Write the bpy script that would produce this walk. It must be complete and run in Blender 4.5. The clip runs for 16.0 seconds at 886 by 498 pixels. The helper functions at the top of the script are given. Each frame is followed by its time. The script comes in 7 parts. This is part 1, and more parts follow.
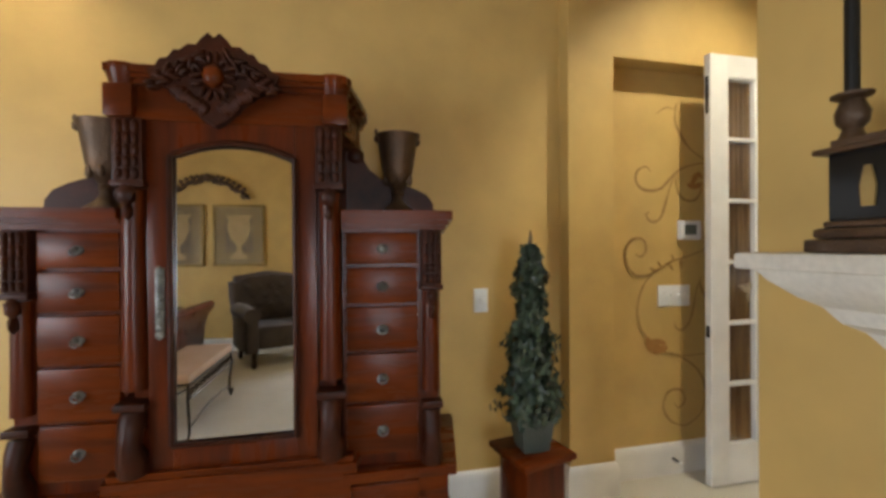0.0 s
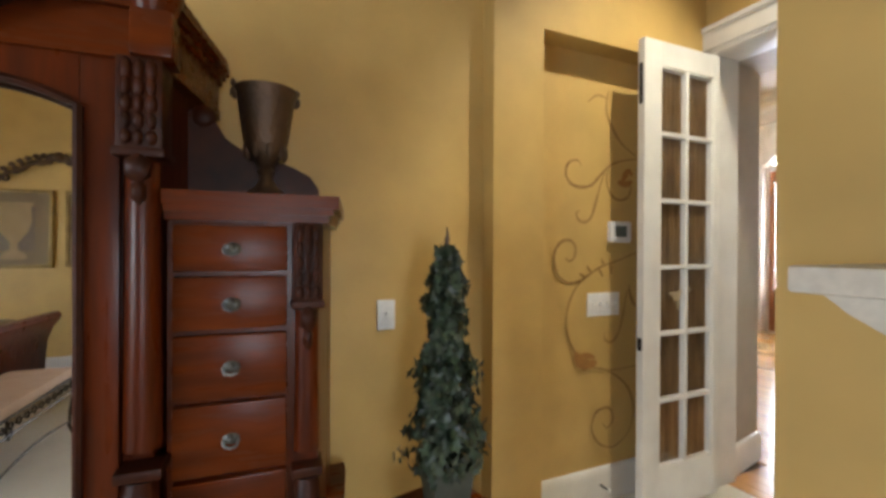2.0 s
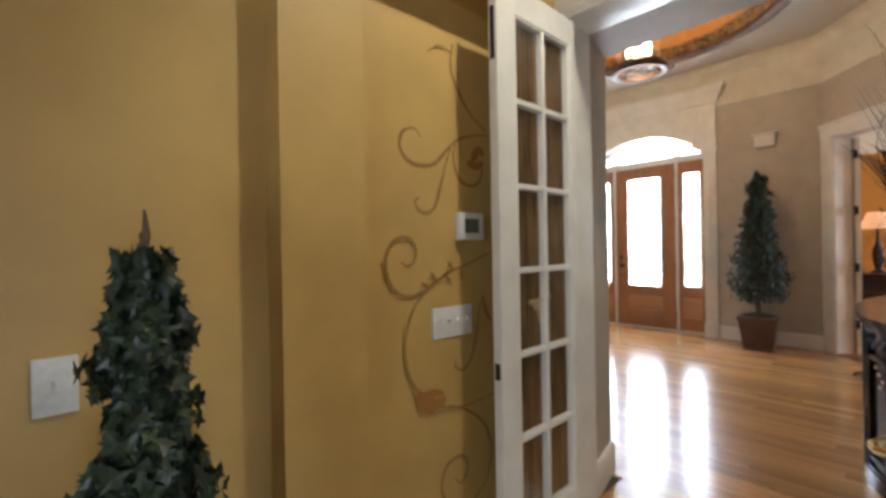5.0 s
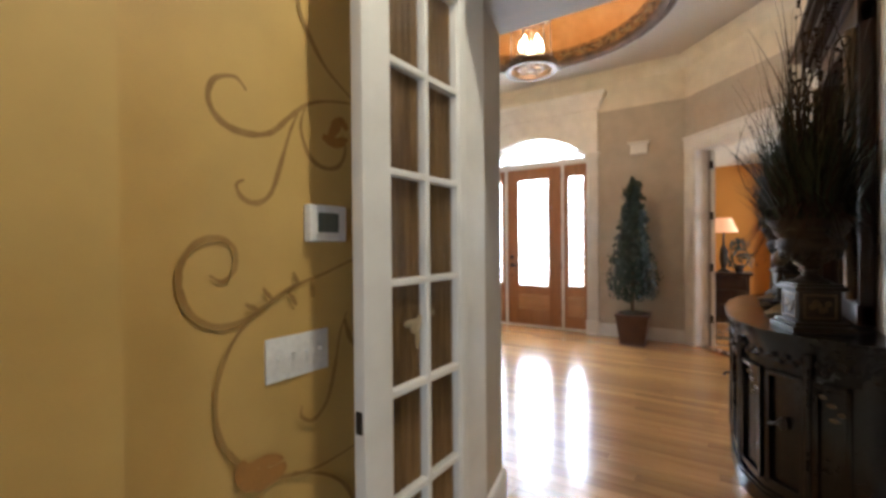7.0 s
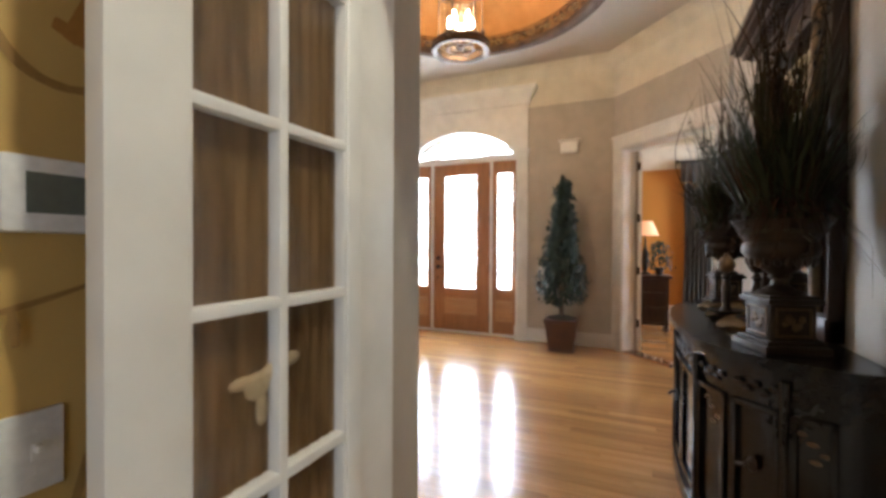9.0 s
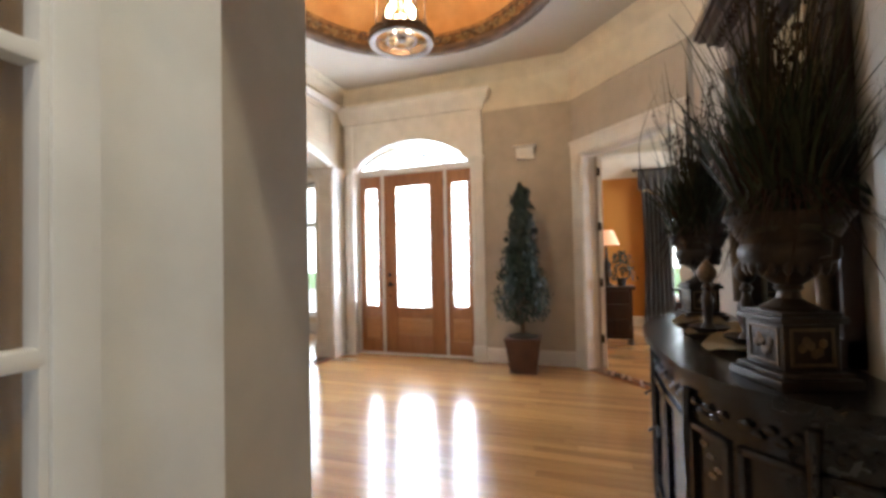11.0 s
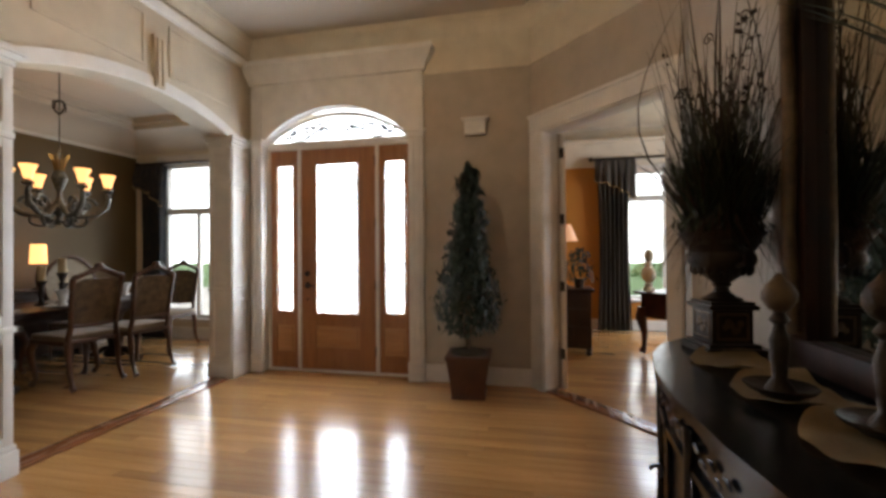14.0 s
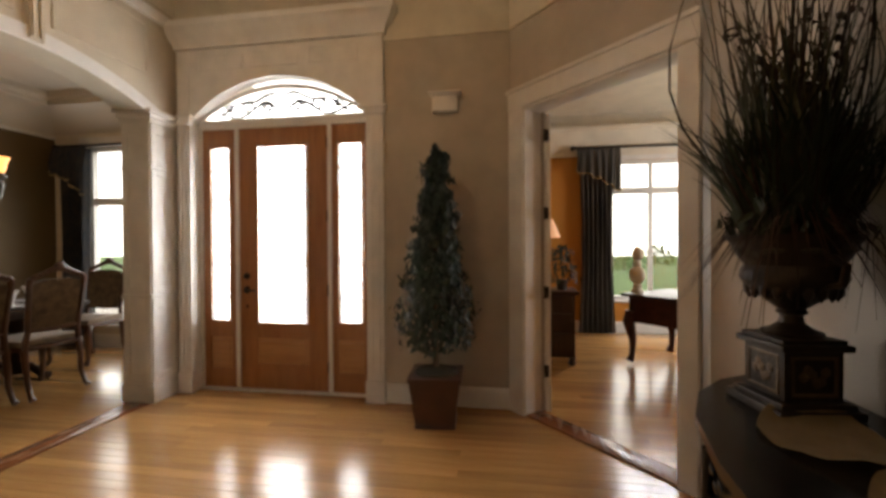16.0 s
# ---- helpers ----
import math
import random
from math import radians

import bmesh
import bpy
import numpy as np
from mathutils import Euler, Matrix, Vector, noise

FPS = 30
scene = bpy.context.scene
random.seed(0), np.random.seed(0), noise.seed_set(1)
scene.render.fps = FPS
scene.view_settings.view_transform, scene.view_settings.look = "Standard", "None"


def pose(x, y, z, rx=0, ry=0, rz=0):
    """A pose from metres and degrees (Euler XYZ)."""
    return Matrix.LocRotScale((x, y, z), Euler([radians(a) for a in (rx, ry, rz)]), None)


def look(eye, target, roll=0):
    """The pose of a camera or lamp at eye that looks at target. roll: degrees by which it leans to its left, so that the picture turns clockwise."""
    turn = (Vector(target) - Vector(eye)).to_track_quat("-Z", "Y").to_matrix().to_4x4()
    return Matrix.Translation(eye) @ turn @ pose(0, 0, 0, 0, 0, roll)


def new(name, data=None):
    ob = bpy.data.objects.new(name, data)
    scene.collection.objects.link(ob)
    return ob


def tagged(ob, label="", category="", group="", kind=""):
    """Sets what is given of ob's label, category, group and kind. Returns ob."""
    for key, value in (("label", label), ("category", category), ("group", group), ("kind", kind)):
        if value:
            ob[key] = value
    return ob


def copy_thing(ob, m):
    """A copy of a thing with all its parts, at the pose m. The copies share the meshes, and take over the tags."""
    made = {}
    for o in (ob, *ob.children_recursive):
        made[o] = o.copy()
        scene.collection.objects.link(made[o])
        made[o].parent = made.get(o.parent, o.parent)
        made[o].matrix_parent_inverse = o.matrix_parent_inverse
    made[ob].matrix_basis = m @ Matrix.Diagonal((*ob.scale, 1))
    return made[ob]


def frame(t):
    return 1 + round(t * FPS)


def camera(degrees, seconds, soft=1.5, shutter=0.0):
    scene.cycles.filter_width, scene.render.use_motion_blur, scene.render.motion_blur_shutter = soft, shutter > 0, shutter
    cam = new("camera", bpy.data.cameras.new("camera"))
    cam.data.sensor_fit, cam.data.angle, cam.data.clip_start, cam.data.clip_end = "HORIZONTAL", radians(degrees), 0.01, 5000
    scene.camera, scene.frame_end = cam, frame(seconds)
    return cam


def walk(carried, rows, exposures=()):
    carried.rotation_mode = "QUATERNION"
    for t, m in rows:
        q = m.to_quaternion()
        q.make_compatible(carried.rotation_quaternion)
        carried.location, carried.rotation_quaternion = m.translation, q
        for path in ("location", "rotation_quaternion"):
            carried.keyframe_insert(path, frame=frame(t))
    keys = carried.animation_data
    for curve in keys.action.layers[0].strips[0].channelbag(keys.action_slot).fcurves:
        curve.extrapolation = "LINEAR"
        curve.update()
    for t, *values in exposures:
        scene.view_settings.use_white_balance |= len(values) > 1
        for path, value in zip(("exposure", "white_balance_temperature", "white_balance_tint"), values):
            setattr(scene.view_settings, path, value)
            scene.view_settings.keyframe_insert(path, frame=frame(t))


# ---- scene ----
cam = camera(91.3, 16.0, soft=3.3)
PATH = [
    (0, (0.332, 0.327, 1.259), (0.791, 2.274, 1.251), -0.4),
    (0.5, (0.383, 0.418, 1.261), (0.869, 2.357, 1.251), -1.0),
    (1, (0.427, 0.528, 1.26), (1.003, 2.443, 1.239), -0.6),
    (1.5, (0.471, 0.625, 1.258), (1.167, 2.5, 1.239), 0.0),
    (2, (0.518, 0.709, 1.262), (1.323, 2.54, 1.255), 0.3),
    (2.5, (0.585, 0.8, 1.258), (1.478, 2.59, 1.267), -0.3),
    (3, (0.662, 0.868, 1.265), (1.634, 2.616, 1.275), -0.8),
    (3.5, (0.727, 0.938, 1.266), (1.79, 2.633, 1.277), -1.2),
    (4, (0.803, 1.014, 1.268), (1.96, 2.646, 1.266), -1.3),
    (4.5, (0.879, 1.105, 1.262), (2.145, 2.653, 1.255), -1.2),
    (4.7, (0.914, 1.138, 1.26), (2.222, 2.66, 1.254), -1.1),
    (6.8, (1.364, 1.347, 1.264), (3.002, 2.496, 1.256), -0.7),
    (7, (1.361, 1.377, 1.281), (3.024, 2.489, 1.261), -0.5),
    (7.5, (1.48, 1.437, 1.28), (3.196, 2.464, 1.26), -0.1),
    (8, (1.611, 1.502, 1.279), (3.373, 2.45, 1.254), 0.5),
    (8.5, (1.736, 1.552, 1.278), (3.533, 2.428, 1.257), 0.6),
    (9, (1.876, 1.592, 1.279), (3.7, 2.413, 1.257), 0.3),
    (9.5, (2.019, 1.631, 1.29), (3.869, 2.391, 1.269), 0.1),
    (10, (2.154, 1.655, 1.293), (4.027, 2.354, 1.28), -0.0),
    (10.2, (2.192, 1.625, 1.275), (4.061, 2.336, 1.31), -1.2),
    (12.3, (2.797, 1.712, 1.262), (4.724, 2.248, 1.274), -0.3),
    (12.5, (2.875, 1.729, 1.286), (4.806, 2.247, 1.291), -0.3),
    (13, (3.041, 1.739, 1.284), (4.977, 2.241, 1.298), -0.6),
    (13.5, (3.209, 1.786, 1.292), (5.155, 2.248, 1.304), -0.7),
    (14, (3.362, 1.806, 1.306), (5.315, 2.236, 1.318), -0.4),
    (14.5, (3.521, 1.801, 1.315), (5.485, 2.177, 1.325), -0.3),
    (15, (3.685, 1.817, 1.332), (5.656, 2.155, 1.331), -0.4),
    (15.5, (3.846, 1.825, 1.349), (5.819, 2.151, 1.338), -0.5),
    (16, (4.022, 1.846, 1.36), (5.996, 2.167, 1.338), -0.3),
]
walk(cam, [(t, look(eye, target, roll)) for t, eye, target, roll in PATH],
     [(0.0, 1.0, 6400, 9), (2.5, 1.08, 6250, 9), (3.5, 0.85, 6150, 9), (4.5, 0.6, 6050, 9), (10.0, 0.85, 6000, 9), (12.5, 0.15, 6200, 10), (14.0, -0.32, 6550, 11), (16.0, -0.42, 7600, 14)])

# ---- light ----
world = bpy.data.worlds.new("sky")
scene.world = world
world.use_nodes = True
wn = world.node_tree.nodes
sky = wn.new("ShaderNodeTexSky")
sky.sky_type, sky.sun_disc, sky.sun_elevation, sky.sun_rotation = "NISHITA", False, radians(48), radians(150)
wn["Background"].inputs["Strength"].default_value = 0.12
world.node_tree.links.new(sky.outputs[0], wn["Background"].inputs["Color"])


def lamp(name, kind, power, colour, m, size=0.1, size_y=None):
    data = bpy.data.lights.new(name, kind)
    data.energy, data.color = power, colour
    if kind == "AREA":
        data.shape, data.size, data.size_y = "RECTANGLE", size, size_y or size
    elif kind == "SUN":
        data.angle = radians(size)
    else:
        data.shadow_soft_size = size
    ob = new(name, data)
    ob.matrix_world = m
    return ob


DAY = (0.82, 0.91, 1.0)
WARM = (1.0, 0.72, 0.40)
lamp("sun", "SUN", 5.0, (1.0, 0.95, 0.86), look((0, 0, 20), (9, 4, 0)), 0.6)
# daylight in the openings; the south bedroom one is an added fill
lamp("door_daylight", "AREA", 250, DAY, look((7.95, 3.93, 1.6), (0, 3.6, 0.9)), 1.6, 2.2)
lamp("dining_window_daylight", "AREA", 42, DAY, look((9.30, 6.6, 1.5), (0, 5.2, 1.0)), 2.0, 2.2)
lamp("office_window_daylight", "AREA", 300, DAY, look((11.75, -0.6, 3.3), (9.0, 0.0, 0.0)), 1.9, 1.0)
lamp("bedroom_window_daylight", "AREA", 74, (0.86, 0.92, 1.0), look((-3.55, -0.6, 1.1), (1.2, 1.6, 0.1)), 1.8, 1.2)
# unseen fill added in the south wall to brighten the lower north wall
lamp("bedroom_south_fill", "AREA", 22, (0.80, 0.88, 1.0), look((0.45, -2.80, 1.0), (1.1, 2.35, -0.2)), 0.8, 1.0)
lamp("office_side_daylight", "AREA", 130, DAY, look((9.0, -2.62, 1.55), (9.6, 2.0, 1.3)), 1.2, 1.9)
# lamps that burn, and one warm bedroom fill
lamp("bedroom_downlight", "SPOT", 24, (1.0, 0.80, 0.48), look((-1.0, 1.98, 2.95), (-1.0, 2.15, 0)), 0.06).data.spot_size = radians(84)
lamp("hall_downlight", "SPOT", 80, (1.0, 0.90, 0.68), look((2.22, 1.25, 3.36), (2.1, 2.37, 0.4)), 0.05).data.spot_size = radians(72)
# added fill without a fixture, lifts the bedroom's general brightness
lamp("bedroom_warm_fill", "POINT", 0.5, (1.0, 0.72, 0.38), pose(0.5, -0.6, 3.1), 0.18)
lamp("lantern_glow", "POINT", 32, (1.0, 0.70, 0.40), pose(5.6, 3.1, 3.42), 0.09)
lamp("dining_glow", "POINT", 6, WARM, pose(7.10, 6.94, 2.45), 0.12)


bpy.data.lights["hall_downlight"].spot_blend = 0.7
bpy.data.lights["bedroom_downlight"].spot_blend = 0.6


# ---- materials ----
def nodes_of(m):
    m.use_nodes = True
    t = m.node_tree
    return t, t.nodes, t.links, t.nodes["Principled BSDF"]


def ramp(N, stops):
    r = N.new("ShaderNodeValToRGB")
    e = r.color_ramp.elements
    while len(e) < len(stops):
        e.new(0.5)
    for k, (p, c) in zip(e, stops):
        k.position, k.color = p, (*c, 1)
    return r


def mat(name, a, b=None, rough=0.5, metal=0.0, scale=3.0, fine=60.0, bump=0.05, stretch=(1, 1, 1), coat=0.0, island=False, rand=0.0, sheen=0.0, detail=6.0, spec=0.5):
    """Two tones mixed by large noise, a fine grain on top, and relief."""
    m = bpy.data.materials.new(name)
    t, N, L, P = nodes_of(m)
    b = b or tuple(c * 0.82 for c in a)
    co = N.new("ShaderNodeTexCoord")
    mp = N.new("ShaderNodeMapping")
    mp.inputs["Scale"].default_value = stretch
    L.new(co.outputs["Object"], mp.inputs["Vector"])
    n1 = N.new("ShaderNodeTexNoise")
    n1.inputs["Scale"].default_value, n1.inputs["Detail"].default_value = scale, detail
    n2 = N.new("ShaderNodeTexNoise")
    n2.inputs["Scale"].default_value, n2.inputs["Detail"].default_value = fine, 4
    for n in (n1, n2):
        L.new(mp.outputs[0], n.inputs["Vector"])
    r = ramp(N, [(0.3, a), (0.7, b)])
    L.new(n1.outputs["Fac"], r.inputs[0])
    mx = N.new("ShaderNodeMix")
    mx.data_type, mx.blend_type = "RGBA", "MULTIPLY"
    mx.inputs["Factor"].default_value = 0.35
    L.new(r.outputs[0], mx.inputs[6])
    g = ramp(N, [(0.3, (0.6, 0.6, 0.6)), (0.7, (1, 1, 1))])
    L.new(n2.outputs["Fac"], g.inputs[0])
    L.new(g.outputs[0], mx.inputs[7])
    last = mx.outputs[2]
    if rand:
        src = N.new("ShaderNodeNewGeometry").outputs["Random Per Island"] if island else N.new("ShaderNodeObjectInfo").outputs["Random"]
        v = ramp(N, [(0, (1 - rand,) * 3), (1, (1 + rand * 0.3,) * 3)])
        L.new(src, v.inputs[0])
        m2 = N.new("ShaderNodeMix")
        m2.data_type, m2.blend_type = "RGBA", "MULTIPLY"
        m2.inputs["Factor"].default_value = 1
        L.new(last, m2.inputs[6])
        L.new(v.outputs[0], m2.inputs[7])
        last = m2.outputs[2]
    L.new(last, P.inputs["Base Color"])
    rr = N.new("ShaderNodeMapRange")
    rr.inputs["To Min"].default_value, rr.inputs["To Max"].default_value = max(0.02, rough - 0.07), min(1, rough + 0.1)
    L.new(n1.outputs["Fac"], rr.inputs["Value"])
    L.new(rr.outputs[0], P.inputs["Roughness"])
    P.inputs["Metallic"].default_value = metal
    P.inputs["Specular IOR Level"].default_value = spec
    P.inputs["Coat Weight"].default_value = coat
    P.inputs["Coat Roughness"].default_value = 0.12
    P.inputs["Sheen Weight"].default_value = sheen
    if bump:
        bp = N.new("ShaderNodeBump")
        bp.inputs["Strength"].default_value, bp.inputs["Distance"].default_value = bump, 0.01
        L.new(n2.outputs["Fac"], bp.inputs["Height"])
        L.new(bp.outputs[0], P.inputs["Normal"])
    return m


def glow(name, c, s):
    m = bpy.data.materials.new(name)
    t, N, L, P = nodes_of(m)
    P.inputs["Base Color"].default_value = (*c, 1)
    P.inputs["Emission Color"].default_value = (*c, 1)
    P.inputs["Emission Strength"].default_value = s
    return m


def clear(name, tint=(1, 1, 1), rough=0.0, gloss=0.12, haze=0.0):
    """A thin pane: mostly see-through, part mirror-like, part hazy."""
    m = bpy.data.materials.new(name)
    t, N, L, P = nodes_of(m)
    tr = N.new("ShaderNodeBsdfTransparent")
    tr.inputs[0].default_value = (*tint, 1)
    gl = N.new("ShaderNodeBsdfGlossy")
    gl.inputs["Roughness"].default_value = rough
    a = N.new("ShaderNodeMixShader")
    a.inputs[0].default_value = gloss
    L.new(tr.outputs[0], a.inputs[1])
    L.new(gl.outputs[0], a.inputs[2])
    out = a.outputs[0]
    if haze:
        tl = N.new("ShaderNodeBsdfTranslucent")
        k = N.new("ShaderNodeMixShader")
        k.inputs[0].default_value = haze
        L.new(out, k.inputs[1])
        L.new(tl.outputs[0], k.inputs[2])
        out = k.outputs[0]
    L.new(out, N["Material Output"].inputs["Surface"])
    return m


YELLOW = mat("gold_wall_paint", (0.61, 0.412, 0.138), (0.56, 0.375, 0.12), 0.5, scale=1.6, fine=5, bump=0.0)
TAUPE = mat("taupe_wall_paint", (0.50, 0.44, 0.36), (0.455, 0.395, 0.32), 0.6, scale=1.4, fine=5, bump=0.0)
CREAM = mat("cream_frieze_paint", (0.74, 0.68, 0.56), (0.69, 0.62, 0.49), 0.45, scale=1.6, fine=5, bump=0.0)
TRIM = mat("white_trim_paint", (0.80, 0.78, 0.74), (0.75, 0.73, 0.69), 0.35, scale=0.8, fine=6, bump=0.0)
ARCHP = mat("warm_cream_arch_paint", (0.60, 0.53, 0.41), (0.56, 0.49, 0.37), 0.5, scale=1.6, fine=5, bump=0.0)
CEIL = mat("ceiling_paint", (0.62, 0.57, 0.49), (0.58, 0.53, 0.455), 0.75, scale=1.0, fine=160, bump=0.05)
OLIVE = mat("olive_wall_paint", (0.135, 0.088, 0.032), (0.11, 0.07, 0.025), 0.6, scale=1.4, fine=120)
AMBER = mat("amber_wall_paint", (0.55, 0.235, 0.035), (0.49, 0.20, 0.03), 0.55, scale=1.2, fine=120)
OAK = mat("oak_plank", (0.57, 0.31, 0.115), (0.42, 0.205, 0.066), 0.19, scale=2.2, fine=26, bump=0.03, stretch=(9, 0.7, 6), rand=0.30, coat=0.35)
OAKSTUFF = mat("oak_boards", (0.57, 0.31, 0.115), (0.42, 0.205, 0.066), 0.19, scale=2.2, fine=26, bump=0.03, stretch=(9, 0.7, 6), rand=0.30, island=True, coat=0.35)
CHERRY = mat("cherry_border", (0.26, 0.10, 0.04), (0.19, 0.07, 0.028), 0.25, scale=3, fine=30, stretch=(0.7, 6, 6), coat=0.3)
SUBFLOOR = mat("dark_subfloor", (0.10, 0.06, 0.03), rough=0.8)
CARPET = mat("ivory_carpet", (0.74, 0.69, 0.58), (0.66, 0.61, 0.50), 0.95, scale=4, fine=260, bump=0.6, sheen=0.3)
MAHOG = mat("polished_mahogany", (0.125, 0.021, 0.0025), (0.045, 0.007, 0.0013), 0.28, scale=3.2, fine=24, bump=0.04, stretch=(7, 7, 0.8), coat=0.0, spec=0.25)
MAHOGH = mat("mahogany_cross_grain", (0.155, 0.030, 0.004), (0.062, 0.011, 0.002), 0.26, scale=3.2, fine=24, bump=0.04, stretch=(0.8, 7, 7), coat=0.0, spec=0.16)
MAHOGD = mat("carved_dark_mahogany", (0.060, 0.013, 0.004), (0.022, 0.006, 0.0025), 0.4, scale=14, fine=60, bump=0.08, coat=0.0, spec=0.2)
DOORWOOD = mat("stained_door_wood", (0.40, 0.175, 0.065), (0.30, 0.12, 0.042), 0.33, scale=3.5, fine=30, bump=0.05, stretch=(7, 7, 0.7), coat=0.2)
DOORWOODH = mat("stained_panel_wood", (0.52, 0.27, 0.11), (0.42, 0.20, 0.075), 0.33, scale=3.5, fine=30, bump=0.05, stretch=(7, 0.7, 7), coat=0.2)
EBONY = mat("black_lacquer", (0.008, 0.007, 0.007), (0.014, 0.011, 0.009), 0.22, scale=5, fine=40, bump=0.05, coat=0.1, spec=0.3)
ESPRESSO = mat("dark_walnut", (0.042, 0.015, 0.007), (0.018, 0.008, 0.005), 0.32, scale=4, fine=30, bump=0.05, stretch=(6, 6, 0.8), coat=0.08, spec=0.3)
CHAIRWOOD = mat("carved_chair_wood", (0.12, 0.045, 0.018), (0.055, 0.021, 0.010), 0.32, scale=7, fine=40, bump=0.12, coat=0.25)
DARKBRONZE = mat("blackened_bronze", (0.055, 0.034, 0.018), (0.022, 0.015, 0.010), 0.42, 0.35, scale=9, fine=70, bump=0.3, spec=0.3)
AGEDGILT = mat("aged_gilt_wood", (0.17, 0.10, 0.04), (0.07, 0.042, 0.02), 0.45, 0.2, scale=14, fine=70, bump=0.3)
BRONZE = mat("aged_bronze", (0.125, 0.070, 0.036), (0.055, 0.032, 0.019), 0.42, 0.45, scale=9, fine=70, bump=0.4)
IRON = mat("dark_wrought_iron", (0.035, 0.028, 0.024), (0.06, 0.045, 0.035), 0.45, 0.7, scale=12, fine=80, bump=0.2)
PEWTER = mat("antique_pewter", (0.22, 0.22, 0.20), (0.10, 0.10, 0.09), 0.33, 0.85, scale=30, fine=120, bump=0.3)
BRASS = mat("polished_brass", (0.72, 0.48, 0.20), (0.6, 0.38, 0.15), 0.22, 1.0, scale=20, fine=90, bump=0.05)
GOLDLEAF = mat("worn_gilding", (0.36, 0.25, 0.09), (0.20, 0.13, 0.05), 0.4, 0.6, scale=12, fine=80, bump=0.3)
STONE = mat("limestone_mantel", (0.72, 0.68, 0.60), (0.64, 0.60, 0.52), 0.55, scale=5, fine=80, bump=0.12)
LEAF = mat("ivy_leaf", (0.012, 0.030, 0.013), (0.060, 0.088, 0.050), 0.36, scale=9, fine=60, bump=0.1, island=True, rand=0.8)
LEAFB = mat("topiary_leaf", (0.013, 0.034, 0.021), (0.026, 0.054, 0.033), 0.45, scale=9, fine=60, bump=0.1, island=True, rand=0.5)
STEM = mat("brown_stem", (0.13, 0.085, 0.045), (0.08, 0.05, 0.028), 0.75, scale=20, fine=90, bump=0.3)
GRASS = mat("dried_grass", (0.085, 0.070, 0.032), (0.032, 0.034, 0.016), 0.6, scale=9, fine=50, bump=0.1, island=True, rand=0.6, spec=0.15)
FERN = mat("dark_fern", (0.022, 0.030, 0.013), (0.045, 0.050, 0.022), 0.6, scale=9, fine=50, bump=0.1, island=True, rand=0.6, spec=0.15)
TASSEL = mat("brown_tassel", (0.062, 0.032, 0.018), (0.030, 0.017, 0.011), 0.8, scale=9, fine=50, bump=0.1, island=True, rand=0.6, spec=0.1)
REED = mat("dark_reed", (0.075, 0.045, 0.025), (0.035, 0.024, 0.015), 0.7, scale=14, fine=60, bump=0.3, island=True, rand=0.5, spec=0.15)
POTGREEN = mat("verdigris_pot", (0.075, 0.085, 0.065), (0.045, 0.052, 0.04), 0.55, scale=9, fine=60, bump=0.2)
POTBROWN = mat("oxblood_pot", (0.10, 0.038, 0.022), (0.06, 0.022, 0.014), 0.38, scale=6, fine=50, bump=0.1)
SOIL = mat("potting_moss", (0.05, 0.04, 0.02), rough=0.95, scale=30, fine=120, bump=0.8)
PLASTIC = mat("white_plastic", (0.80, 0.80, 0.79), (0.77, 0.77, 0.76), 0.35, scale=2, fine=60, bump=0.0)
LCD = mat("grey_display", (0.16, 0.18, 0.16), (0.14, 0.16, 0.14), 0.2, bump=0.0)
UMBER = mat("umber_scroll_paint", (0.29, 0.165, 0.045), (0.38, 0.235, 0.075), 0.6, scale=14, fine=90, bump=0.05)
RUSTPAINT = mat("rust_bloom_paint", (0.42, 0.20, 0.045), (0.33, 0.16, 0.04), 0.6, scale=14, fine=90, bump=0.05)
SHEER = mat("brown_streaked_fabric", (0.44, 0.265, 0.105), (0.18, 0.098, 0.035), 0.75, scale=5.0, fine=30, bump=0.1, stretch=(5, 5, 0.7))
BOW = mat("tan_appliqued_fabric", (0.55, 0.43, 0.26), (0.42, 0.31, 0.17), 0.8, scale=14, fine=90, bump=0.2)
UPHOL = mat("floral_tapestry", (0.17, 0.11, 0.055), (0.06, 0.036, 0.02), 0.85, scale=16, fine=90, bump=0.3, sheen=0.2)
SEATFAB = mat("light_damask", (0.30, 0.22, 0.15), (0.19, 0.13, 0.085), 0.85, scale=12, fine=90, bump=0.2, sheen=0.2)
VELVET = mat("taupe_tufted_velvet", (0.065, 0.042, 0.032), (0.038, 0.025, 0.020), 0.7, scale=6, fine=80, bump=0.2, sheen=0.1)
PINKFAB = mat("rose_beige_upholstery", (0.58, 0.40, 0.29), (0.52, 0.35, 0.25), 0.85, scale=8, fine=120, bump=0.2)
BEDDING = mat("floral_bedspread", (0.20, 0.17, 0.09), (0.42, 0.33, 0.19), 0.9, scale=11, fine=80, bump=0.3)
DRAPE = mat("striped_silk_drape", (0.22, 0.19, 0.15), (0.04, 0.038, 0.045), 0.45, scale=9, fine=60, bump=0.1, stretch=(1, 5, 0.15))
DRAPED = mat("navy_damask_drape", (0.030, 0.036, 0.055), (0.085, 0.075, 0.06), 0.6, scale=14, fine=60, bump=0.1)
LINEN = mat("cream_linen_runner", (0.46, 0.34, 0.19), (0.34, 0.24, 0.12), 0.85, scale=10, fine=140, bump=0.2)
IVORY = mat("ivory_plaster", (0.72, 0.62, 0.46), (0.62, 0.52, 0.37), 0.6, scale=9, fine=80, bump=0.1)
CERAMIC = mat("white_china", (0.8, 0.8, 0.8), (0.75, 0.76, 0.78), 0.15, bump=0.0)
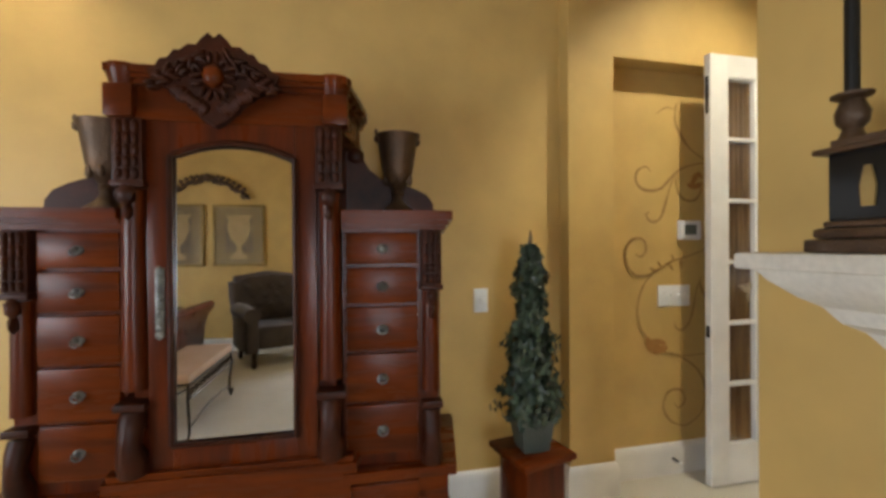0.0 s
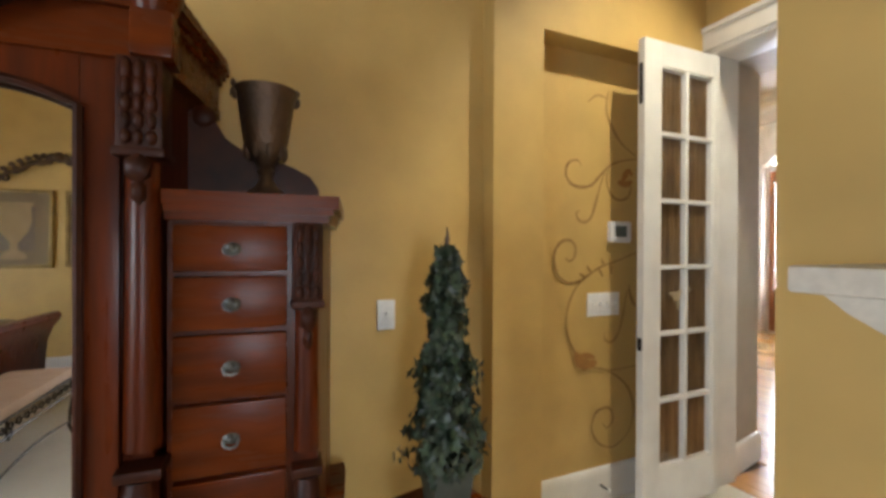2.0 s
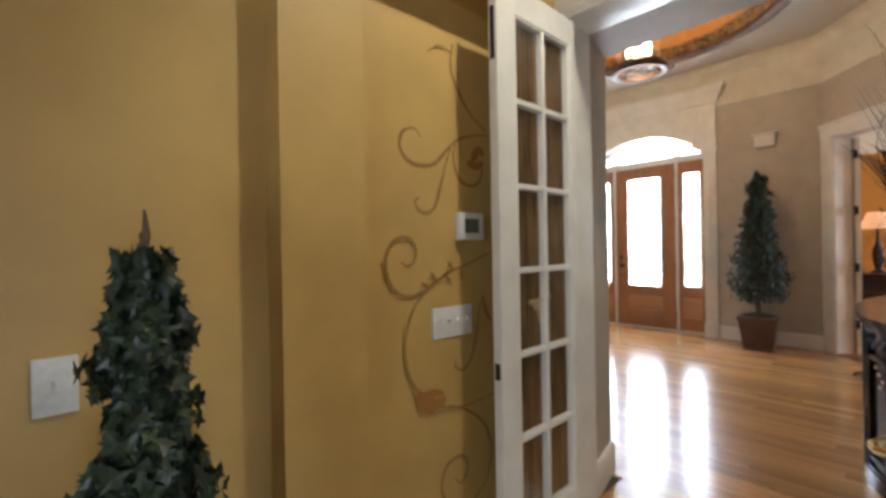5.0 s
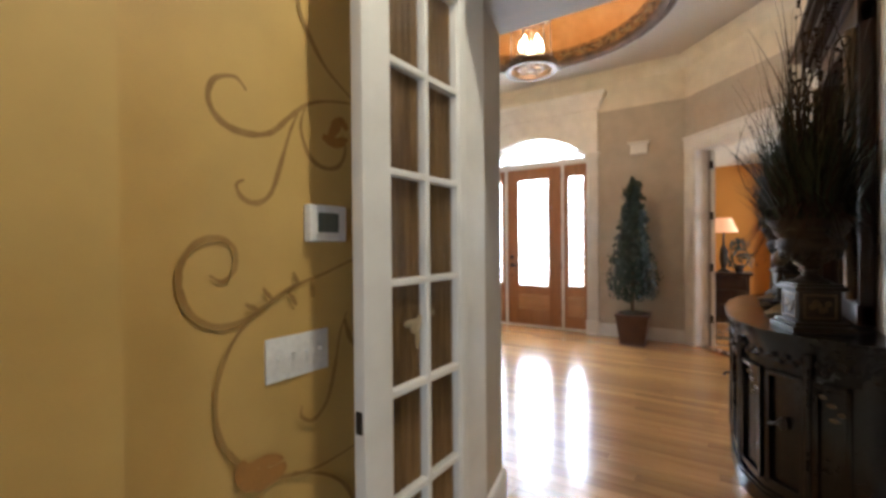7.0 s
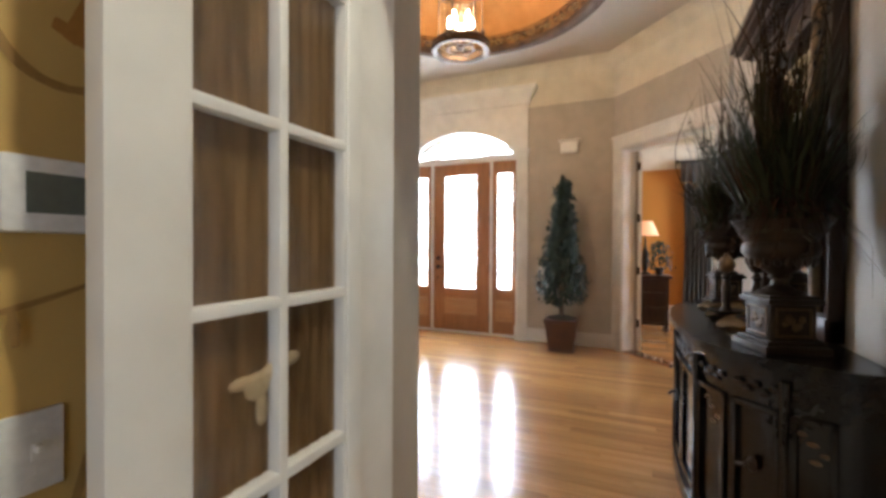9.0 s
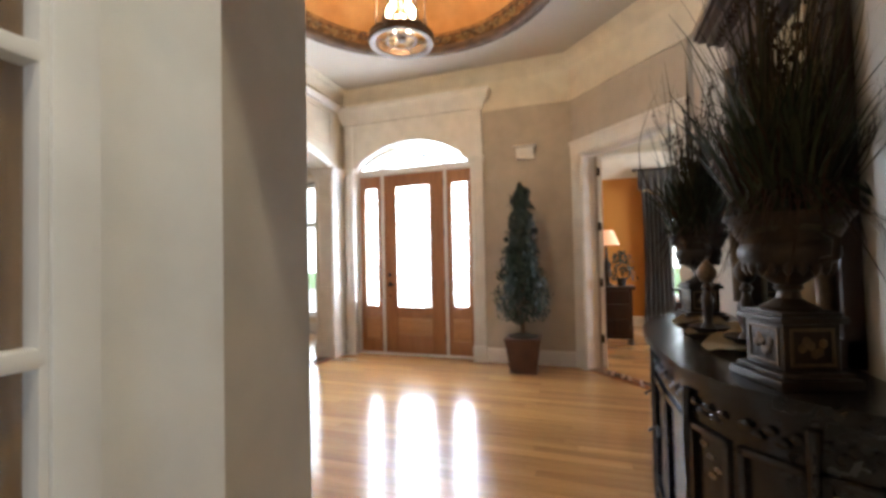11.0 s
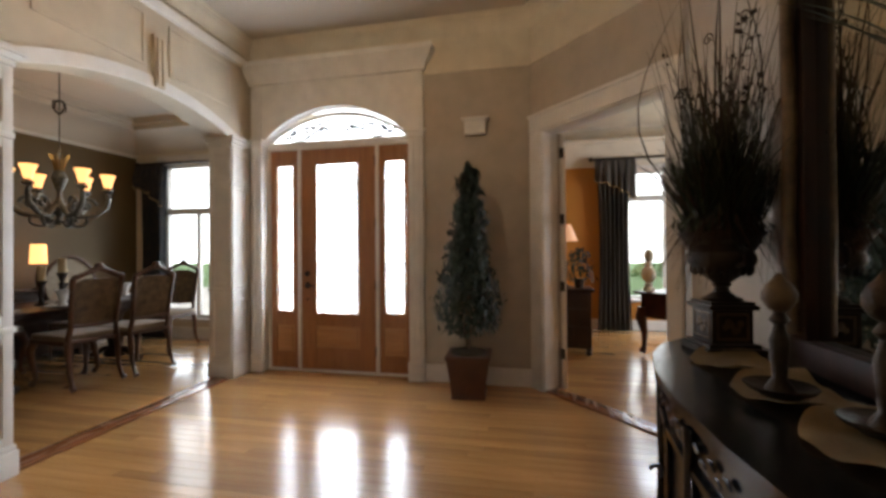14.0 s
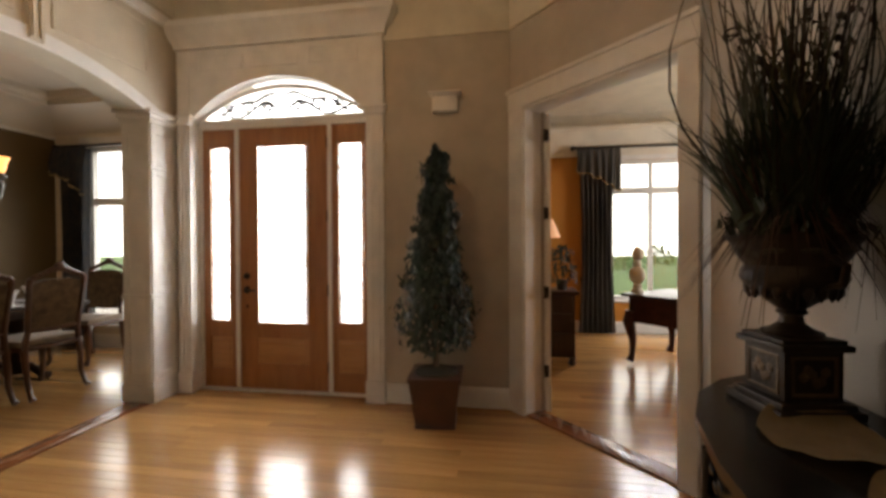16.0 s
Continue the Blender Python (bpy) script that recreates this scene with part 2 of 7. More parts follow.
WICKER = mat("pale_woven_cane", (0.48, 0.42, 0.33), (0.34, 0.29, 0.22), 0.7, scale=40, fine=120, bump=0.5)
BLACK = mat("black_tole", (0.009, 0.008, 0.008), (0.015, 0.013, 0.011), 0.4, scale=8, fine=60, bump=0.05, spec=0.2)
DOMEP = mat("burnt_orange_glaze", (0.56, 0.29, 0.10), (0.44, 0.20, 0.06), 0.7, scale=2.5, fine=7, bump=0.02, spec=0.1)
BANDP = mat("marbled_umber_band", (0.30, 0.15, 0.045), (0.035, 0.018, 0.009), 0.6, scale=15, fine=50, bump=0.4, spec=0.15)
PRINT = mat("engraved_print", (0.11, 0.095, 0.08), (0.055, 0.048, 0.042), 0.4, scale=7, fine=60, bump=0.0)
MATBOARD = mat("bronze_mat_board", (0.20, 0.145, 0.075), (0.15, 0.105, 0.055), 0.5, scale=5, fine=80, bump=0.02)
WAX = mat("ivory_wax", (0.75, 0.60, 0.36), (0.68, 0.52, 0.30), 0.5, scale=8, fine=60, bump=0.02)
SHADE = glow("lit_amber_shade", (1.0, 0.50, 0.17), 2.6)
BULB = glow("lit_candle_bulb", (1.0, 0.80, 0.52), 26)
LAMPSH = glow("peach_lampshade", (0.80, 0.42, 0.22), 0.5)
OUTSIDE = glow("bright_overcast_haze", (0.93, 0.97, 1.0), 4.2)
GLASS = clear("window_glass", gloss=0.06)
FROST = clear("textured_door_glass", rough=0.2, gloss=0.06, haze=0.25)
RIPPLE = clear("rippled_lantern_glass", rough=0.12, gloss=0.16)
PANE = clear("french_pane_glass", rough=0.12, gloss=0.10)
LEAD = mat("lead_came", (0.07, 0.075, 0.085), (0.045, 0.05, 0.055), 0.5, 0.2, bump=0.1)
MIRROR = bpy.data.materials.new("silvered_mirror")
_t, _N, _L, _P = nodes_of(MIRROR)
_P.inputs["Metallic"].default_value, _P.inputs["Roughness"].default_value = 1.0, 0.01
_P.inputs["Base Color"].default_value = (0.86, 0.87, 0.86, 1)
DIMMIRROR = bpy.data.materials.new("antique_dark_mirror")
_t, _N, _L, _P = nodes_of(DIMMIRROR)
_P.inputs["Metallic"].default_value, _P.inputs["Roughness"].default_value = 1.0, 0.03
_P.inputs["Base Color"].default_value = (0.60, 0.60, 0.56, 1)
GREENERY = mat("garden_green", (0.20, 0.30, 0.10), (0.10, 0.17, 0.05), 0.8, scale=2.5, fine=12, bump=0.2)
LAWN = mat("lawn", (0.10, 0.19, 0.05), (0.07, 0.14, 0.035), 0.9, scale=1.5, fine=40, bump=0.3)
CONCRETE = mat("pale_concrete", (0.6, 0.58, 0.54), (0.54, 0.52, 0.48), 0.9, scale=2, fine=60, bump=0.2)


# ---- builders ----
def B():
    return bmesh.new()


I4 = Matrix.Identity(4)


def box(bm, x0, y0, z0, x1, y1, z1, M=I4, bev=0.0):
    x0, x1, y0, y1, z0, z1 = min(x0, x1), max(x0, x1), min(y0, y1), max(y0, y1), min(z0, z1), max(z0, z1)
    v = [bm.verts.new(M @ Vector(p)) for p in ((x0, y0, z0), (x1, y0, z0), (x1, y1, z0), (x0, y1, z0), (x0, y0, z1), (x1, y0, z1), (x1, y1, z1), (x0, y1, z1))]
    fs = [bm.faces.new([v[i] for i in f]) for f in ((3, 2, 1, 0), (4, 5, 6, 7), (0, 1, 5, 4), (1, 2, 6, 5), (2, 3, 7, 6), (3, 0, 4, 7))]
    if bev:
        es = list({e for f in fs for e in f.edges})
        bmesh.ops.bevel(bm, geom=es, offset=bev, segments=2, affect="EDGES", profile=0.6)
    return bm


def lathe(bm, prof, n=24, M=I4, sx=1.0, sy=1.0, phase=0.0, caps=True):
    rings = []
    for r, z in prof:
        if r <= 1e-5:
            rings.append([bm.verts.new(M @ Vector((0, 0, z)))])
        else:
            rings.append([bm.verts.new(M @ Vector((r * sx * math.cos(2 * math.pi * k / n + phase), r * sy * math.sin(2 * math.pi * k / n + phase), z))) for k in range(n)])
    for a, b in zip(rings, rings[1:]):
        for k in range(n):
            q = [a[k % len(a)], a[(k + 1) % len(a)], b[(k + 1) % len(b)], b[k % len(b)]]
            q = [p for i, p in enumerate(q) if p not in q[:i]]
            if len(q) > 2:
                bm.faces.new(q)
    for ring, flip in ((rings[0], True), (rings[-1], False)):
        if caps and len(ring) > 2:
            bm.faces.new(ring[::-1] if flip else ring)
    return bm


def tube(bm, pts, r, n=8, M=I4):
    pts = [Vector(p) for p in pts]
    rs = r if isinstance(r, (list, tuple)) else [r] * len(pts)
    up = Vector((0, 0, 1))
    rings, side = [], None
    for i, p in enumerate(pts):
        d = (pts[min(i + 1, len(pts) - 1)] - pts[max(i - 1, 0)]).normalized()
        if side is None:
            side = d.cross(up if abs(d.z) < 0.9 else Vector((1, 0, 0))).normalized()
        else:
            side = (side - d * side.dot(d)).normalized()
        o = d.cross(side)
        rings.append([bm.verts.new(M @ (p + rs[i] * (math.cos(2 * math.pi * k / n) * side + math.sin(2 * math.pi * k / n) * o))) for k in range(n)])
    for a, b in zip(rings, rings[1:]):
        for k in range(n):
            bm.faces.new((a[k], a[(k + 1) % n], b[(k + 1) % n], b[k]))
    bm.faces.new(rings[0][::-1])
    bm.faces.new(rings[-1])
    return bm


def extr(bm, poly, h, M=I4):
    """A flat outline in local x, y, thickened along local z from 0 to h."""
    a = [bm.verts.new(M @ Vector((x, y, 0))) for x, y in poly]
    b = [bm.verts.new(M @ Vector((x, y, h))) for x, y in poly]
    n = len(poly)
    bm.faces.new(a[::-1])
    bm.faces.new(b)
    for k in range(n):
        bm.faces.new((a[k], a[(k + 1) % n], b[(k + 1) % n], b[k]))
    return bm


def sweep(bm, path, prof, closed=False, M=I4):
    """A moulding: an outline (out, z) carried along a path in plan, mitred; out is to the right of the way."""
    pts = [Vector((x, y)) for x, y in path]
    n, rings = len(pts), []
    for i, p in enumerate(pts):
        a = pts[i - 1] if i or closed else None
        b = pts[(i + 1) % n] if i < n - 1 or closed else None
        d1 = (p - a).normalized() if a is not None else (b - p).normalized()
        d2 = (b - p).normalized() if b is not None else d1
        n1, n2 = Vector((d1.y, -d1.x)), Vector((d2.y, -d2.x))
        m = (n1 + n2)
        m = m / max(0.2, m.dot(n1))
        rings.append([bm.verts.new(M @ Vector((p.x + m.x * o, p.y + m.y * o, z))) for o, z in prof])
    k = len(prof)
    pairs = list(zip(rings, rings[1:])) + ([(rings[-1], rings[0])] if closed else [])
    for a, b in pairs:
        for j in range(k):
            bm.faces.new((a[j], a[(j + 1) % k], b[(j + 1) % k], b[j]))
    if not closed:
        bm.faces.new(rings[0])
        bm.faces.new(rings[-1][::-1])
    return bm


def blob(bm, c, r, M=I4, sub=2):
    bmesh.ops.create_icosphere(bm, subdivisions=sub, radius=1.0, matrix=M @ Matrix.LocRotScale(c, None, r if isinstance(r, (tuple, list)) else (r, r, r)))
    return bm


def mesh_of(name, bm, material, smooth=True, angle=40):
    bmesh.ops.recalc_face_normals(bm, faces=bm.faces)
    me = bpy.data.meshes.new(name)
    if smooth:
        for f in bm.faces:
            f.smooth = True
        for e in bm.edges:
            if len(e.link_faces) == 2 and e.calc_face_angle(0) > radians(angle):
                e.smooth = False
    bm.to_mesh(me)
    bm.free()
    me.materials.append(material)
    return me


def part(name, bm, material, parent, label="", smooth=True):
    ob = new(name, mesh_of(name, bm, material, smooth))
    ob.parent = parent
    if label:
        tagged(ob, label)
    return ob


def thing(name, label, category, m=None, group=""):
    ob = new(name)
    ob.empty_display_size = 0.1
    if m is not None:
        ob.matrix_world = m
    return tagged(ob, label, category, group)


def single(name, bm, material, label, category, m=None, group=""):
    ob = new(name, mesh_of(name, bm, material))
    if m is not None:
        ob.matrix_world = m
    return tagged(ob, label, category, group)


def struct(name, bm, material, label, category="wall"):
    return tagged(new(name, mesh_of(name, bm, material)), label, category, "", "structure")


def stand(x, y, z, ang=0):
    return pose(x, y, z, 0, 0, ang)


# local x, y of a flat outline -> world x, z; thickness towards -y
def face_y(x, y, z):
    return Matrix(((1, 0, 0, x), (0, 0, -1, y), (0, 1, 0, z), (0, 0, 0, 1)))


# local x, y -> world y, z; thickness towards -x
def face_x(x, y, z):
    return Matrix(((0, 0, -1, x), (1, 0, 0, y), (0, 1, 0, z), (0, 0, 0, 1)))


def arc(cx, cy, r, a0, a1, n):
    return [(cx + r * math.cos(radians(a0 + (a1 - a0) * k / n)), cy + r * math.sin(radians(a0 + (a1 - a0) * k / n))) for k in range(n + 1)]


BASEB = [(0, 0), (0.018, 0), (0.018, 0.13), (0.014, 0.15), (0.008, 0.165), (0, 0.17)]
CROWN = [(0, -0.16), (0.015, -0.16), (0.02, -0.14), (0.035, -0.12), (0.05, -0.08), (0.085, -0.045), (0.10, -0.04), (0.11, -0.02), (0.125, -0.015), (0.125, 0.0), (0, 0.0)]

# ---- bedroom shell ----
BH = 3.4
bm = B()
extr(bm, [(-3.6, 2.35), (1.425, 2.35), (1.425, 2.26), (1.675, 2.26), (1.675, 2.375), (2.72, 2.375), (2.72, 2.55), (-3.6, 2.55)], 2.217)
extr(bm, [(-3.6, 2.35), (1.425, 2.35), (1.425, 2.26), (2.72, 2.26), (2.72, 2.55), (-3.6, 2.55)], BH - 2.217, pose(0, 0, 2.217))
struct("wall_north", bm, YELLOW, "gold painted plaster wall with a shallow square niche")
bm = extr(B(), [(1.231, -2.9), (1.231, 1.10), (1.42, 1.085), (2.72, 0.985), (2.72, 0.85), (1.42, 0.90), (1.42, -2.9)], BH)
struct("wall_fireplace", bm, YELLOW, "gold painted wall with an outside corner beside the hearth")
# the unseen opening is added only to seat the south fill lamp
bm = box(B(), -3.6, -2.95, 0, 0.0, -2.75, BH)
box(bm, 0.9, -2.95, 0, 1.231, -2.75, BH)
box(bm, 0.0, -2.95, 0, 0.9, -2.75, 0.5)
box(bm, 0.0, -2.95, 2.2, 0.9, -2.75, BH)
struct("wall_south", bm, YELLOW, "gold painted bedroom wall behind the pictures")
bm = B()
box(bm, -3.8, -2.95, 0, -3.6, 2.55, 0.5)
box(bm, -3.8, -2.95, 2.5, -3.6, 2.55, BH)
box(bm, -3.8, -2.95, 0.5, -3.6, -1.6, 2.5)
box(bm, -3.8, 0.4, 0.5, -3.6, 2.55, 2.5)
struct("wall_west", bm, YELLOW, "gold painted bedroom wall with a window opening")
struct("floor_bedroom", box(B(), -3.8, -2.95, -0.06, 2.86, 2.55, 0.0), CARPET, "ivory cut-pile carpet", "carpet")
struct("ceiling_bedroom", box(B(), -3.8, -2.95, BH, 2.72, 2.55, BH + 0.1), CEIL, "pale painted bedroom ceiling", "ceiling")
bm = B()
box(bm, 2.72, 2.25, 0, 2.91, 2.55, BH)
box(bm, 2.72, 0.6, 0, 2.91, 0.985, BH)
box(bm, 2.72, 0.985, 2.31, 2.91, 2.25, BH)
struct("wall_doorway", bm, YELLOW, "gold painted wall round the double doorway")
bm = B()
for y0, y1 in ((2.215, 2.248), (0.987, 1.018)):
    box(bm, 2.705, y0, 0, 2.925, y1, 2.31, bev=0.004)
box(bm, 2.705, 0.987, 2.275, 2.925, 2.248, 2.308, bev=0.004)
box(bm, 2.695, 0.99, 2.30, 2.719, 2.30, 2.40, bev=0.006)
box(bm, 2.685, 0.99, 2.395, 2.719, 2.31, 2.425, bev=0.006)
struct("door_1", bm, TRIM, "white painted jambs and head of the double doorway", "door frame")
bm = sweep(B(), [(-3.6, 2.35), (1.425, 2.35), (1.425, 2.26), (1.675, 2.26), (1.675, 2.375), (2.70, 2.375)], BASEB)
sweep(bm, [(2.70, 0.987), (1.42, 1.085), (1.231, 1.10), (1.231, 0.83)], BASEB)
sweep(bm, [(1.231, -2.75), (-3.6, -2.75)], BASEB)
struct("baseboard", bm, TRIM, "white painted bedroom baseboard", "baseboard")

# ---- foyer shell ----
FH = 3.62
bm = B()
extr(bm, [(2.91, 2.25), (3.305, 2.332), (3.305, 5.2), (2.91, 5.2)], FH)
extr(bm, [(2.91, 0.6), (3.305, 0.6), (3.305, 0.90), (2.91, 0.985)], FH)
extr(bm, [(2.91, 0.985), (3.305, 0.90), (3.305, 2.332), (2.91, 2.25)], FH - 2.31, pose(0, 0, 2.31))
struct("wall_foyer_west", bm, TAUPE, "taupe painted wall with the deep passage reveal")
struct("wall_foyer_south", box(B(), 3.305, 0.62, 0, 6.50, 0.82, FH), TAUPE, "taupe painted wall behind the console")
ANG = pose(7.62, 1.87, 0, 0, 0, -137.95)
bm = B()
box(bm, 0, 0, 0, 0.16, 0.16, FH, ANG)
box(bm, 1.40, 0, 0, 1.51, 0.16, FH, ANG)
box(bm, 0.16, 0, 2.435, 1.40, 0.16, FH, ANG)
struct("wall_foyer_angled", bm, TAUPE, "taupe painted angled wall with a wide cased opening")
bm = B()
box(bm, 7.62, 1.60, 0, 7.80, 3.05, FH)
box(bm, 7.62, 4.80, 0, 7.80, 5.25, FH)
box(bm, 7.62, 3.05, 2.95, 7.80, 4.80, FH)
struct("wall_front", bm, TAUPE, "taupe painted front wall round the entrance")
ARCHM = pose(7.42, 4.94, 0, 0, 0, 182.2)
AFACE = ARCHM @ Matrix(((1, 0, 0, 0), (0, 0, -1, 0), (0, 1, 0, 0), (0, 0, 0, 1)))
SPR, APX, AW = 2.45, 2.665, 2.10


def seg(w, spring, apex, n=24):
    """Points of a flat arch from 0 to w."""
    h = apex - spring
    r = ((w / 2) ** 2 + h * h) / (2 * h)
    a = math.degrees(math.asin(w / 2 / r))
    return [(w / 2 + r * math.sin(radians(-a + 2 * a * k / n)), apex - r + r * math.cos(radians(-a + 2 * a * k / n))) for k in range(n + 1)]


bm = B()
pts = seg(AW, SPR, APX)
extr(bm, pts + [(AW, FH), (0, FH)], 0.26, AFACE)
box(bm, -0.20, -0.26, 0, 0, 0, FH, ARCHM)
box(bm, AW, -0.26, 0, AW + 0.30, 0, FH, ARCHM)
box(bm, AW + 0.30, -0.26, 0, 4.35, -0.03, FH, ARCHM)
struct("wall_arch", bm, ARCHP, "cream painted wall with a wide flat arch to the dining room")

# the foyer's ceiling with a round opening for the dome
CX, CY, CR = 5.6, 3.1, 1.25
bm = B()
ring, rim = [], []
x0, x1, y0, y1 = 2.9, 7.8, 0.6, 5.25
n = 96
for k in range(n):
    a = 2 * math.pi * k / n
    c, s = math.cos(a), math.sin(a)
    ring.append(bm.verts.new((CX + CR * c, CY + CR * s, FH)))
    d = min((x1 - CX) / c if c > 1e-6 else 1e9, (x0 - CX) / c if c < -1e-6 else 1e9, (y1 - CY) / s if s > 1e-6 else 1e9, (y0 - CY) / s if s < -1e-6 else 1e9)
    rim.append(bm.verts.new((CX + d * c, CY + d * s, FH)))
for k in range(n):
    bm.faces.new((ring[k], ring[(k + 1) % n], rim[(k + 1) % n], rim[k]))
up = {v: bm.verts.new(v.co + Vector((0, 0, 0.06))) for v in ring + rim}
for k in range(n):
    bm.faces.new((up[ring[k]], up[ring[(k + 1) % n]], up[rim[(k + 1) % n]], up[rim[k]]))
    for q in (ring, rim):
        bm.faces.new((q[k], q[(k + 1) % n], up[q[(k + 1) % n]], up[q[k]]))
struct("ceiling_foyer", bm, CEIL, "taupe-white foyer ceiling round an oval dome", "ceiling")
DM = pose(CX, CY, 0)
dome = thing("ceiling_dome", "round ceiling dome with burnt orange glaze and a marbled umber band", "ceiling dome", pose(CX, CY, FH))
IN = pose(0, 0, 0)
bm = lathe(B(), [(1.165, 0.085), (1.12, 0.17), (0.98, 0.30), (0.72, 0.41), (0.37, 0.48), (0.0, 0.50), (0.0, 0.54), (0.40, 0.53), (0.77, 0.45), (1.06, 0.32), (1.19, 0.17), (1.21, 0.10)], 72, caps=False)
part("dome_cap", bm, DOMEP, dome, "burnt orange glazed dome")
bm = lathe(B(), [(1.25, 0.0), (1.235, 0.015), (1.20, 0.06), (1.165, 0.088), (1.15, 0.10), (1.21, 0.12), (1.28, 0.05)], 72, caps=False)
part("painted_band", bm, BANDP, dome, "dark marbled scroll band")
bm = B()
for k in range(36):
    a = 2 * math.pi * k / 36
    m = pose(1.205 * math.cos(a), 1.205 * math.sin(a), 0.02, 0, -35, math.degrees(a)) @ Matrix.Diagonal((1, 1, 0.55, 1))
    spiral = [(0.012 * 0, (0.012 + 0.05 * q) * math.cos(q * 9), 0.03 + (0.012 + 0.05 * q) * math.sin(q * 9)) for q in [i / 16 for i in range(17)]]
    tube(bm, spiral, 0.006, 5, m)
    blob(bm, (0, 0.085, 0.07), (0.008, 0.03, 0.016), m, 1)
part("scroll_relief", bm, GOLDLEAF, dome, "gilded scroll ornament")
bm = sweep(B(), [(1.27 * math.cos(2 * math.pi * k / 72), 1.27 * math.sin(2 * math.pi * k / 72)) for k in range(72)], [(-0.03, -0.005), (0.0, -0.045), (0.03, -0.055), (0.05, -0.035), (0.085, -0.045), (0.115, -0.015), (0.125, 0.0), (-0.03, 0.02)], True)
part("rim_moulding", bm, BRONZE, dome, "dark bronze ring moulding")

# frieze, crown and baseboards of the foyer
A2 = ANG @ Vector((1.51, 0, 0))
FRIEZE = [(3.13, 0.82), (A2.x, 0.82), (A2.x, A2.y), (7.62, 1.87), (7.62, 4.92)][::-1]
bm = sweep(B(), [(7.62, 4.9), (7.62, 1.87), (A2.x + 0.004, A2.y + 0.004), (6.44, 0.82), (3.305, 0.82)], [(0, 3.10), (0.014, 3.10), (0.014, 3.13), (0.010, 3.14), (0.010, 3.46), (0, 3.46)])
struct("trim_frieze", bm, CREAM, "cream painted frieze under the crown", "frieze")
bm = sweep(B(), [(7.62, 4.93), (7.62, 1.87), (A2.x + 0.004, A2.y + 0.004), (6.44, 0.82), (3.305, 0.82), (3.305, 4.80), (7.62, 4.948)], [(o, FH - 0.002 + z) for o, z in CROWN], False)
struct("trim_crown", bm, CREAM, "cream painted stepped crown moulding", "crown moulding")
bm = sweep(B(), [(7.62, 2.93), (7.62, 1.87), tuple((ANG @ Vector((0.05, 0, 0)))[:2])], BASEB)
sweep(bm, [(6.44, 0.82), (3.305, 0.82), (3.305, 0.90), (2.93, 0.985)], BASEB)
sweep(bm, [(2.93, 2.254), (3.305, 2.332), (3.305, 4.80), tuple((ARCHM @ Vector((AW + 0.32, -0.03, 0)))[:2])], BASEB)
struct("baseboard_foyer", bm, TRIM, "white painted foyer baseboard", "baseboard")

# cased opening to the office
bm = B()
for s0, s1 in ((0.004, 0.165), (1.395, 1.50)):
    box(bm, s0, -0.022, 0, s1, 0.0, 2.435, ANG, 0.004)
box(bm, 0.158, -0.01, 0, 0.18, 0.17, 2.415, ANG, 0.003)
box(bm, 1.38, -0.01, 0, 1.402, 0.17, 2.415, ANG, 0.003)
box(bm, 0.158, -0.01, 2.413, 1.402, 0.17, 2.434, ANG, 0.003)
box(bm, 0.0, -0.026, 2.435, 1.508, 0.0, 2.572, ANG, 0.004)
box(bm, -0.012, -0.04, 2.570, 1.509, 0.0, 2.602, ANG, 0.006)
struct("door_2", bm, TRIM, "white painted casing of the office opening", "door frame")
odoor = thing("office_door_leaf", "white panelled office door folded back, with dark hinges", "door", ANG @ pose(0.235, 0.19, 0.012, 0, 0, 146))
part("leaf", box(B(), 0, -0.02, 0, 0.60, 0.02, 2.39, bev=0.003), TRIM, odoor)
for z in (0.33, 0.96, 1.59, 2.21):
    bm = box(B(), -0.03, 0.0, z - 0.045, 0.012, 0.026, z + 0.045, bev=0.002)
    tube(bm, [(-0.012, 0.03, z - 0.05), (-0.012, 0.03, z + 0.05)], 0.008, 8)
    part("hinge", bm, IRON, odoor, "oil-rubbed bronze hinge")
bm = box(B(), 0.0, 0.0, 0.0, 1.24, 0.16, 0.012, ANG @ pose(0.16, 0, 0), 0.004)
struct("threshold_office", bm, CHERRY, "dark cherry threshold strip", "threshold")

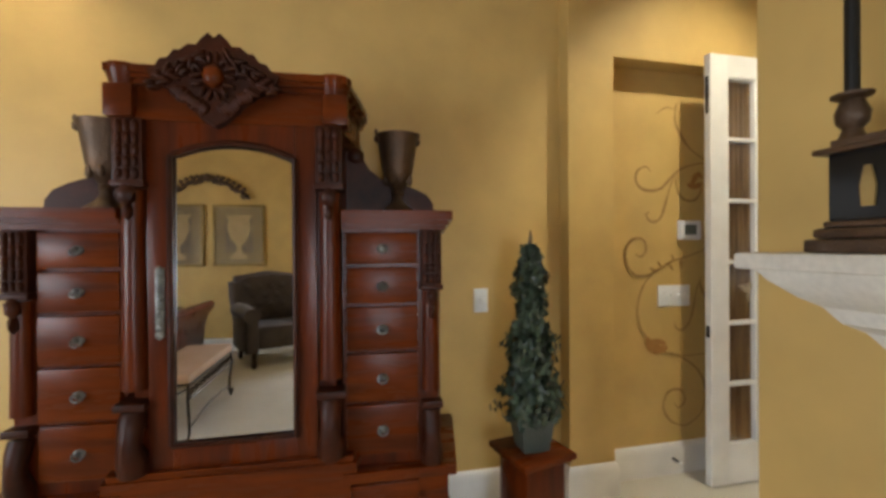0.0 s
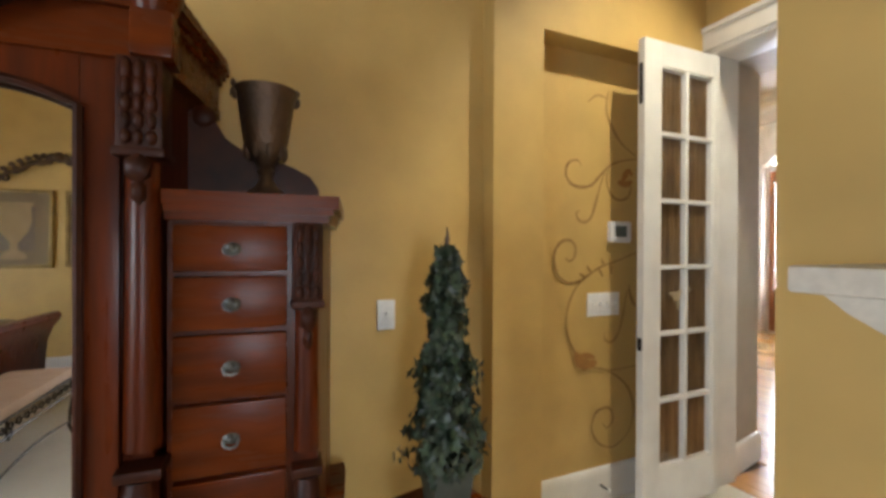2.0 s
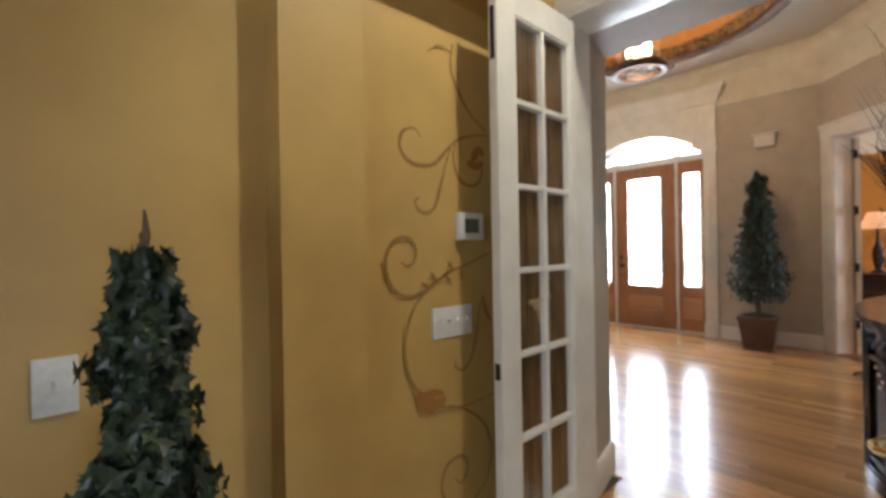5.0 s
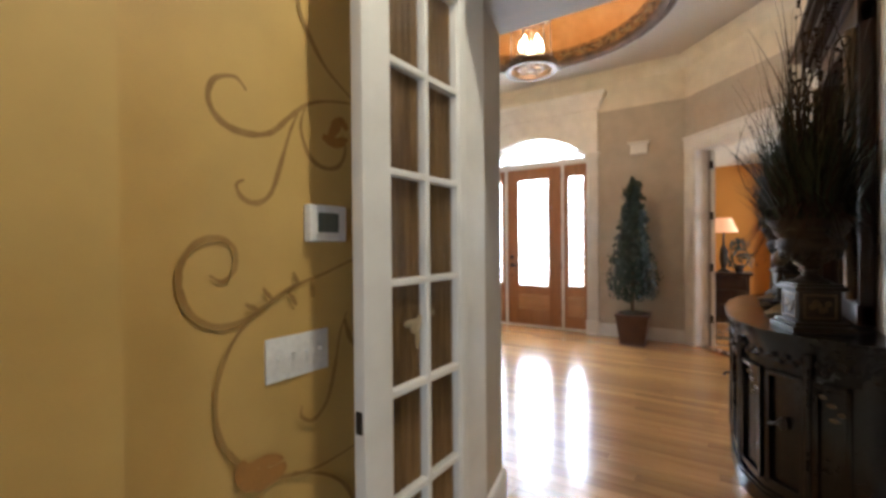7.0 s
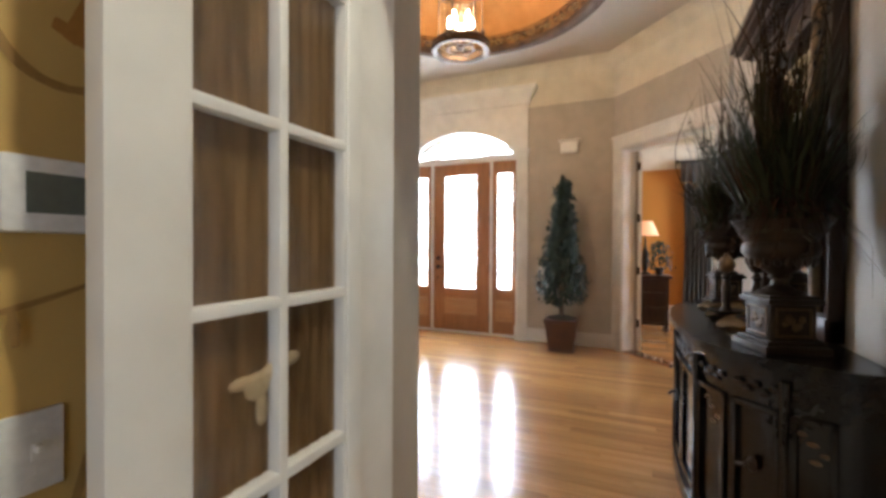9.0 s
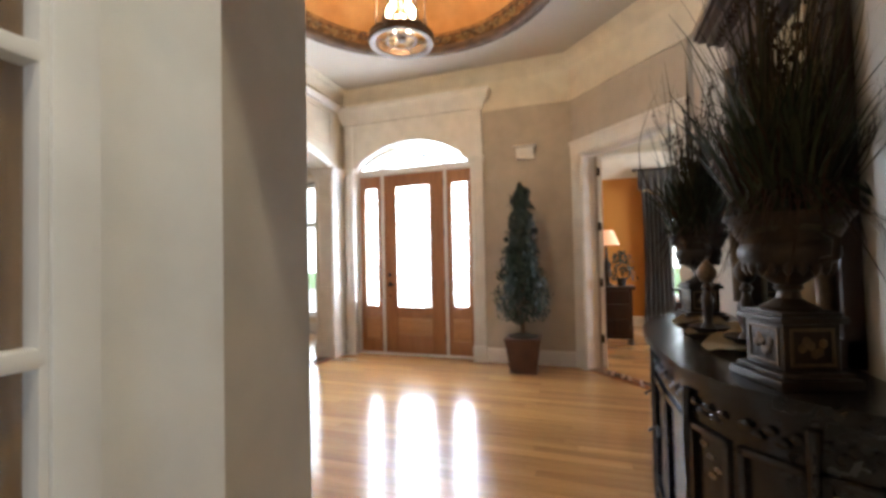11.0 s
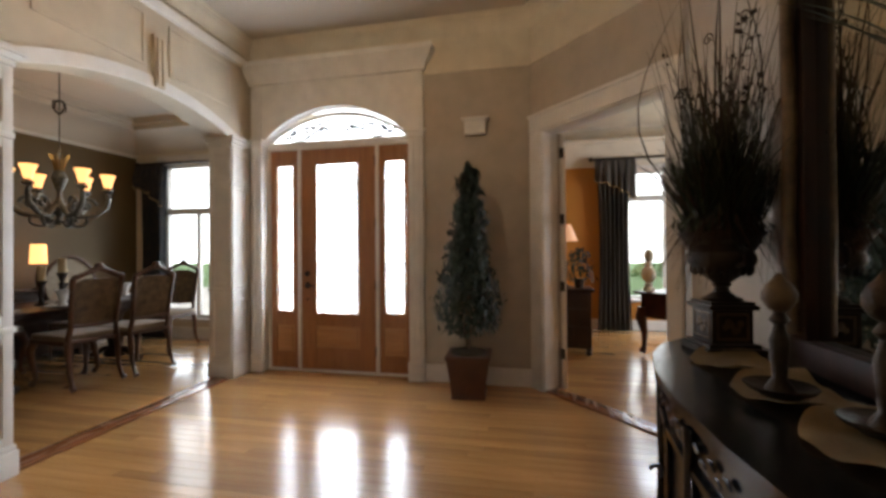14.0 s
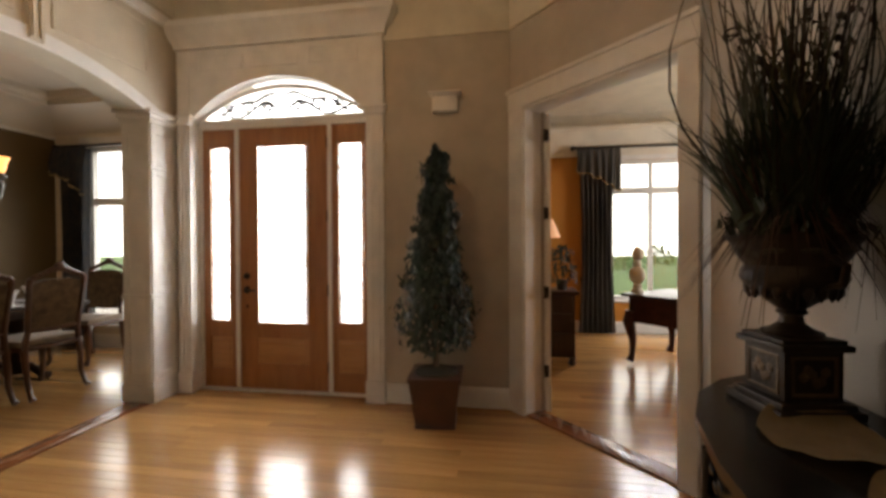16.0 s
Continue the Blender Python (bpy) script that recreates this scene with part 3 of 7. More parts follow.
# ---- the arch to the dining room: pillars, mouldings ----
def pilaster(u0, u1, name, side):
    th = thing(name, "white panelled pilaster of the dining arch with a chair rail", "pilaster", ARCHM)
    f = 0.0
    bm = B()
    box(bm, u0 - 0.02, -0.28, 0, u1 + 0.02, f + 0.03, 0.15, bev=0.006)
    box(bm, u0 - 0.012, -0.27, 0.15, u1 + 0.012, f + 0.022, 0.185, bev=0.008)
    part("plinth", bm, TRIM, th)
    bm = B()
    for a, b in ((u0, u0 + 0.055), (u1 - 0.055, u1)):
        box(bm, a, f, 0.185, b, f + 0.014, 2.42, bev=0.003)
    for z0, z1 in ((0.185, 0.24), (0.78, 0.84), (0.885, 0.95), (1.93, 1.99), (2.03, 2.08), (2.33, 2.42)):
        box(bm, u0 + 0.054, f, z0, u1 - 0.054, f + 0.013, z1, bev=0.003)
    part("panel_frame", bm, TRIM, th)
    bm = B()
    box(bm, u0 - 0.012, -0.27, 0.845, u1 + 0.012, f + 0.026, 0.88, bev=0.008)
    part("chair_rail", bm, TRIM, th)
    part("neck_moulding", box(B(), u0 - 0.006, -0.265, 1.99, u1 + 0.006, f + 0.022, 2.03, bev=0.007), TRIM, th)
    bm = B()
    box(bm, u0 - 0.01, -0.27, 2.42, u1 + 0.01, f + 0.022, 2.46, bev=0.005)
    box(bm, u0 - 0.03, -0.29, 2.455, u1 + 0.03, f + 0.042, 2.50, bev=0.012)
    box(bm, u0 - 0.05, -0.31, 2.495, u1 + 0.05, f + 0.062, 2.535, bev=0.008)
    part("capital", bm, TRIM, th)
    part("upper_panel", box(B(), u0 + 0.068, f, 0.965, u1 - 0.068, f + 0.006, 1.915, bev=0.003), TRIM, th)
    part("lower_panel", box(B(), u0 + 0.068, f, 0.255, u1 - 0.068, f + 0.006, 0.765, bev=0.003), TRIM, th)
    return th


pilaster(AW, AW + 0.31, "pilaster", 1)
col = thing("pillar", "white panelled square pillar beside the front door", "pillar", ARCHM @ pose(0.11, 0, 0))
bm = box(B(), -0.295, -0.28, 0, 0.02, 0.03, 0.15, bev=0.006)
box(bm, -0.295, -0.27, 0.15, 0.012, 0.022, 0.185, bev=0.008)
part("plinth", bm, TRIM, col)
part("shaft", box(B(), -0.29, -0.258, 0.18, 0.0, 0.002, 2.425), TRIM, col)
bm = B()
for z0, z1 in ((0.185, 0.24), (0.80, 0.90), (0.945, 1.0), (1.97, 2.02), (2.06, 2.12), (2.33, 2.42)):
    box(bm, 0, -0.205, z0, 0.012, -0.055, z1, bev=0.003)
    box(bm, -0.241, 0, z0, -0.054, 0.012, z1, bev=0.003)
for a, b in ((-0.26, -0.205), (-0.055, 0.0)):
    box(bm, 0, a, 0.185, 0.013, b, 2.42, bev=0.003)
for a, b in ((-0.295, -0.24), (-0.055, 0.0)):
    box(bm, a, 0, 0.185, b, 0.013, 2.42, bev=0.003)
part("panel_frame", bm, TRIM, col)
bm = box(B(), -0.295, -0.27, 0.905, 0.024, 0.024, 0.94, bev=0.008)
part("chair_rail", bm, TRIM, col)
part("neck_moulding", box(B(), -0.295, -0.265, 2.02, 0.02, 0.02, 2.055, bev=0.007), TRIM, col)
bm = box(B(), -0.295, -0.27, 2.42, 0.02, 0.022, 2.46, bev=0.005)
box(bm, -0.295, -0.29, 2.455, 0.04, 0.042, 2.50, bev=0.012)
box(bm, -0.295, -0.31, 2.495, 0.06, 0.06, 2.535, bev=0.008)
part("capital", bm, TRIM, col)

arch = thing("arch_trim", "white arch casing with a keystone bracket and raised spandrel panels", "arch trim", ARCHM)
AF = Matrix(((1, 0, 0, 0), (0, 0, -1, 0), (0, 1, 0, 0), (0, 0, 0, 1)))
bm = B()
lo, hi = seg(AW, SPR, APX), [(a, z + 0.10) for a, z in seg(AW, SPR, APX)]
for k in range(len(lo) - 1):
    extr(bm, [lo[k], lo[k + 1], hi[k + 1], hi[k]], 0.018, AF @ pose(0, 0, -0.018))
part("casing", bm, TRIM, arch)
bm = extr(B(), [(-0.045, 0), (0.045, 0), (0.065, 0.42), (-0.065, 0.42)], 0.035, AF @ pose(AW / 2, APX + 0.02, -0.035))
for q in (-0.025, 0.025):
    extr(bm, [(q - 0.010, 0.02), (q + 0.010, 0.02), (q + 0.012, 0.40), (q - 0.012, 0.40)], 0.012, AF @ pose(AW / 2, APX + 0.02, -0.047))
part("keystone", bm, ARCHP, arch)
bm = B()
for u0, u1, z0 in ((0.12, AW / 2 - 0.12, APX + 0.16), (AW / 2 + 0.12, AW - 0.1, APX + 0.16), (AW + 0.05, AW + 0.26, SPR + 0.2)):
    for a, b, c, d in ((u0, z0, u1, z0 + 0.025), (u0, 3.24, u1, 3.265), (u0, z0, u0 + 0.025, 3.265), (u1 - 0.025, z0, u1, 3.265)):
        box(bm, a, 0, b, c, 0.010, d, bev=0.003)
part("spandrel_moulding", bm, ARCHP, arch)
bm = sweep(B(), [(-0.2, 0), (4.3, 0)][::-1], [(0, 3.32), (0.03, 3.33), (0.035, 3.36), (0.05, 3.38), (0.05, 3.40), (0, 3.42)])
part("architrave", bm, TRIM, arch)

# ---- front entrance ----
ent = thing("front_entrance", "stained wood front door with sidelights and an arched leaded transom", "front door", pose(7.735, 3.93, 0))
Y = 3.93


def yb(bm, x0, ya, z0, x1, yb_, z1, bev=0.003):
    return box(bm, x0, ya - Y, z0, x1, yb_ - Y, z1, bev=bev)


bm = B()
for a, b in ((3.068, 3.108), (3.458, 3.498), (4.372, 4.412), (4.745, 4.79)):
    yb(bm, -0.03, a, 0.0, 0.06, b, 2.45)
yb(bm, -0.035, 3.07, 2.445, 0.06, 4.79, 2.495)
yb(bm, -0.04, 3.07, 0.0, 0.07, 4.79, 0.022)
part("frame", bm, TRIM, ent, "white painted frame posts and transom bar")


def glazed(ya, yb2, ga, gb, gz0, gz1, name, label, pz):
    leafbm = B()
    yb(leafbm, -0.02, ya, 0.025, 0.025, ga, 2.443)
    yb(leafbm, -0.02, gb, 0.025, 0.025, yb2, 2.443)
    yb(leafbm, -0.019, ga - 0.001, gz1, 0.024, gb + 0.001, 2.443)
    yb(leafbm, -0.019, ga - 0.001, pz[1], 0.024, gb + 0.001, gz0)
    yb(leafbm, -0.019, ga - 0.001, 0.025, 0.024, gb + 0.001, pz[0])
    lf = part(name, leafbm, DOORWOOD, ent, label)
    pb = B()
    yb(pb, -0.006, ga, pz[0] - 0.005, 0.012, gb, pz[1] + 0.005)
    yb(pb, -0.016, ga + 0.03, pz[0] + 0.03, 0.0, gb - 0.03, pz[1] - 0.03, 0.012)
    part("panel", pb, DOORWOODH, lf, "lighter raised wood panel")
    gbm = B()
    for a, b, c, d in ((ga, gz0, ga + 0.02, gz1), (gb - 0.02, gz0, gb, gz1), (ga, gz0, gb, gz0 + 0.02), (ga, gz1 - 0.02, gb, gz1)):
        yb(gbm, -0.028, a, b, -0.015, c, d, 0.004)
    part("glazing_bead", gbm, DOORWOOD, lf)
    g = part("pane", yb(B(), 0.0, ga, gz0, 0.008, gb, gz1, 0), FROST, lf, "bright textured glass pane")
    g.visible_shadow = False
    return lf


def cames(lf, ya, yb2, z0, z1):
    bm = B()
    w, c = yb2 - ya, (ya + yb2) / 2 - Y
    for q in (0.10, 0.90) if w < 0.4 else (0.08, 0.17, 0.83, 0.92):
        tube(bm, [(-0.004, ya - Y + w * q, z0 + 0.01), (-0.004, ya - Y + w * q, z1 - 0.01)], 0.008, 5)
    for q in (0.14, 0.33, 0.70, 0.86):
        z = z0 + (z1 - z0) * q
        tube(bm, [(-0.004, ya - Y + 0.01, z), (-0.004, c - w * 0.18, z)], 0.0075, 5)
        tube(bm, [(-0.004, c + w * 0.18, z), (-0.004, yb2 - Y - 0.01, z)], 0.0075, 5)
        for s in (1, -1):
            tube(bm, [(-0.004, c + s * w * 0.22 * math.sin(i / 12 * math.pi), z - 0.11 + 0.22 * i / 12) for i in range(13)], 0.008, 5)
    part("lead_came", bm, LEAD, lf, "dark lead came")


lf = glazed(3.50, 4.37, 3.685, 4.20, 0.625, 2.285, "door_leaf", "brown stained door leaf", (0.26, 0.50))
cames(lf, 3.685, 4.20, 0.625, 2.285)
bm = blob(B(), (-0.045, 4.295 - Y, 1.075), (0.022, 0.026, 0.026))
blob(bm, (-0.03, 4.295 - Y, 1.075), (0.012, 0.032, 0.032))
part("deadbolt", bm, IRON, lf, "dark bronze deadbolt")
bm = blob(B(), (-0.03, 4.295 - Y, 0.945), (0.014, 0.036, 0.036))
tube(bm, [(-0.03, 4.295 - Y, 0.945), (-0.07, 4.295 - Y, 0.945), (-0.075, 4.27 - Y, 0.946), (-0.072, 4.19 - Y, 0.942)], [0.012, 0.012, 0.011, 0.008], 8)
part("lever_handle", bm, IRON, lf, "dark bronze lever handle")
part("keyhole", blob(B(), (-0.024, 4.295 - Y, 0.79), (0.006, 0.014, 0.014)), IRON, lf)
for z in (0.25, 0.95, 1.62, 2.28):
    part("hinge_knuckle", tube(B(), [(-0.028, 3.499 - Y, z - 0.05), (-0.028, 3.499 - Y, z + 0.05)], 0.008, 8), IRON, lf, "dark hinge knuckle")
lf = glazed(3.11, 3.457, 3.155, 3.41, 0.64, 2.285, "sidelight", "stained wood sidelight", (0.20, 0.50))
cames(lf, 3.155, 3.41, 0.64, 2.285)
lf = glazed(4.413, 4.744, 4.455, 4.68, 0.64, 2.285, "sidelight", "stained wood sidelight", (0.20, 0.50))
cames(lf, 4.455, 4.68, 0.64, 2.285)
# arched transom
TW, TS, TA = 1.64, 2.535, 2.83
out = [(a - TW / 2, z) for a, z in seg(TW, TS, TA, 28)]
inn = [(a * 0.955, 2.50 + 0.03 + (z - 2.50 - 0.03) * 0.88 - 0.005) for a, z in out]
FX = Matrix(((0, 0, -1, 0), (1, 0, 0, 0), (0, 1, 0, 0), (0, 0, 0, 1)))
bm = B()
for k in range(28):
    extr(bm, [inn[k], inn[k + 1], out[k + 1], out[k]], 0.075, FX @ pose(0, 0, -0.03))
box(bm, -0.045, -TW / 2, 2.495, 0.03, TW / 2, 2.528)
tr = part("transom_frame", bm, TRIM, ent, "white arched transom frame")
bm = extr(B(), inn + [(inn[-1][0], 2.52), (inn[0][0], 2.52)], 0.008, FX)
g = part("pane", bm, FROST, tr, "bright leaded glass")
g.visible_shadow = False
bm = B()
for s in (1, -1):
    for c, r, turns in ((0.16, 0.055, 1.3), (0.34, 0.07, 1.2), (0.54, 0.045, 1.1)):
        tube(bm, [(-0.006, s * (c + r * (1 - 0.7 * q) * math.cos(q * turns * 6.28)), 2.635 + r * (1 - 0.7 * q) * math.sin(q * turns * 6.28)) for q in [i / 18 for i in range(19)]], 0.013, 5)
    tube(bm, [(-0.006, s * (0.04 + 0.68 * q), 2.60 + 0.085 * math.sin(q * 7.5) * (1 - q * 0.6)) for q in [i / 22 for i in range(23)]], 0.013, 5)
    tube(bm, [(-0.006, s * (0.02 + 0.62 * q), 2.74 - 0.16 * q * q + 0.02 * math.sin(q * 11)) for q in [i / 22 for i in range(23)]], 0.012, 5)
part("lead_scrollwork", bm, LEAD, tr, "dark lead scrollwork")

# surround: flanking pilasters, spandrel board and cap
sur = thing("door_surround", "white panelled door surround with fluted pilasters and a heavy cap", "door surround", pose(7.62, 3.93, 0))
top = [(a - 0.845, z) for a, z in seg(1.69, 2.50, 2.865, 28)]
bm = B()
for k in range(28):
    extr(bm, [top[k], top[k + 1], (top[k + 1][0], 3.16), (top[k][0], 3.16)], 0.115, FX @ pose(0, 0, -0.085))
part("spandrel", bm, TRIM, sur)
bm = B()
for a, b in ((2.935, 3.09), (4.775, 4.90)):
    box(bm, -0.04, a - Y, 0.0, 0.12, b - Y, 3.16, bev=0.004)
    box(bm, -0.058, a - Y - 0.01, 0.0, 0.0, b - Y + 0.01, 0.19, bev=0.006)
    box(bm, -0.055, a - Y - 0.012, 2.47, 0.0, b - Y + 0.012, 2.54, bev=0.010)
    box(bm, -0.07, a - Y - 0.028, 2.525, 0.0, b - Y + 0.028, 2.555, bev=0.006)
    for q in (0.3, 0.7):
        box(bm, -0.048, a + (b - a) * q - 0.012 - Y, 0.25, 0.0, a + (b - a) * q + 0.012 - Y, 2.42, bev=0.005)
part("side_pilasters", bm, TRIM, sur)
bm = sweep(B(), [(0.0, 2.93 - Y), (-0.04, 2.93 - Y), (-0.04, 4.90 - Y), (0.0, 4.90 - Y)], [(0, 3.14), (-0.02, 3.15), (-0.025, 3.19), (-0.05, 3.23), (-0.085, 3.27), (-0.10, 3.31), (-0.115, 3.32), (-0.115, 3.37), (0, 3.37)])
part("cap", bm, TRIM, sur)
bm = B()
for a, b in ((3.16, 3.62), (3.70, 4.16), (4.24, 4.70)):
    for p, q, r, s in ((a, 2.95, b, 2.97), (a, 3.08, b, 3.10), (a, 2.95, a + 0.02, 3.10), (b - 0.02, 2.95, b, 3.10)):
        box(bm, -0.036, p - Y, q, -0.02, r - Y, s, bev=0.002)
part("panel_moulding", bm, TRIM, sur)

# ---- dining room shell ----
DH = 3.30
bm = B()
box(bm, 9.07, 4.9, 0, 9.22, 5.55, DH)
box(bm, 9.07, 7.55, 0, 9.22, 8.25, DH)
box(bm, 9.07, 5.55, 0, 9.22, 7.55, 0.30)
box(bm, 9.07, 5.55, 2.70, 9.22, 7.55, DH)
struct("wall_dining_east", bm, CREAM, "cream painted dining wall round the window")
struct("wall_dining_north", box(B(), 4.4, 8.08, 0, 9.22, 8.25, 2.86), OLIVE, "olive brown painted dining wall")
struct("wall_dining_north_band", box(B(), 4.4, 8.08, 2.86, 9.22, 8.25, DH), CREAM, "cream band above the olive wall")
struct("wall_dining_west", box(B(), 4.4, 5.0, 0, 4.55, 8.1, DH), OLIVE, "olive brown painted dining wall end")
struct("wall_dining_south", box(B(), 7.8, 4.98, 0, 9.07, 5.2, DH), CREAM, "cream painted dining wall beside the porch")
bm = B()
box(bm, 4.4, 5.15, DH, 9.22, 8.25, DH + 0.1)
sweep(bm, [(9.06, 5.21), (9.06, 8.07), (4.56, 8.07)][::-1], [(0, 2.88), (0.02, 2.88), (0.05, 2.93), (0.30, 3.12), (0.42, 3.14), (0.42, 3.20), (0.46, 3.22), (0.46, 3.30), (0, 3.30)])
struct("ceiling_dining", bm, CEIL, "cream dining ceiling with a stepped cove", "ceiling")
bm = sweep(B(), [(9.07, 8.08), (4.56, 8.08)][::-1], [(0, 2.82), (0.03, 2.825), (0.035, 2.86), (0, 2.87)])
sweep(bm, [(9.07, 5.2), (9.07, 8.08)][::-1], BASEB)
sweep(bm, [(4.56, 8.08), (9.07, 8.08)], BASEB)
struct("trim_dining", bm, TRIM, "white picture rail and baseboard", "trim")


def window(name, x, y0, y1, z0, z1, bars_y, bar_z, label, full=True):
    w = tagged(new(name), label, "window", "", "structure")
    w.matrix_world = pose(x, 0, 0)
    bm = B()
    for a, b, c, d in ((y0, z0, y0 + 0.06, z1), (y1 - 0.06, z0, y1, z1), (y0, z0, y1, z0 + 0.06), (y0, z1 - 0.06, y1, z1)):
        box(bm, 0.02, a, b, 0.10, c, d, bev=0.004)
    part("window_frame", bm, TRIM, w)
    part("window_sill", box(B(), -0.05, y0 - 0.06, z0 - 0.035, 0.06, y1 + 0.06, z0 + 0.002, bev=0.008), TRIM, w)
    bm = B()
    for y in bars_y:
        box(bm, 0.03, y - 0.03, z0 + 0.06, 0.09, y + 0.03, z1 - 0.06 if full else bar_z, bev=0.004)
    box(bm, 0.028, y0 + 0.05, bar_z - 0.05, 0.092, y1 - 0.05, bar_z + 0.05, bev=0.004)
    part("mullions", bm, TRIM, w)
    ys = [y0 + 0.06, *bars_y, y1 - 0.06]
    for c, d, row in ((z0 + 0.06, bar_z, ys), (bar_z, z1 - 0.06, ys if full else [ys[0], ys[-1]])):
        for a, b in zip(row, row[1:]):
            g = part("pane", box(B(), 0.055, a, c, 0.061, b, d), GLASS, w)
            g.visible_shadow = False
    bm = B()
    for a, b, c, d in ((y0 - 0.09, z0, y0, z1 + 0.10), (y1, z0, y1 + 0.09, z1 + 0.10), (y0 - 0.11, z1, y1 + 0.11, z1 + 0.13)):
        box(bm, -0.02, a, b, 0.0, c, d, bev=0.004)
    part("casing", bm, TRIM, w)


window("window_1", 9.07, 5.55, 7.55, 0.30, 2.70, [6.2, 6.95], 1.96, "tall white dining window, glaring with daylight", False)

# ---- office shell ----
OH = 3.33
OX = 10.95
bm = B()
box(bm, OX, 0.40, 0, OX + 0.15, 2.4, 2.71)
box(bm, OX, -2.6, 0, OX + 0.15, -1.5, 2.71)
box(bm, OX, -1.5, 0, OX + 0.15, 0.40, 0.50)
box(bm, OX, -1.5, 2.62, OX + 0.15, 0.40, 2.71)
box(bm, 7.80, 2.30, 0, OX + 0.15, 2.45, 2.71)
box(bm, 6.3, -2.75, 0, 8.4, -2.6, 2.71)
box(bm, 9.6, -2.75, 0, OX + 0.15, -2.6, 2.71)
box(bm, 8.4, -2.75, 0, 9.6, -2.6, 0.55)
box(bm, 8.4, -2.75, 2.55, 9.6, -2.6, 2.71)
struct("wall_office", bm, AMBER, "amber orange painted office walls")
bm = B()
box(bm, OX, -2.75, 2.71, OX + 0.15, 2.45, OH)
box(bm, 7.80, 2.30, 2.71, OX, 2.45, OH)
box(bm, 6.3, -2.75, 2.71, OX, -2.6, OH)
sweep(bm, [(OX, -2.6), (OX, 2.3), (7.82, 2.3)][::-1], [(0, 2.69), (0.025, 2.69), (0.03, 2.74), (0.05, 2.78), (0.10, 2.95), (0.16, 3.05), (0.20, 3.06), (0.20, 3.11), (0.0, 3.12)])
struct("wall_office_band", bm, CREAM, "cream cove band round the office")
box_o = B()
extr(box_o, [(6.45, -2.75), (OX + 0.15, -2.75), (OX + 0.15, 2.45), (7.80, 2.45), (7.75, 1.85), (6.58, 0.75), (6.45, 0.62)], 0.1, pose(0, 0, OH))
struct("ceiling_office", box_o, CREAM, "pale office ceiling", "ceiling")
struct("wall_office_west", box(B(), 6.3, -2.75, 0, 6.45, 0.62, OH), AMBER, "amber office wall end")
struct("wall_office_corner", box(B(), 7.65, 1.98, 0, 7.80, 2.45, OH), AMBER, "amber office wall beside the opening")
bm = sweep(B(), [(OX, -2.6), (OX, 2.3), (7.82, 2.3)][::-1], BASEB)
struct("baseboard_office", bm, TRIM, "white office baseboard", "baseboard")
window("window_2", OX, -1.5, 0.40, 0.50, 2.62, [-0.20, -0.85], 2.16, "white office window with a garden beyond")

# ---- outdoors ----
struct("ground", box(B(), 9.3, -150, -0.4, 300, 150, -0.2), LAWN, "lawn outside the windows", "ground")
struct("pavement", box(B(), 7.82, 2.46, -0.2, 9.3, 4.97, -0.02), CONCRETE, "pale concrete porch floor", "pavement")
# made-up pale slab that keeps the ground outside the dining window bright
struct("road", box(B(), 9.32, 2.6, -0.2, 46, 16, -0.17), CONCRETE, "pale slab added over the lawn to whiten the window view", "road")
bk = struct("backdrop", box(B(), 60, -90, -1, 60.2, 90, 45), OUTSIDE, "bright hazy distance outside", "backdrop")
random.seed(11)
for k, (x, y, s) in enumerate(((30, -4.4, 1.0), (38, -8.4, 1.5), (34, 0.8, 0.8), (19, 10.6, 0.45))):
    sh = thing("garden_shrub", "green garden shrub beyond the window", "shrub", pose(x, y, -0.2), "garden shrubs")
    bm = B()
    for i in range(500):
        d = Vector((random.gauss(0, 1), random.gauss(0, 1), random.gauss(0, 1))).normalized() * random.uniform(0.75, 1.05) * s * (1 + 0.2 * noise.noise(Vector((i * 0.3, k, 0))))
        d.z = abs(d.z) * 0.9
        r = random.uniform(0.05, 0.11) * s
        m = Matrix.LocRotScale(d, Euler((random.random() * 6, random.random() * 6, random.random() * 6)), None)
        vs = [bm.verts.new(m @ Vector(p)) for p in ((-r, 0, 0), (0, -r * 0.5, 0), (r, 0, r * 0.2), (0, r * 0.5, 0))]
        bm.faces.new(vs)
    part("foliage", bm, GREENERY, sh)
    part("stems", tube(B(), [(0, 0, 0), (0.03, 0.02, s * 0.4), (0.0, 0.05, s * 0.8)], [0.05, 0.03, 0.01], 6), STEM, sh)

# ---- bedroom: armoire ----
ar = thing("armoire", "carved mahogany armoire with arched mirror door and two drawer wings", "armoire", pose(-0.005, 1.875, 0, 0, 0, -3))


def trap(bm, xl, xr, z0, z1, y0=0.0, y1=0.45, cant=0.09):
    return extr(bm, [(xl, y0), (xr, y0), (xr + cant * (cant > 0), y1 - 0.08), (xr + cant, y1), (xl - cant, y1), (xl - cant, y1 - 0.08)], z1 - z0, pose(0, 0, z0))


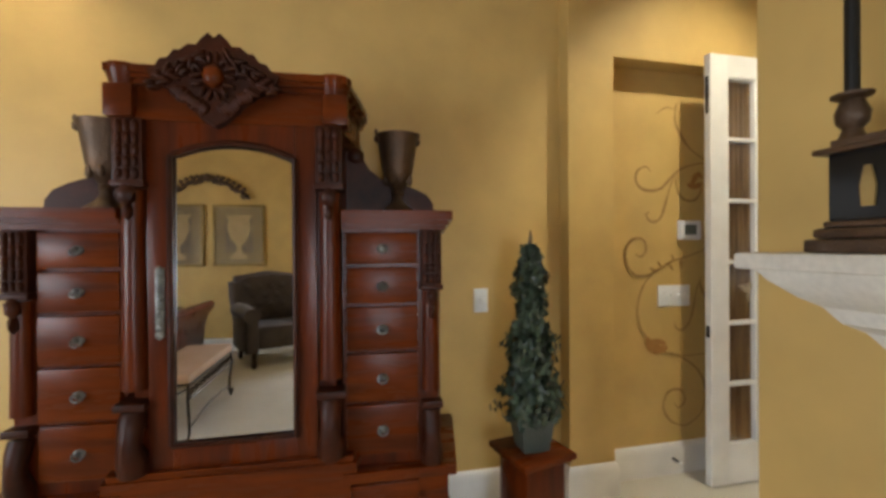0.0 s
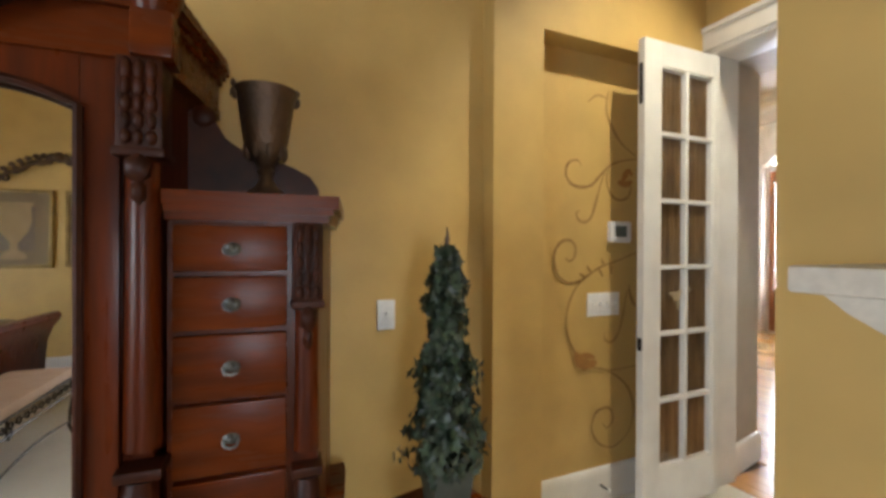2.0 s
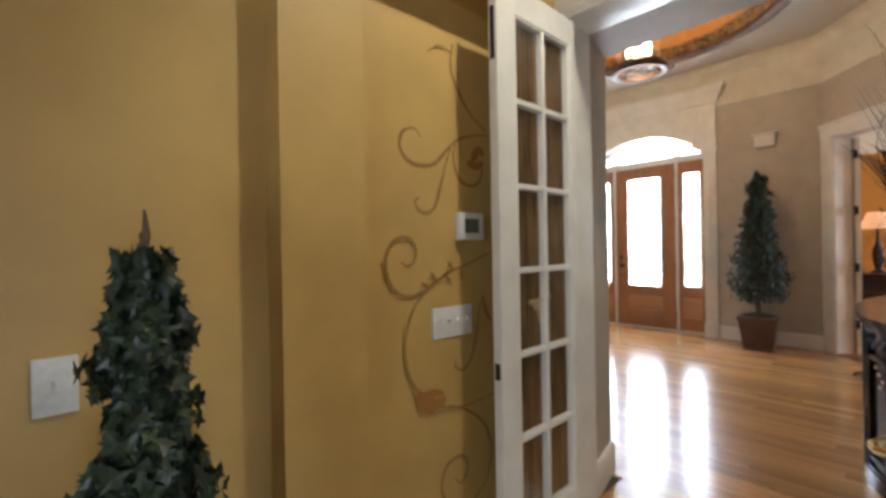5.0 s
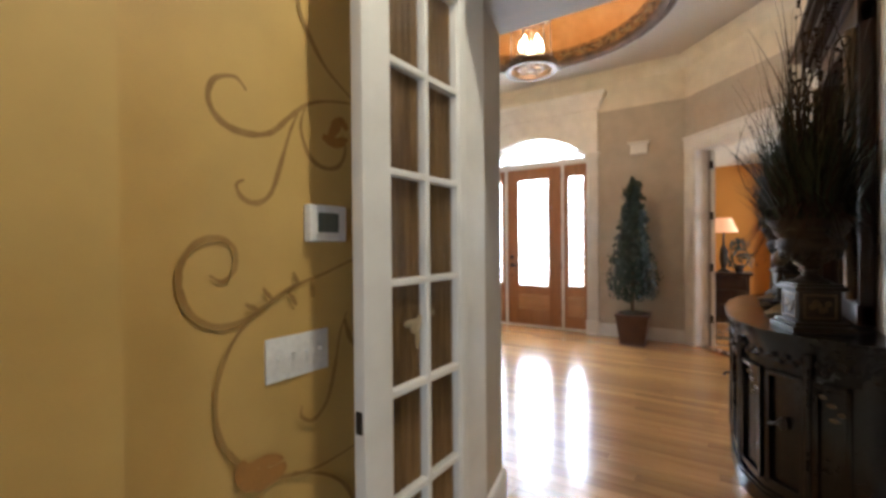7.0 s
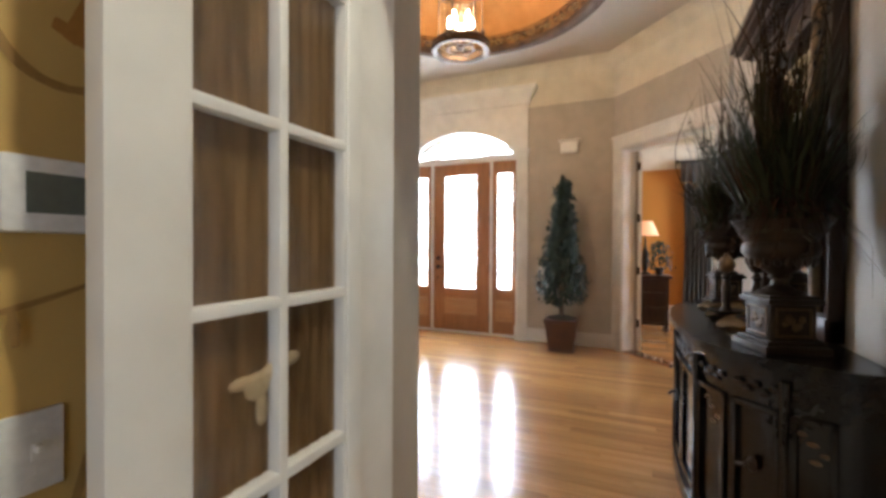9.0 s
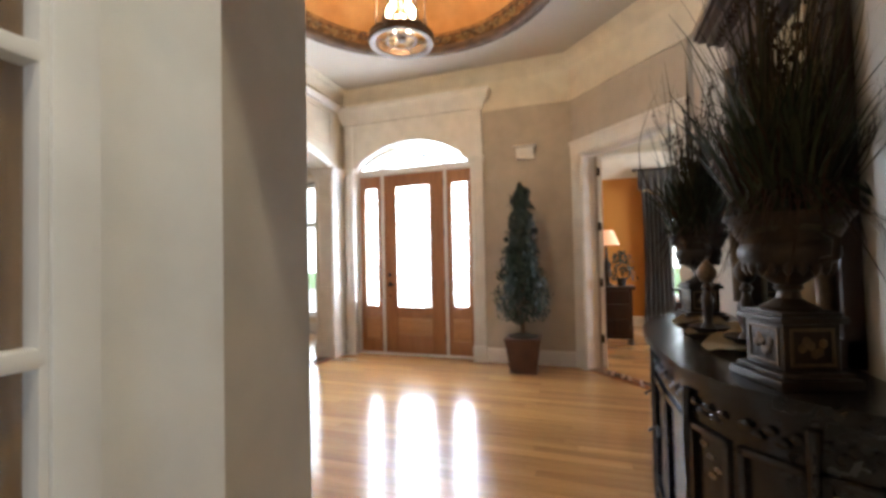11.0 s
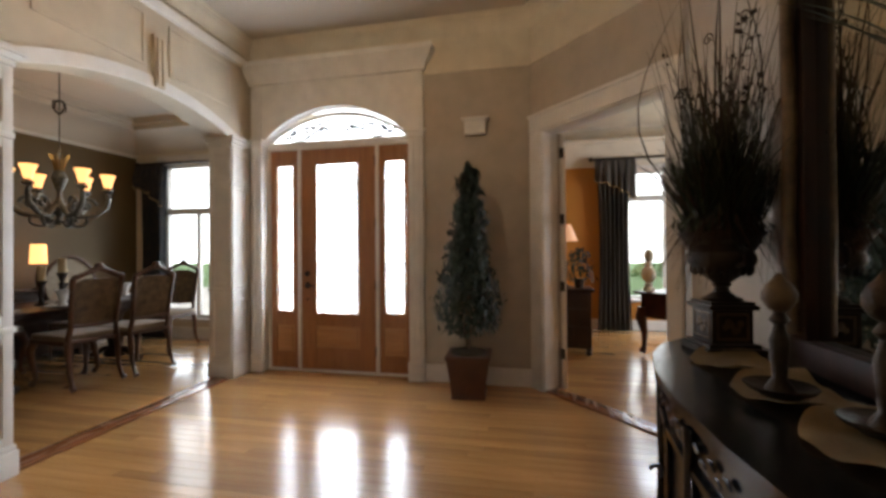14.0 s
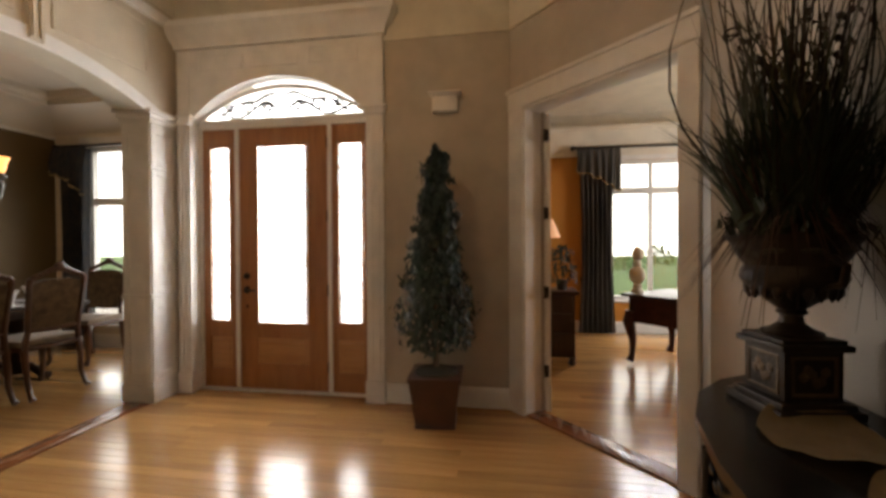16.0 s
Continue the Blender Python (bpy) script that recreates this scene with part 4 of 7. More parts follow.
bm = B()
trap(bm, -0.315, 0.315, 0.10, 1.72, 0.02, 0.42, 0.05)
part("body", bm, MAHOG, ar)
for xh, z0, z1, y0 in ((0.375, 0.0, 0.14, -0.03), (0.365, 0.14, 0.50, -0.015), (0.385, 0.50, 0.535, -0.04), (0.375, 0.535, 0.555, -0.03)):
    part("plinth_moulding" if z0 else "plinth", trap(B(), -xh, xh, z0, z1, y0, 0.42, 0.06), MAHOGH, ar)
for xh, z0, z1, y0 in ((0.335, 1.665, 1.69, -0.025), (0.33, 1.69, 1.775, -0.015), (0.342, 1.775, 1.792, -0.03), (0.352, 1.792, 1.806, -0.04), (0.362, 1.806, 1.83, -0.05)):
    part("cornice_moulding", trap(B(), -xh, xh, z0, z1, y0, 0.42, 0.07), MAHOGH, ar)
for s in (-1, 1):
    bm = box(B(), s * 0.325 - 0.042, -0.05, 1.668, s * 0.325 + 0.042, 0.05, 1.772, bev=0.012)
    lathe(bm, [(0.042, 1.772), (0.048, 1.79), (0.054, 1.806), (0.060, 1.826), (0.058, 1.833), (0, 1.834)], 16, pose(s * 0.32, 0.0, 0))
    part("corner_block", bm, MAHOGH, ar)
# carved crest
half = [(0.0, 0.15), (0.02, 0.165), (0.045, 0.145), (0.06, 0.125), (0.09, 0.125), (0.115, 0.105), (0.135, 0.105), (0.155, 0.08), (0.18, 0.075), (0.20, 0.05), (0.225, 0.04), (0.215, 0.015), (0.15, -0.02), (0.09, -0.06), (0.05, -0.105), (0.0, -0.13)]
half = [(x * 0.87, y) for x, y in half]
crest = half + [(-x, y) for x, y in half[-2:0:-1]]
crest_board = part("crest", extr(B(), crest, 0.045, face_y(-0.045, -0.01, 1.775)), MAHOGD, ar, "dark carved leaf crest")
random.seed(3)
for s in (-1, 1):
    for i in range(16):
        q = i / 15
        w = random.uniform(0.7, 1.35)
        bm = blob(B(), (0, 0, 0), (0.026 * w * (1 - 0.3 * q), 0.016, 0.009), pose(-0.045 + s * (0.035 + 0.148 * q), -0.058, 1.855 - 0.085 * q + 0.02 * math.sin(i * 2.1), 0, s * (25 + random.uniform(-50, 50)), 0))
        part("carved_leaf", bm, MAHOGD, crest_board)
        bm = blob(B(), (0, 0, 0), (0.010, 0.012, 0.022 * w), pose(-0.045 + s * (0.026 + 0.087 * q), -0.056, 1.755 - 0.06 * (1 - q), 0, -s * random.uniform(10, 70), 0))
        part("carved_leaf", bm, MAHOGD, crest_board)
for k in range(14):
    a = k / 14 * 6.283
    bm = blob(B(), (0, 0, 0), (0.020, 0.014, 0.008), pose(-0.045 + 0.05 * math.cos(a), -0.06, 1.80 + 0.06 * math.sin(a), 0, -math.degrees(a) + 14 * (-1) ** k, 0))
    part("carved_leaf", bm, MAHOGD, crest_board)
part("medallion", blob(B(), (-0.045, -0.065, 1.80), (0.032, 0.022, 0.038)), MAHOGH, ar, "polished oval medallion")
# mirror door: frame with an arched opening
MX0, MX1, MZ0, MSP, MAP = -0.19, 0.19, 0.632, 1.555, 1.602
arcp = [(MX0 + a, z) for a, z in seg(MX1 - MX0, MSP, MAP, 20)]
bm = B()
ax = [MX0 - 0.06] + [p[0] for p in arcp] + [MX1 + 0.06]
for k in range(20):
    extr(bm, [arcp[k], arcp[k + 1], (arcp[k + 1][0], 1.672), (arcp[k][0], 1.672)], 0.03, face_y(0, 0.015, 0))
for a, b in ((MX0 - 0.07, MX0), (MX1, MX1 + 0.07)):
    box(bm, a, -0.015, 0.55, b, 0.015, 1.672, bev=0.004)
box(bm, MX0 - 0.002, -0.014, 0.55, MX1 + 0.002, 0.015, MZ0, bev=0.004)
door = part("mirror_door", bm, MAHOG, ar)
bm = B()
loop = [(MX0, MZ0), (MX1, MZ0)] + arcp[::-1]
pts = [(x, -0.02, z) for x, z in loop]
tube(bm, pts + [pts[0]], 0.010, 6)
part("bead_moulding", bm, MAHOGD, door)
TM = pose(0, 0.0, 1.09, -0.5, 0, 2.35)
bm = extr(B(), [(x, z - 1.09) for x, z in loop], 0.004, TM @ face_y(0, 0.003, 0))
part("mirror", bm, MIRROR, door, "arched silvered mirror")
bm = box(B(), MX0 - 0.045, -0.022, 0.98, MX0 - 0.018, -0.014, 1.20, bev=0.003)
for i in range(9):
    blob(bm, (MX0 - 0.031, -0.024, 0.985 + i * 0.026), (0.015 - 0.005 * abs(math.sin(i * 1.3)), 0.008, 0.014), sub=1)
part("escutcheon", bm, PEWTER, door, "long cast pewter key plate")


def carved_column(x, z0, z1, r, y):
    th = part("column", lathe(B(), [(r, z0 + 0.26), (r * 0.92, (z0 + z1) / 2), (r * 0.9, z1 - 0.22)], 16, pose(x, y, 0)), MAHOG, ar)
    bm = B()
    box(bm, x - r * 1.15, y - r * 1.1, z1 - 0.20, x + r * 1.15, y + 0.06, z1, bev=0.008)
    box(bm, x - r * 1.3, y - r * 1.3, z1 - 0.215, x + r * 1.3, y + 0.06, z1 - 0.195, bev=0.006)
    leaves = []
    for i in range(5):
        for j in (-1, 0, 1):
            leaves.append(blob(B(), (x + j * r * 0.62, y - r * 1.12, z1 - 0.03 - i * 0.036), (r * (0.26 + 0.05 * ((i + j) % 2)), 0.012, 0.025 - 0.002 * i)))
    blob(bm, (x, y - r * 1.2, z1 - 0.24), (r * 0.75, 0.024, 0.035), sub=1)
    blob(bm, (x, y - r * 1.1, z1 - 0.29), (r * 0.45, 0.018, 0.03), sub=1)
    cap = part("capital", bm, MAHOGD, ar, "dark carved capital")
    for lf_ in leaves:
        part("carved_leaf", lf_, MAHOGD, cap)
    bm = B()
    tube(bm, [(x, y - r * (0.35 + 0.75 * math.sin(q * 3.0) ** 2), z0 + 0.19 * q) for q in [i / 10 for i in range(11)]], [r * (1.15 - 0.3 * q + 0.12 * math.sin(q * 9)) for q in [i / 10 for i in range(11)]], 12)
    part("scroll_foot", bm, MAHOGD, th, "carved scroll bracket")
    bm = box(B(), x - r * 1.2, y - r * 1.25, z0 + 0.20, x + r * 1.2, y + 0.05, z0 + 0.225, bev=0.006)
    part("column_ring", bm, MAHOGD, th)


for s in (-1, 1):
    carved_column(s * 0.302, 0.555, 1.668, 0.038, 0.0)


def wing(xa, xb, side):
    """A bank of five drawers between xa and xb with a column on the outer side."""
    cx = xb if side > 0 else xa
    inner = xa if side > 0 else xb
    out = cx - side * 0.075
    L, R = min(xa, xb), max(xa, xb)
    cl, crr = (0.0, 0.07) if side > 0 else (0.07, 0.0)

    def slab(bm, g, z0, z1, yf):
        return extr(bm, [(L - (g if side < 0 else 0), yf), (R + (g if side > 0 else 0), yf), (R + (g if side > 0 else 0) + crr, 0.40), (R + (g if side > 0 else 0) + crr, 0.45), (L - (g if side < 0 else 0) - cl, 0.45), (L - (g if side < 0 else 0) - cl, 0.40)], z1 - z0, pose(0, 0, z0))

    bm = slab(B(), -0.01, 0.44, 1.325, 0.035)
    bd = part("drawer_case", bm, MAHOG, ar)
    part("wing_moulding", slab(B(), 0.012, 1.322, 1.340, 0.0), MAHOGH, ar)
    part("wing_moulding", slab(B(), 0.022, 1.340, 1.356, -0.012), MAHOGH, ar)
    part("wing_top", slab(B(), 0.034, 1.356, 1.388, -0.03), MAHOGH, ar, "polished moulded top")
    bm = slab(B(), 0.03, 0.0, 0.12, 0.0)
    part("wing_plinth", bm, MAHOGH, ar)
    part("wing_base", slab(B(), 0.02, 0.12, 0.45, 0.012), MAHOGH, ar)
    part("wing_moulding", slab(B(), 0.045, 0.45, 0.485, -0.02), MAHOGH, ar)
    zs = [0.526, 0.712, 0.892, 1.057, 1.196, 1.320]
    a, b = min(inner, out) + 0.012, max(inner, out) - 0.012
    for i, (z0, z1) in enumerate(zip(zs, zs[1:])):
        d = part("drawer", box(B(), a, 0.012, z0 + 0.006, b, 0.05, z1 - 0.006, bev=0.007), MAHOGH, ar)
        m = pose((a + b) / 2 + 0.0, 0.01, (z0 + z1) / 2)
        bm = blob(B(), (0, 0, 0), (0.020, 0.005, 0.014), m)
        blob(bm, (0, -0.012, 0.004), (0.009, 0.010, 0.009), m)
        tube(bm, [(-0.018, -0.006, 0.0), (-0.014, -0.014, -0.012), (0, -0.017, -0.017), (0.014, -0.014, -0.012), (0.018, -0.006, 0.0)], 0.0035, 6, m)
        part("pull", bm, PEWTER, d, "antique pewter drop pull")
    part("base_drawer", box(B(), a, -0.006, 0.15, b, 0.03, 0.435, bev=0.007), MAHOGH, ar)
    bm = blob(B(), ((a + b) / 2, -0.012, 0.30), (0.026, 0.010, 0.018))
    part("pull", bm, PEWTER, ar, "antique pewter pull")
    carved_column(cx - side * 0.038, 0.485, 1.322, 0.032, 0.03)
    # scrolled gallery rising towards the middle
    g = [(0.0, 0.0), (0.36, 0.0), (0.355, 0.05), (0.33, 0.085), (0.28, 0.11), (0.22, 0.13), (0.15, 0.145), (0.10, 0.18), (0.075, 0.225), (0.065, 0.255), (0.035, 0.265), (0.01, 0.25), (0.0, 0.22)]
    if side < 0:
        g = [(-x, z) for x, z in g][::-1]
    bm = extr(B(), g, 0.03, face_y(inner, 0.26, 1.388))
    blob(bm, (inner + side * 0.045, 0.24, 1.625), (0.035, 0.022, 0.035))
    part("gallery", bm, MAHOGD, ar, "scrolled carved gallery")


wing(0.34, 0.69, 1)
wing(-0.67, -0.34, -1)


def bedroom_urn(x, y, ang):
    u = thing("urn_vase", "brown antiqued metal urn with lion-ring lugs standing on the armoire", "vase", pose(x, y, 1.388, 0, 0, ang), "pair of urns on the armoire")
    u.scale = (1.04, 1.04, 1.12)
    bm = lathe(B(), [(0, 0), (0.062, 0), (0.065, 0.012), (0.05, 0.022), (0.03, 0.035), (0.020, 0.05), (0.017, 0.065), (0.024, 0.075), (0.018, 0.085), (0.03, 0.10), (0.05, 0.125), (0.058, 0.16), (0.066, 0.21), (0.072, 0.25), (0.080, 0.268), (0.082, 0.278), (0.074, 0.278), (0.066, 0.25), (0.05, 0.13), (0, 0.11)], 28)
    part("bowl", bm, BRONZE, u)
    for s in (-1, 1):
        bm = blob(B(), (s * 0.078, 0, 0.262), (0.014, 0.014, 0.018), sub=1)
        blob(bm, (s * 0.082, 0, 0.285), (0.008, 0.008, 0.012), sub=1)
        part("lug", bm, BRONZE, u)
    for k in range(8):
        a = k * 0.785
        blob_bm = blob(B(), (0.047 * math.cos(a), 0.047 * math.sin(a), 0.125), (0.012, 0.012, 0.025), sub=1)
        part("gadroon", blob_bm, BRONZE, u)


bedroom_urn(0.552, 2.03, 10)
bedroom_urn(-0.46, 2.06, 10)

# ---- ivy topiary on a stand ----
def leaf_cone(bm, n, r0, r1, z0, z1, size, seed, lean=0.0, star=True, ragged=0.0):
    rnd = random.Random(seed)
    for i in range(n):
        q = rnd.random() ** 0.85
        z = z0 + (z1 - z0) * q
        r = (r0 + (r1 - r0) * q) * (0.80 + 0.35 * rnd.random() ** 2) + 0.012 * math.sin(z * 23 + seed)
        if q < 0.08:
            r *= 0.6 + q * 5
        a = rnd.random() * 6.283
        r += ragged * noise.noise(Vector((math.cos(a) * 2.2, math.sin(a) * 2.2, z * 13 + seed))) * 1.6
        s = size * rnd.uniform(0.6, 1.2)
        m = Matrix.LocRotScale((r * math.cos(a) + lean * (z - z0), r * math.sin(a), z), Euler((rnd.uniform(-0.9, 0.5), rnd.uniform(-0.6, 0.6), a + 1.57 + rnd.uniform(-0.7, 0.7))), None) @ pose(0, 0, 0, 90)
        out = ((0, -0.9), (0.32, -0.35), (0.85, -0.25), (0.40, 0.15), (0.30, 0.65), (0, 1.0), (-0.30, 0.65), (-0.40, 0.15), (-0.85, -0.25), (-0.32, -0.35)) if star else ((0, -0.9), (0.42, -0.2), (0.36, 0.4), (0, 1.0), (-0.36, 0.4), (-0.42, -0.2))
        c = bm.verts.new(m @ Vector((0, 0, -0.12 * s)))
        vs = [bm.verts.new(m @ Vector((x * s, y * s, 0.10 * s * abs(x)))) for x, y in out]
        for k in range(len(vs)):
            bm.faces.new((c, vs[k], vs[(k + 1) % len(vs)]))
    return bm


TX, TY = 1.10, 2.0
st = thing("plant_stand", "square mahogany plant stand with a moulded top", "plant stand", pose(TX, TY, 0, 0, 0, 12))
bm = box(B(), -0.13, -0.13, 0.40, 0.13, 0.13, 0.425, bev=0.008)
box(bm, -0.115, -0.115, 0.385, 0.115, 0.115, 0.40, bev=0.004)
part("top", bm, MAHOGH, st)
bm = box(B(), -0.095, -0.095, 0.06, 0.095, 0.095, 0.385, bev=0.006)
part("body", bm, MAHOG, st)
part("plinth", box(B(), -0.12, -0.12, 0.0, 0.12, 0.12, 0.06, bev=0.01), MAHOGH, st)
tp = thing("ivy_topiary", "slim dark green ivy cone in a square verdigris pot", "topiary", pose(TX, TY, 0.425))
bm = extr(B(), [(-0.055, -0.055), (0.055, -0.055), (0.055, 0.055), (-0.055, 0.055)], 0.13)
for v in bm.verts:
    if v.co.z > 0.1:
        v.co.x *= 1.3
        v.co.y *= 1.3
box(bm, -0.078, -0.078, 0.115, 0.078, 0.078, 0.135, bev=0.004)
part("pot", bm, POTGREEN, tp, "square verdigris pot")
part("trunk", tube(B(), [(0, 0, 0.12), (0.004, 0.0, 0.45), (0, 0, 0.84), (0.0, 0, 0.865), (0.002, 0, 0.872), (0, 0, 0.905)], [0.012, 0.01, 0.006, 0.009, 0.006, 0.002], 6), STEM, tp)
bm = leaf_cone(B(), 1700, 0.125, 0.024, 0.10, 0.83, 0.023, 4, ragged=0.030)
leaf_cone(bm, 700, 0.09, 0.016, 0.12, 0.81, 0.026, 5)
lf_ = part("foliage", bm, LEAF, tp, "glossy ivy leaves", False)

# ---- niche wall: painted scrolls, thermostat, switches ----
sc = tagged(new("painted_scrollwork"), "umber painted vine scrolls on the gold wall", "wall painting", "", "")
sc.matrix_world = pose(0, 2.3735, 0)


def vine(pts, w, name="vine_stroke", mat_=None):
    """A smooth painted stroke through a few points, tapering at both ends."""
    P = [Vector((x, 0, z)) for x, z in pts]
    fine = []
    for i in range(len(P) - 1):
        p0, p1, p2, p3 = P[max(i - 1, 0)], P[i], P[i + 1], P[min(i + 2, len(P) - 1)]
        for k in range(8):
            t = k / 8
            fine.append(0.5 * ((2 * p1) + (p2 - p0) * t + (2 * p0 - 5 * p1 + 4 * p2 - p3) * t * t + (3 * p1 - p0 - 3 * p2 + p3) * t ** 3))
    fine.append(P[-1])
    bm = B()
    n, prev = len(fine), None
    for i, p in enumerate(fine):
        d = (fine[min(i + 1, n - 1)] - fine[max(i - 1, 0)]).normalized()
        s = Vector((-d.z, 0, d.x)) * w * (0.35 + 0.65 * math.sin(math.pi * (i + 0.5) / n)) * (1 + 0.35 * noise.noise(Vector((i * 0.35, w * 90, 0))))
        row = [bm.verts.new(p + s), bm.verts.new(p - s)]
        if prev:
            bm.faces.new((prev[0], row[0], row[1], prev[1]))
        prev = row
    part(name, bm, mat_ or UMBER, sc, "", False).location.y = -0.0006 * len(sc.children)


vine([(1.985, 1.665), (1.955, 1.69), (1.905, 1.67), (1.89, 1.62), (1.92, 1.575), (1.98, 1.56), (2.05, 1.575), (2.11, 1.63), (2.17, 1.68), (2.25, 1.71), (2.36, 1.73)], 0.008)
vine([(2.14, 1.655), (2.11, 1.59), (2.08, 1.50), (2.05, 1.42), (2.01, 1.39), (1.97, 1.40), (1.955, 1.43), (1.975, 1.445)], 0.007)
vine([(2.16, 1.67), (2.145, 1.61), (2.17, 1.54), (2.22, 1.51), (2.28, 1.52), (2.31, 1.57), (2.30, 1.62)], 0.007)
vine([(2.24, 1.58), (2.26, 1.62), (2.29, 1.66), (2.32, 1.64)], 0.018, "bloom_stroke", RUSTPAINT)
vine([(2.22, 1.60), (2.27, 1.59), (2.32, 1.61)], 0.016, "bloom_stroke", RUSTPAINT)
vine([(2.15, 2.05), (2.14, 1.95), (2.18, 1.87), (2.24, 1.80), (2.34, 1.74)], 0.007)
vine([(2.02, 1.98), (2.08, 2.02), (2.15, 2.01)], 0.004)
vine([(1.885, 1.215), (1.915, 1.20), (1.945, 1.225), (1.945, 1.275), (1.91, 1.30), (1.86, 1.29), (1.825, 1.245), (1.82, 1.19), (1.845, 1.13), (1.90, 1.095), (1.97, 1.10), (2.04, 1.135), (2.11, 1.17), (2.22, 1.20), (2.36, 1.245)], 0.008)
vine([(2.03, 1.125), (1.97, 1.09), (1.92, 1.02), (1.895, 0.93), (1.905, 0.83), (1.95, 0.755), (2.0, 0.70), (2.09, 0.665), (2.20, 0.645), (2.37, 0.655)], 0.006)
for x_, z_, dx, dz in ((2.05, 1.14, -0.03, 0.035), (2.09, 1.16, 0.03, -0.04), (2.13, 1.175, -0.02, 0.035), (2.17, 1.185, 0.005, -0.05), (2.01, 1.12, -0.04, 0.02)):
    vine([(x_, z_), (x_ + dx * 0.6, z_ + dz * 0.5), (x_ + dx, z_ + dz)], 0.007, "leaf_stroke")
vine([(1.95, 0.76), (1.97, 0.71), (2.03, 0.69), (2.08, 0.70)], 0.026, "bloom_stroke", RUSTPAINT)
vine([(1.96, 0.74), (2.02, 0.735), (2.07, 0.72)], 0.015, "bloom_stroke", RUSTPAINT)
vine([(2.10, 0.67), (2.22, 0.61), (2.30, 0.53), (2.33, 0.42), (2.30, 0.32)], 0.006)
vine([(2.30, 0.32), (2.20, 0.26), (2.10, 0.29), (2.05, 0.37), (2.08, 0.45), (2.16, 0.46), (2.19, 0.40), (2.15, 0.36), (2.12, 0.39)], 0.006)
vine([(2.30, 1.08), (2.27, 1.01), (2.25, 0.92), (2.22, 0.83), (2.17, 0.79), (2.13, 0.81), (2.13, 0.84)], 0.006)
vine([(2.29, 1.06), (2.31, 1.00), (2.34, 0.96)], 0.009, "leaf_stroke")

th = thing("thermostat", "white wall thermostat with a grey display in the niche", "thermostat", pose(2.22, 2.375, 1.345))
part("housing", box(B(), -0.068, -0.030, -0.053, 0.068, 0.0, 0.053, bev=0.008), PLASTIC, th)
part("display", box(B(), -0.042, -0.032, -0.026, 0.034, -0.028, 0.03), LCD, th, "grey liquid crystal display")


def switch_plate(x, y, z, w, gangs):
    s = thing("light_switch", "white %s switch plate on the gold wall" % ("four-gang toggle" if gangs > 1 else "single toggle"), "light switch", pose(x, y, z))
    part("plate", box(B(), -w / 2, -0.007, -0.058, w / 2, 0.0, 0.058, bev=0.003), PLASTIC, s)
    for g in range(gangs):
        c = (g - (gangs - 1) / 2) * 0.046
        tg = part("toggle_slot", box(B(), c - 0.0055, -0.0082, -0.0125, c + 0.0055, -0.006, 0.0125, bev=0.001), PLASTIC, s)
        part("toggle", box(B(), c - 0.004, -0.022, 0.001, c + 0.004, -0.007, 0.011, bev=0.0015), PLASTIC, tg)
        for dz in (-0.03, 0.03):
            part("screw", lathe(B(), [(0, -0.0005), (0.0032, -0.0005), (0.0028, 0.001), (0, 0.0014)], 10, pose(c, -0.007, dz, 90)), PLASTIC, s)


switch_plate(2.128, 2.375, 0.982, 0.205, 4)
switch_plate(0.9965, 2.35, 0.998, 0.072, 1)


